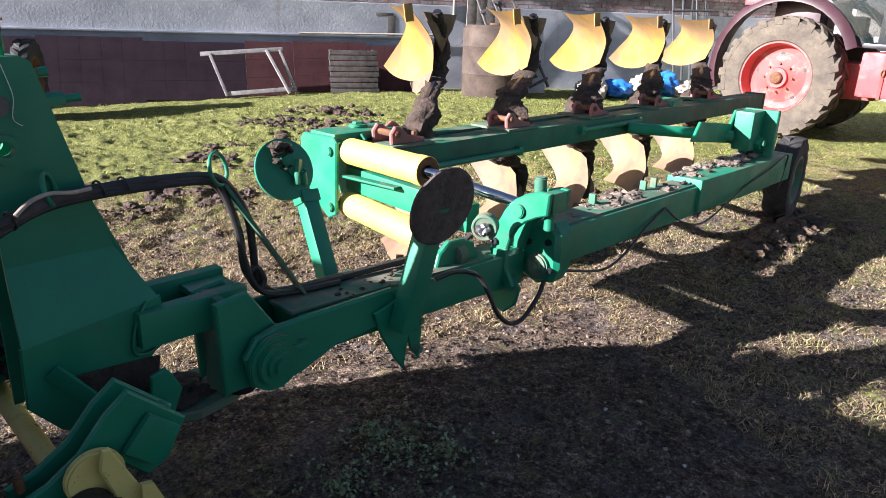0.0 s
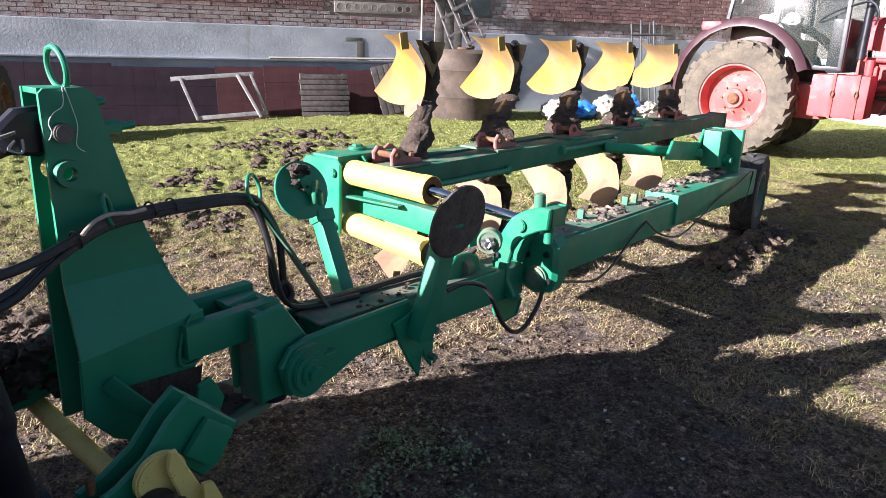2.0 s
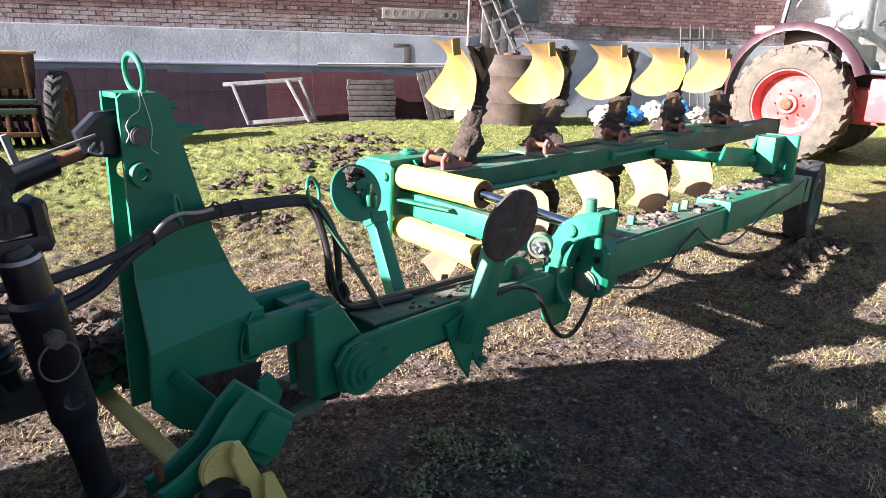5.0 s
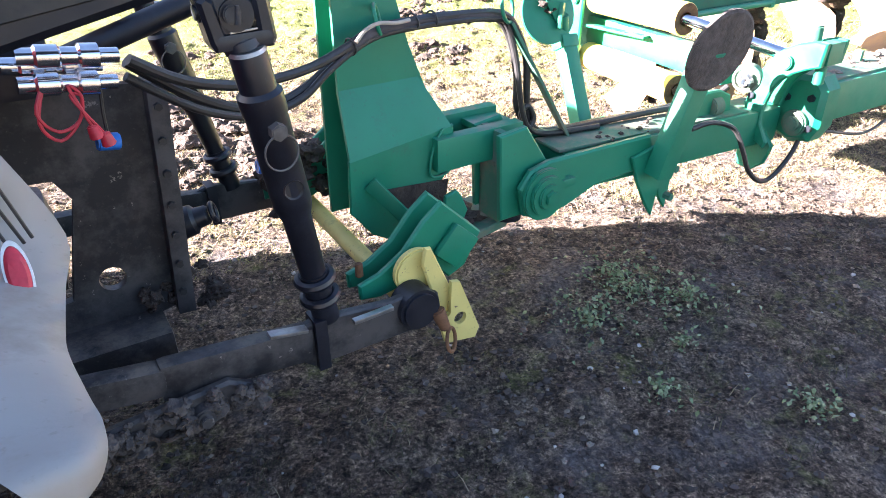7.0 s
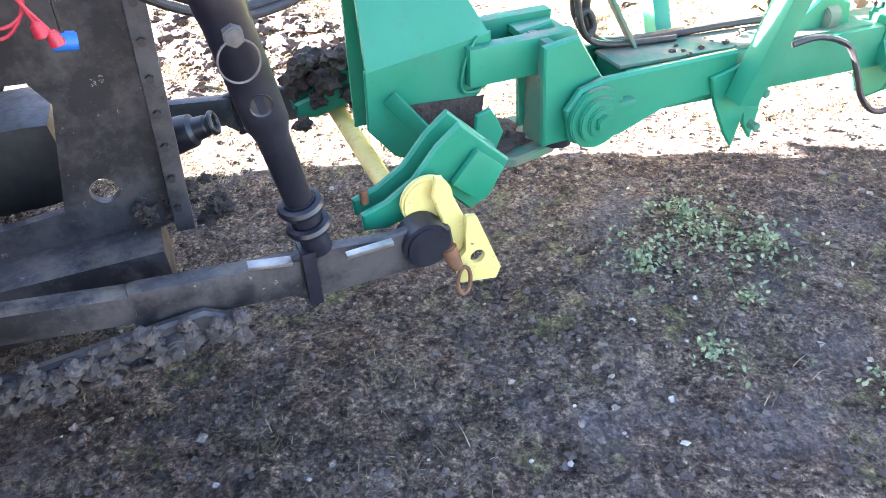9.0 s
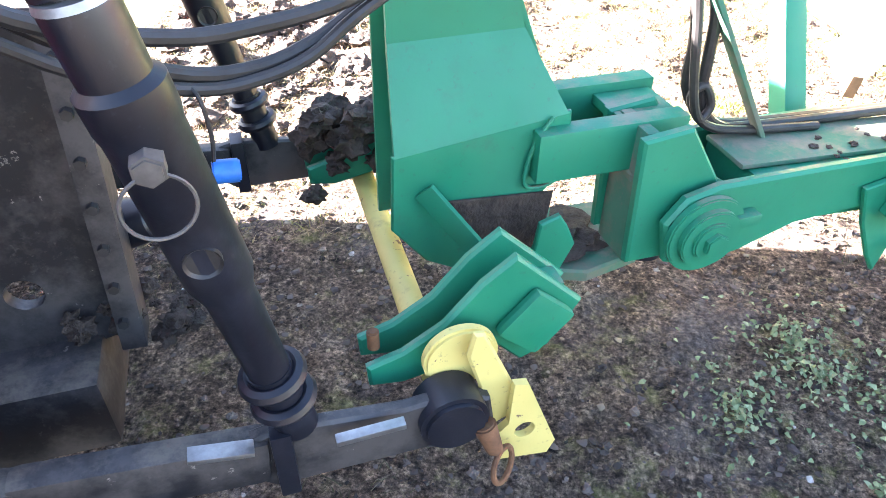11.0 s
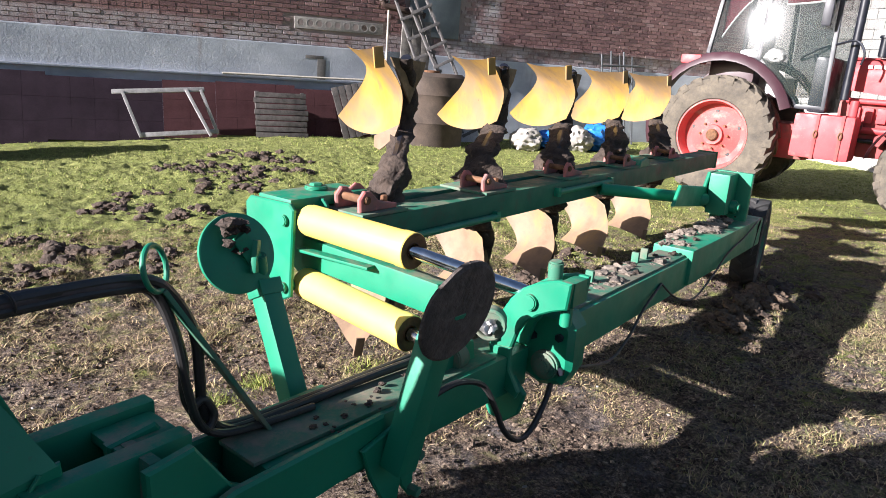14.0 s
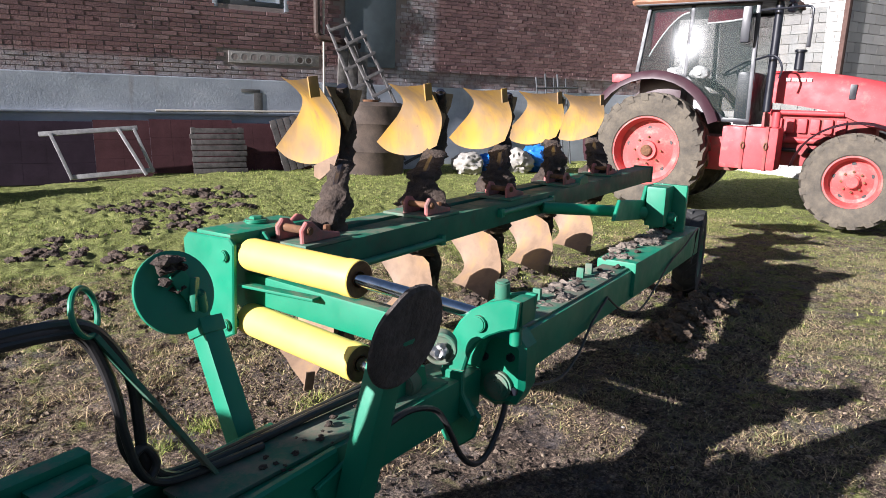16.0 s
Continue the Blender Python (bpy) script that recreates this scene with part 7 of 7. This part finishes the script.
        if nm == "crate":
            box(bm, (-w / 2 + j * w / 6, -w / 2, 0), (-w / 2 + j * w / 6 + 0.06, -w / 2 + 0.025, h), None, 0.004)
        else:
            m = pose(0.1 * j - 0.3, 0.08 * j - 0.2, 0.06 + h * j / 7, 8 * (j % 3) - 6, 14 * (j % 2) - 5, 25 * j)
            box(bm, (-w / 2, -0.09, -0.02), (w / 2, 0.09, 0.02), m, 0.005)
        part("slat" if nm == "crate" else "piece", bm, mat_, ob)
    if nm == "crate":
        bm = B()
        for z in (0.08, h - 0.1):
            box(bm, (-w / 2, -w / 2 + 0.026, z), (w / 2, -w / 2 + 0.05, z + 0.07), None, 0.004)
        part("crate_rail", bm, mat_, ob)

# ---- seed drill ----
DY = 9.15
# near-black iron that also carries the shadow between the coulters
OLDIRON = plain("shadowed_rusty_iron", (0.028, 0.018, 0.015), 0.9, 0.0, vary=0.6, scale=14)
GREENOLD = paint("old_dark_green_paint", (0.03, 0.09, 0.06), dirt=(0.10, 0.07, 0.05), amount=0.45, rough=0.75)
sd = thing("seed_drill", pose(-4.55, DY, -0.08), "old rusty seed drill with two orange-brown hoppers parked by the barn", "seed drill")
for x0, x1 in ((-2.05, -0.10), (0.02, 1.78)):
    bm = B()
    vs = []
    for x in (x0, x1):
        vs.append([bm.verts.new((x, y, z)) for y, z in ((0.18, 0.93), (0.0, 1.30), (-0.02, 1.44), (0.50, 1.44), (0.48, 1.30), (0.36, 0.93))])
    for i in range(6):
        bm.faces.new((vs[0][i], vs[0][(i + 1) % 6], vs[1][(i + 1) % 6], vs[1][i]))
    bm.faces.new(vs[0][::-1])
    bm.faces.new(vs[1])
    bmesh.ops.recalc_face_normals(bm, faces=bm.faces[:])
    hp = part("hopper", bm, ORANGERUST, sd, "orange-brown rusty hopper")
    bm = B()
    box(bm, (x0 - 0.03, -0.05, 1.44), (x1 + 0.03, 0.54, 1.48), None, 0.008)
    part("hopper_lid", bm, plain("pale_rust_lid", (0.36, 0.22, 0.11), 0.8, vary=0.3), hp)
    for x in (x0 + 0.02, (x0 + x1) / 2, x1 - 0.02):
        bm = B()
        bar(bm, (x, -0.03, 1.40), (x, 0.10, 0.75), 0.04, 0.05, 0.005, (1, 0, 0))
        part("hopper_strut", bm, RUST, sd)
    # dark box added as backing, for the shadow under the hopper
    bm = B()
    box(bm, (x0 + 0.02, 0.22, 0.70), (x1 - 0.02, 0.34, 0.935), None, 0.015)
    part("hopper_shade_box", bm, OLDIRON, sd)
    bm = B()
    rod(bm, (x0, 0.5, 0.62), (x1, 0.5, 0.62), 0.05, seg=12)
    rod(bm, (x0, 0.62, 0.44), (x1, 0.62, 0.44), 0.035, seg=12)
    part("coulter_shaft", bm, OLDIRON, sd)
    nt = 12
    for i in range(nt):
        x = x0 + 0.08 + (x1 - x0 - 0.16) * i / (nt - 1)
        bm = B()
        box(bm, (x - 0.045, 0.14, 0.84), (x + 0.045, 0.28, 0.94), None, 0.01)
        part("seed_meter", bm, RUST, sd)
        bm = B()
        tube(bm, [(x, 0.2, 0.85), (x + 0.03, 0.18, 0.65), (x, 0.25, 0.45), (x, 0.35, 0.28)], 0.022, 7)
        part("seed_tube", bm, OLDIRON, sd)
        bm = B()
        lathe(bm, [(0, 0.006), (0.16, 0.002), (0.17, 0), (0.16, -0.002), (0, -0.006)], axis_m((x, 0.36, 0.19), (1, 0.12, 0)), 18)
        part("coulter_disc", bm, OLDIRON, sd)
        bm = B()
        xo = x + 0.5 * (x1 - x0 - 0.16) / (nt - 1)
        bar(bm, (xo, 0.30, 0.66), (xo, 0.62, 0.12), 0.05, 0.075, 0.008, (1, 0, 0))
        bar(bm, (xo + 0.01, 0.58, 0.30), (xo, 0.75, 0.02), 0.035, 0.10, 0.008, (1, 0, 0))
        part("coulter_arm", bm, OLDIRON, sd)
for y, z, r in ((0.02, 0.74, 0.035), (-0.05, 0.60, 0.04), (-0.06, 0.26, 0.035)):
    bm = B()
    bar(bm, (-2.25, y, z), (1.85, y, z + 0.02), 2 * r, 2 * r, 0.006)
    part("frame_bar", bm, GREENOLD if z > 0.3 else RUST, sd)
for x in (-2.2, -1.55, -0.95, -0.35, 0.3, 0.9, 1.45, 1.8):
    bm = B()
    bar(bm, (x, -0.055, 0.28), (x, -0.05, 0.60), 0.05, 0.05, 0.006)
    part("frame_upright", bm, RUST, sd)
bm = B()
bar(bm, (-0.02, -0.14, 0.0), (-0.05, -0.12, 0.60), 0.05, 0.05, 0.006, (0, 1, 0))
part("drawbar_stand", bm, OLDWOOD, sd)
bm = B()
bar(bm, (-0.55, -0.16, 0.40), (-0.08, -0.18, 0.42), 0.08, 0.06, 0.02)
bar(bm, (0.05, -0.16, 0.42), (0.35, -0.16, 0.47), 0.04, 0.04, 0.012)
part("drawbar", bm, OLDWOOD, sd, "grey worn drawbar")
bm = B()
box(bm, (-0.09, -0.13, 0.58), (0.01, -0.02, 0.90), None, 0.025)
part("gear_case", bm, GREENOLD, sd)
bmt, bmr = B(), B()
wheel(bmt, bmr, 0.62, 0.22, 0.34, axis_m((-2.42, 0.25, 0.60), (-0.97, -0.24, 0)), 18)
w = part("drill_wheel", bmt, RUBBER, sd)
part("rim", bmr, RUST, w)
treads(w, RUBBER)
bmt, bmr = B(), B()
wheel(bmt, bmr, 0.60, 0.24, 0.34, axis_m((2.12, 0.25, 0.60), (1, 0, 0)), 18)
w = part("drill_wheel", bmt, RUBBER, sd)
part("rim", bmr, RUST, w)
treads(w, RUBBER)
for x0, x1 in ((-1.4, -0.55), (0.4, 1.25)):
    bm = B()
    rod(bm, (x0, 0.2, 1.51), (x1, 0.15, 1.53), 0.02, seg=8)
    part("marker_rod", bm, RUST, sd)
bm = B()
box(bm, (0, 0, 0), (0.11, 0.05, 0.55), pose(-8.05, 9.5, grid_z(-8, 9.5) - 0.02, -12, 8, 0), 0.006)
ob = link_mesh("plank", bm, OLDWOOD)
tagged(ob, "short grey plank leaning on the mats", "plank")

# ---- clods, stones, weeds and grass ----
rnd = random.Random(4)
PILES = [(1.93, 7.55, 0.30), (1.19, 6.44, 0.24), (0.60, 5.22, 0.24), (1.78, 8.79, 0.26), (-0.19, 4.10, 0.22), (0.18, 3.82, 0.20), (0.07, 5.63, 0.18), (-0.40, 3.50, 0.18), (-1.49, 1.74, 0.24), (-2.08, 4.0, 0.22), (0.89, 7.97, 0.2), (-1.44, 1.99, 0.2), (-1.9, 2.09, 0.24), (1.5, 6.9, 0.22), (0.3, 6.3, 0.16), (1.2, 7.6, 0.2), (4.69, 2.11, 0.2), (5.18, 2.06, 0.22), (4.6, 1.75, 0.16), (5.2, 2.5, 0.18), (-0.7, 4.5, 0.14), (2.3, 8.2, 0.2), (3.5, 3.0, 0.2), (4.2, 3.3, 0.22), (2.9, 2.7, 0.18), (3.0, 3.6, 0.16), (-1.23, 1.90, 0.26), (-0.94, 1.63, 0.2), (-1.23, 1.28, 0.22), (-0.90, 1.12, 0.18), (-0.89, 0.80, 0.16), (-1.84, 1.44, 0.24), (-1.50, 0.98, 0.2), (-0.75, 1.38, 0.16)]
for i, (x, y, s) in enumerate(PILES):
    bm = B()
    for j in range(26):
        a, d = rnd.uniform(0, 6.28), s * 1.45 * rnd.random() ** 0.7
        px_, py_ = d * math.cos(a) * 1.5, d * math.sin(a)
        clod(bm, (px_, py_, ground_z(x + px_, y + py_) + 0.008), (0.014 + 0.062 * rnd.random() ** 2.2) * (s / 0.2), i * 29 + j, 0.6, 3, 0.7)
    ob = link_mesh("earth_clod", bm, TURNED, 50)
    ob.location = (x, y, 0)
    tagged(ob, "heap of dark turned earth in the grass", "clod", "earth clods", kind="stuff")

bm = B()
for j in range(150):
    u, w = rnd.random(), rnd.gauss(0, 0.085)
    px_, py_ = 1.15 * (u - 0.5) - 0.45 * w, 0.62 * (u - 0.5) + w
    z = ground_z(4.44 + px_, 1.70 + py_) + rnd.random() * max(0.0, 0.11 - 0.7 * abs(w))
    clod(bm, (px_, py_, z), 0.014 + 0.045 * rnd.random() ** 2, 1300 + j, 0.7, 3, 0.8)
ob = link_mesh("earth_mound", bm, MOUND, 50)
ob.location = (4.44, 1.70, 0)
tagged(ob, "ridge of crumbly earth scraped up by the wheel, paled for sunlight", "earth mound", kind="stuff")


def blade_field(name, spots, mat, label, hmin, hmax, wid, lean=0.6):
    """Many thin blades, each one bent triangle pair."""
    verts, faces = [], []
    r = np.random.default_rng(7)
    for x, y in spots:
        z = ground_z(x, y) - 0.004
        h, a = r.uniform(hmin, hmax) * (0.55 + max(0.0, 0.45 + 1.3 * noise.noise(Vector((x * 5, y * 5, 4))))), r.uniform(0, 6.283)
        b = r.uniform(0, 6.283)
        l = r.uniform(0.15, lean) * h
        w = wid * r.uniform(0.6, 1.3)
        cx, cy = math.cos(a) * w, math.sin(a) * w
        dx, dy = math.cos(b) * l, math.sin(b) * l
        n = len(verts)
        verts += [(x - cx, y - cy, z), (x + cx, y + cy, z), (x + dx * 0.4 + cx * 0.7, y + dy * 0.4 + cy * 0.7, z + h * 0.6), (x + dx * 0.4 - cx * 0.7, y + dy * 0.4 - cy * 0.7, z + h * 0.6), (x + dx, y + dy, z + h * 0.92)]
        faces += [(n, n + 1, n + 2, n + 3), (n + 3, n + 2, n + 4)]
    me = bpy.data.meshes.new(name)
    me.from_pydata(verts, [], faces)
    me.materials.append(mat)
    ob = new(name, me)
    return tagged(ob, label, "grass", kind="stuff")


def leafy(name, stops, rough=0.7):
    k = Mat(name, rough, spec=0.3)
    k.color(k.ramp(k.island(), stops))
    k.b.inputs["Transmission Weight"].default_value = 0.0
    return k.m


GRASS = leafy("grass", [(0.0, (0.065, 0.10, 0.018)), (0.45, (0.19, 0.245, 0.043)), (0.8, (0.33, 0.35, 0.085)), (1.0, (0.46, 0.40, 0.19))])
STRAW = leafy("dry_straw", [(0.0, (0.09, 0.062, 0.04)), (0.4, (0.29, 0.21, 0.12)), (0.72, (0.53, 0.415, 0.24)), (0.8, (0.17, 0.18, 0.06)), (1.0, (0.26, 0.25, 0.09))])
MIXED = leafy("trodden_grass", [(0.0, (0.07, 0.072, 0.036)), (0.45, (0.165, 0.165, 0.078)), (0.8, (0.29, 0.265, 0.15)), (1.0, (0.15, 0.19, 0.05))])
# STRAW darkened, for blades lying in the towing tractor's shadow
SHADE_STRAW = leafy("shadow_grass", [(0.0, (0.03, 0.026, 0.018)), (0.5, (0.07, 0.07, 0.03)), (0.85, (0.12, 0.10, 0.06)), (1.0, (0.30, 0.24, 0.15))])
rg = np.random.default_rng(11)
far_spots, dry_spots, dark_spots, mixed_spots = [], [], [], []
for _ in range(150000):
    x, y = rg.uniform(-8, 15), 1.0 + 10.0 * rg.random() ** 0.9
    p = noise.noise(Vector((x * 0.8, y * 0.8, 0))) + 0.6 * noise.noise(Vector((x * 2.6, y * 2.6, 3)))
    d = (y - 4.6 - ((-0.6 if x < 0 else 0.4) if x < 2.5 else -3.2 * min(1, (x - 2.5) / 2.5))) * 0.42
    d = min(d, 0.62) + p * 1.25 + 0.9 * noise.noise(Vector((x * 6.3, y * 6.3, 0)))
    if x < 2.5:
        d -= 0.16
    if x > 4.5 and y < 5:
        d = 0.28 + p * 1.2
    if d > rg.random() * 0.8:
        far_spots.append((x, y))
for _ in range(130000):
    x, y = rg.uniform(2.7, 9.5), rg.uniform(-2.6, 3.0)
    p = noise.noise(Vector((x * 1.1, y * 1.1, 9))) + 0.6 * noise.noise(Vector((x * 3.4, y * 3.4, 3)))
    if 0.2 + p * 1.1 + 0.12 * (x - 3) > rg.random():
        mixed_spots.append((x, y))
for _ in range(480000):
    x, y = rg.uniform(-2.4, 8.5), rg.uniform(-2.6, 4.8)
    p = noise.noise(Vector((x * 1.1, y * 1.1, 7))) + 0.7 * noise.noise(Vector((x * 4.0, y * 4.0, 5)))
    # spots inside the cast shadow take the darkened blades
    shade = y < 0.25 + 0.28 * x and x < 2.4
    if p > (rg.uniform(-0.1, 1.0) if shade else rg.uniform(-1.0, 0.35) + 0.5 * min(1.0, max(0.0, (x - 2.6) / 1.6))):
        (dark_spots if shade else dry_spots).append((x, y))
blade_field("grass", far_spots, GRASS, "short green grass in the yard", 0.010, 0.040, 0.0036, 1.5)
blade_field("dry_grass", dry_spots, STRAW, "matted dry straw and grass on trodden soil", 0.007, 0.032, 0.0021, 2.8)
blade_field("shadow_grass", dark_spots, SHADE_STRAW, "thin grass stems coloured dark for the tractor's shadow", 0.008, 0.035, 0.0016, 2.2)
blade_field("trodden_grass", mixed_spots, MIXED, "short trodden grass going tan", 0.006, 0.026, 0.0024, 2.4)
tufts = []
for cx, cy, s, n in ((0.80, 1.43, 0.12, 300), (1.46, 1.42, 0.16, 420), (3.65, 2.64, 0.30, 1000), (0.62, 1.30, 0.10, 220), (6.2, 6.8, 0.6, 900), (5.0, 9.6, 1.2, 1500), (7.0, 8.6, 1.2, 1500)):
    tufts += [(cx + rg.normal(0, s * 0.55), cy + rg.normal(0, s * 0.45)) for _ in range(n)]
blade_field("grass_tuft", tufts, GRASS, "taller tufts of green grass", 0.015, 0.045, 0.0024, 1.6)
# low weeds
LEAF = leafy("weed_leaf", [(0.0, (0.09, 0.125, 0.06)), (0.6, (0.16, 0.205, 0.105)), (1.0, (0.26, 0.30, 0.175))])
for i, (x, y, s) in enumerate(((0.91, -0.26, 0.24), (0.66, -0.44, 0.16), (1.10, -0.32, 0.16), (0.85, -0.15, 0.14), (0.82, -0.87, 0.07), (1.28, -0.97, 0.08), (0.98, -0.62, 0.05))):
    bm = B()
    for j in range(int(190 * s / 0.15)):
        a, d = rnd.uniform(0, 6.28), abs(rnd.gauss(0, s * 0.7))
        px_, py_ = d * math.cos(a), d * math.sin(a)
        z = ground_z(x + px_, y + py_) + rnd.uniform(0.0, 0.05)
        m = Matrix.Translation((px_, py_, z)) @ Euler((rnd.uniform(-0.8, 0.8), rnd.uniform(-0.8, 0.8), rnd.uniform(0, 6.28))).to_matrix().to_4x4()
        L = rnd.uniform(0.008, 0.021)
        vs = [bm.verts.new(m @ Vector(p)) for p in ((0, 0, 0), (L * 0.5, L * 0.38, 0.003), (L, 0.1 * L, 0), (L * 1.35, 0, -0.003), (L, -L * 0.3, 0), (L * 0.45, -L * 0.42, 0.002))]
        bm.faces.new(vs)
    ob = link_mesh("weed", bm, LEAF, 0)
    ob.location = (x, y, 0)
    tagged(ob, "low grey-green weed creeping over bare soil", "weed", "weeds", kind="stuff")
PEB = plain("pale_stone", (0.34, 0.32, 0.30), 0.9, vary=0.3, scale=30)
bm = B()
for i in range(170):
    x, y = rnd.uniform(-1.4, 3.6), rnd.uniform(-2.0, 1.6)
    clod(bm, (x, y, ground_z(x, y) + 0.002), rnd.choice((0.004, 0.005, 0.007, 0.010)), i, 0.6, 1)
ob = link_mesh("pebble", bm, PEB, 0)
tagged(ob, "small pale stones scattered on the soil", "stones", kind="stuff")


def scatter(name, spots, sizes, mat, label, cat, templates=8, flat=0.75, sub=1):
    """Many small lumps as one mesh, from a few lumpy shapes turned at random."""
    r = np.random.default_rng(31)
    shapes = []
    for i in range(templates):
        q = B()
        clod(q, (0, 0, 0), 1.0, i + 3, flat, sub)
        shapes.append((np.array([v.co[:] for v in q.verts]), np.array([[v.index for v in f.verts] for f in q.faces]) if q.faces.ensure_lookup_table() is None and q.verts.index_update() is None else None))
        q.free()
    vs, fs, n = [], [], 0
    for (x, y), s in zip(spots, sizes):
        co, fc = shapes[r.integers(templates)]
        a = r.uniform(0, 6.283)
        c_, s_ = math.cos(a), math.sin(a)
        w = co @ np.array([[c_, s_, 0], [-s_, c_, 0], [0, 0, 1]]) * s
        vs.append(w + np.array([x, y, ground_z(x, y) + s * 0.2]))
        fs.append(fc + n)
        n += len(co)
    me = bpy.data.meshes.new(name)
    me.from_pydata(np.concatenate(vs).tolist(), [], np.concatenate(fs).tolist())
    me.materials.append(mat)
    return tagged(new(name, me), label, cat, kind="stuff")


k = Mat("soil_crumb", 0.95, spec=0.2)
k.color(k.ramp(k.island(), [(0.0, (0.028, 0.021, 0.018)), (0.5, (0.085, 0.062, 0.049)), (0.85, (0.15, 0.112, 0.085)), (1.0, (0.30, 0.235, 0.17))])).bump(k.noise(90, 4), 0.6, 0.006)
CRUMB = k.m
# darker, narrower colour range for crumbs in the near rectangle
k = Mat("dark_crumb", 0.9, spec=0.25)
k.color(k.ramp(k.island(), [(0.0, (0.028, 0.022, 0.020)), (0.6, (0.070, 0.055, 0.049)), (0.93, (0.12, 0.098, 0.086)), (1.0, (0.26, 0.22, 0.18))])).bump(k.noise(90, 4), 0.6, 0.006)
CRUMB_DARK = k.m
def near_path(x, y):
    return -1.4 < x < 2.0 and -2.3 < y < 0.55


spots, sizes, near_spots, near_sizes = [], [], [], []
while len(spots) < 40000:
    x, y = rg.uniform(-2.4, 5.6), rg.uniform(-2.3, 4.8)
    p = noise.noise(Vector((x * 1.3, y * 1.3, 11))) + 0.6 * noise.noise(Vector((x * 3.7, y * 3.7, 2)))
    if rg.random() < (0.55 + 0.9 * p) * (1.0 if y < 3.2 else 0.5):
        size = 0.0025 + 0.013 * rg.random() ** 5
        if near_path(x, y):
            near_spots.append((x, y))
            near_sizes.append(size)
        else:
            spots.append((x, y))
            sizes.append(size)
scatter("soil_crumbs", spots, sizes, CRUMB, "loose crumbs of dry soil over the yard", "soil")
scatter("soil_crumbs", near_spots[:6500], near_sizes[:6500], CRUMB_DARK, "dark crumbs of trodden soil", "soil", 10, 0.6, 2)

k = Mat("leaf_litter", 0.9, spec=0.2)
k.color(k.ramp(k.island(), [(0.0, (0.035, 0.028, 0.026)), (0.6, (0.080, 0.064, 0.058)), (0.92, (0.13, 0.105, 0.09)), (1.0, (0.28, 0.22, 0.15))]))
spots, sizes = [], []
while len(spots) < 8000:
    x, y = rg.uniform(-2.4, 4.5), rg.uniform(-2.3, 2.6)
    if rg.random() < 0.55 + 0.9 * noise.noise(Vector((x * 2.1, y * 2.1, 21))):
        spots.append((x, y))
        sizes.append(0.004 + 0.010 * rg.random() ** 2)
scatter("leaf_litter", spots, sizes, k.m, "flat bits of dead leaf and trodden straw", "litter", 8, 0.14)

# ---- bricks ----
def course_bricks():
    """Every brick's rectangle on the barn wall."""
    z = PLINTH + 0.006
    r = 0
    while z < WALL_TOP - 0.05:
        head = r % 6 == 5
        L = 0.12 if head else 0.25
        x = WALL_X0 - (0.13 if r % 2 else 0.0)
        while x < WALL_X1:
            a, b = max(x, WALL_X0), min(x + L, WALL_X1)
            if b - a > 0.05 and not in_opening(a, b, z, z + 0.065):
                yield a, b, z, z + 0.065
            x += L + 0.012
        z += 0.077
        r += 1


rb = random.Random(12)
near_mesh = {}
count = 0
fv, ff = [], []
for a, b, z0, z1 in course_bricks():
    y0 = WALL_Y - rb.uniform(0.0, 0.008)
    if 1.4 < (a + b) / 2 < 4.7 and z0 < 3.1 and count < 300:
        key = round(b - a, 2)
        if key not in near_mesh:
            q = B()
            box(q, (0.003, 0, 0.002), (b - a - 0.003, 0.03, 0.063), None, 0.004)
            me = bpy.data.meshes.new("brick")
            q.to_mesh(me)
            q.free()
            me.materials.append(BRICK_ONE)
            near_mesh[key] = me
        ob = new("brick", near_mesh[key])
        ob.parent = wall
        ob.location = (a, y0, z0)
        count += 1
        continue
    n = len(fv)
    j = [rb.uniform(-0.002, 0.002) for _ in range(4)]
    fv += [(a + j[0], y0, z0 + j[1]), (b + j[2], y0, z0 + j[3]), (b + j[0], y0, z1 + j[1]), (a + j[2], y0, z1 + j[3]), (a, y0 + 0.03, z0), (b, y0 + 0.03, z0), (b, y0 + 0.03, z1), (a, y0 + 0.03, z1)]
    ff += [(n, n + 1, n + 2, n + 3), (n, n + 4, n + 5, n + 1), (n + 1, n + 5, n + 6, n + 2), (n + 2, n + 6, n + 7, n + 3), (n + 3, n + 7, n + 4, n)]
me = bpy.data.meshes.new("bricks")
me.from_pydata(fv, [], ff)
me.materials.append(BRICK)
ob = new("brick_facing", me)
ob.parent = wall
tagged(ob, kind="stuff")
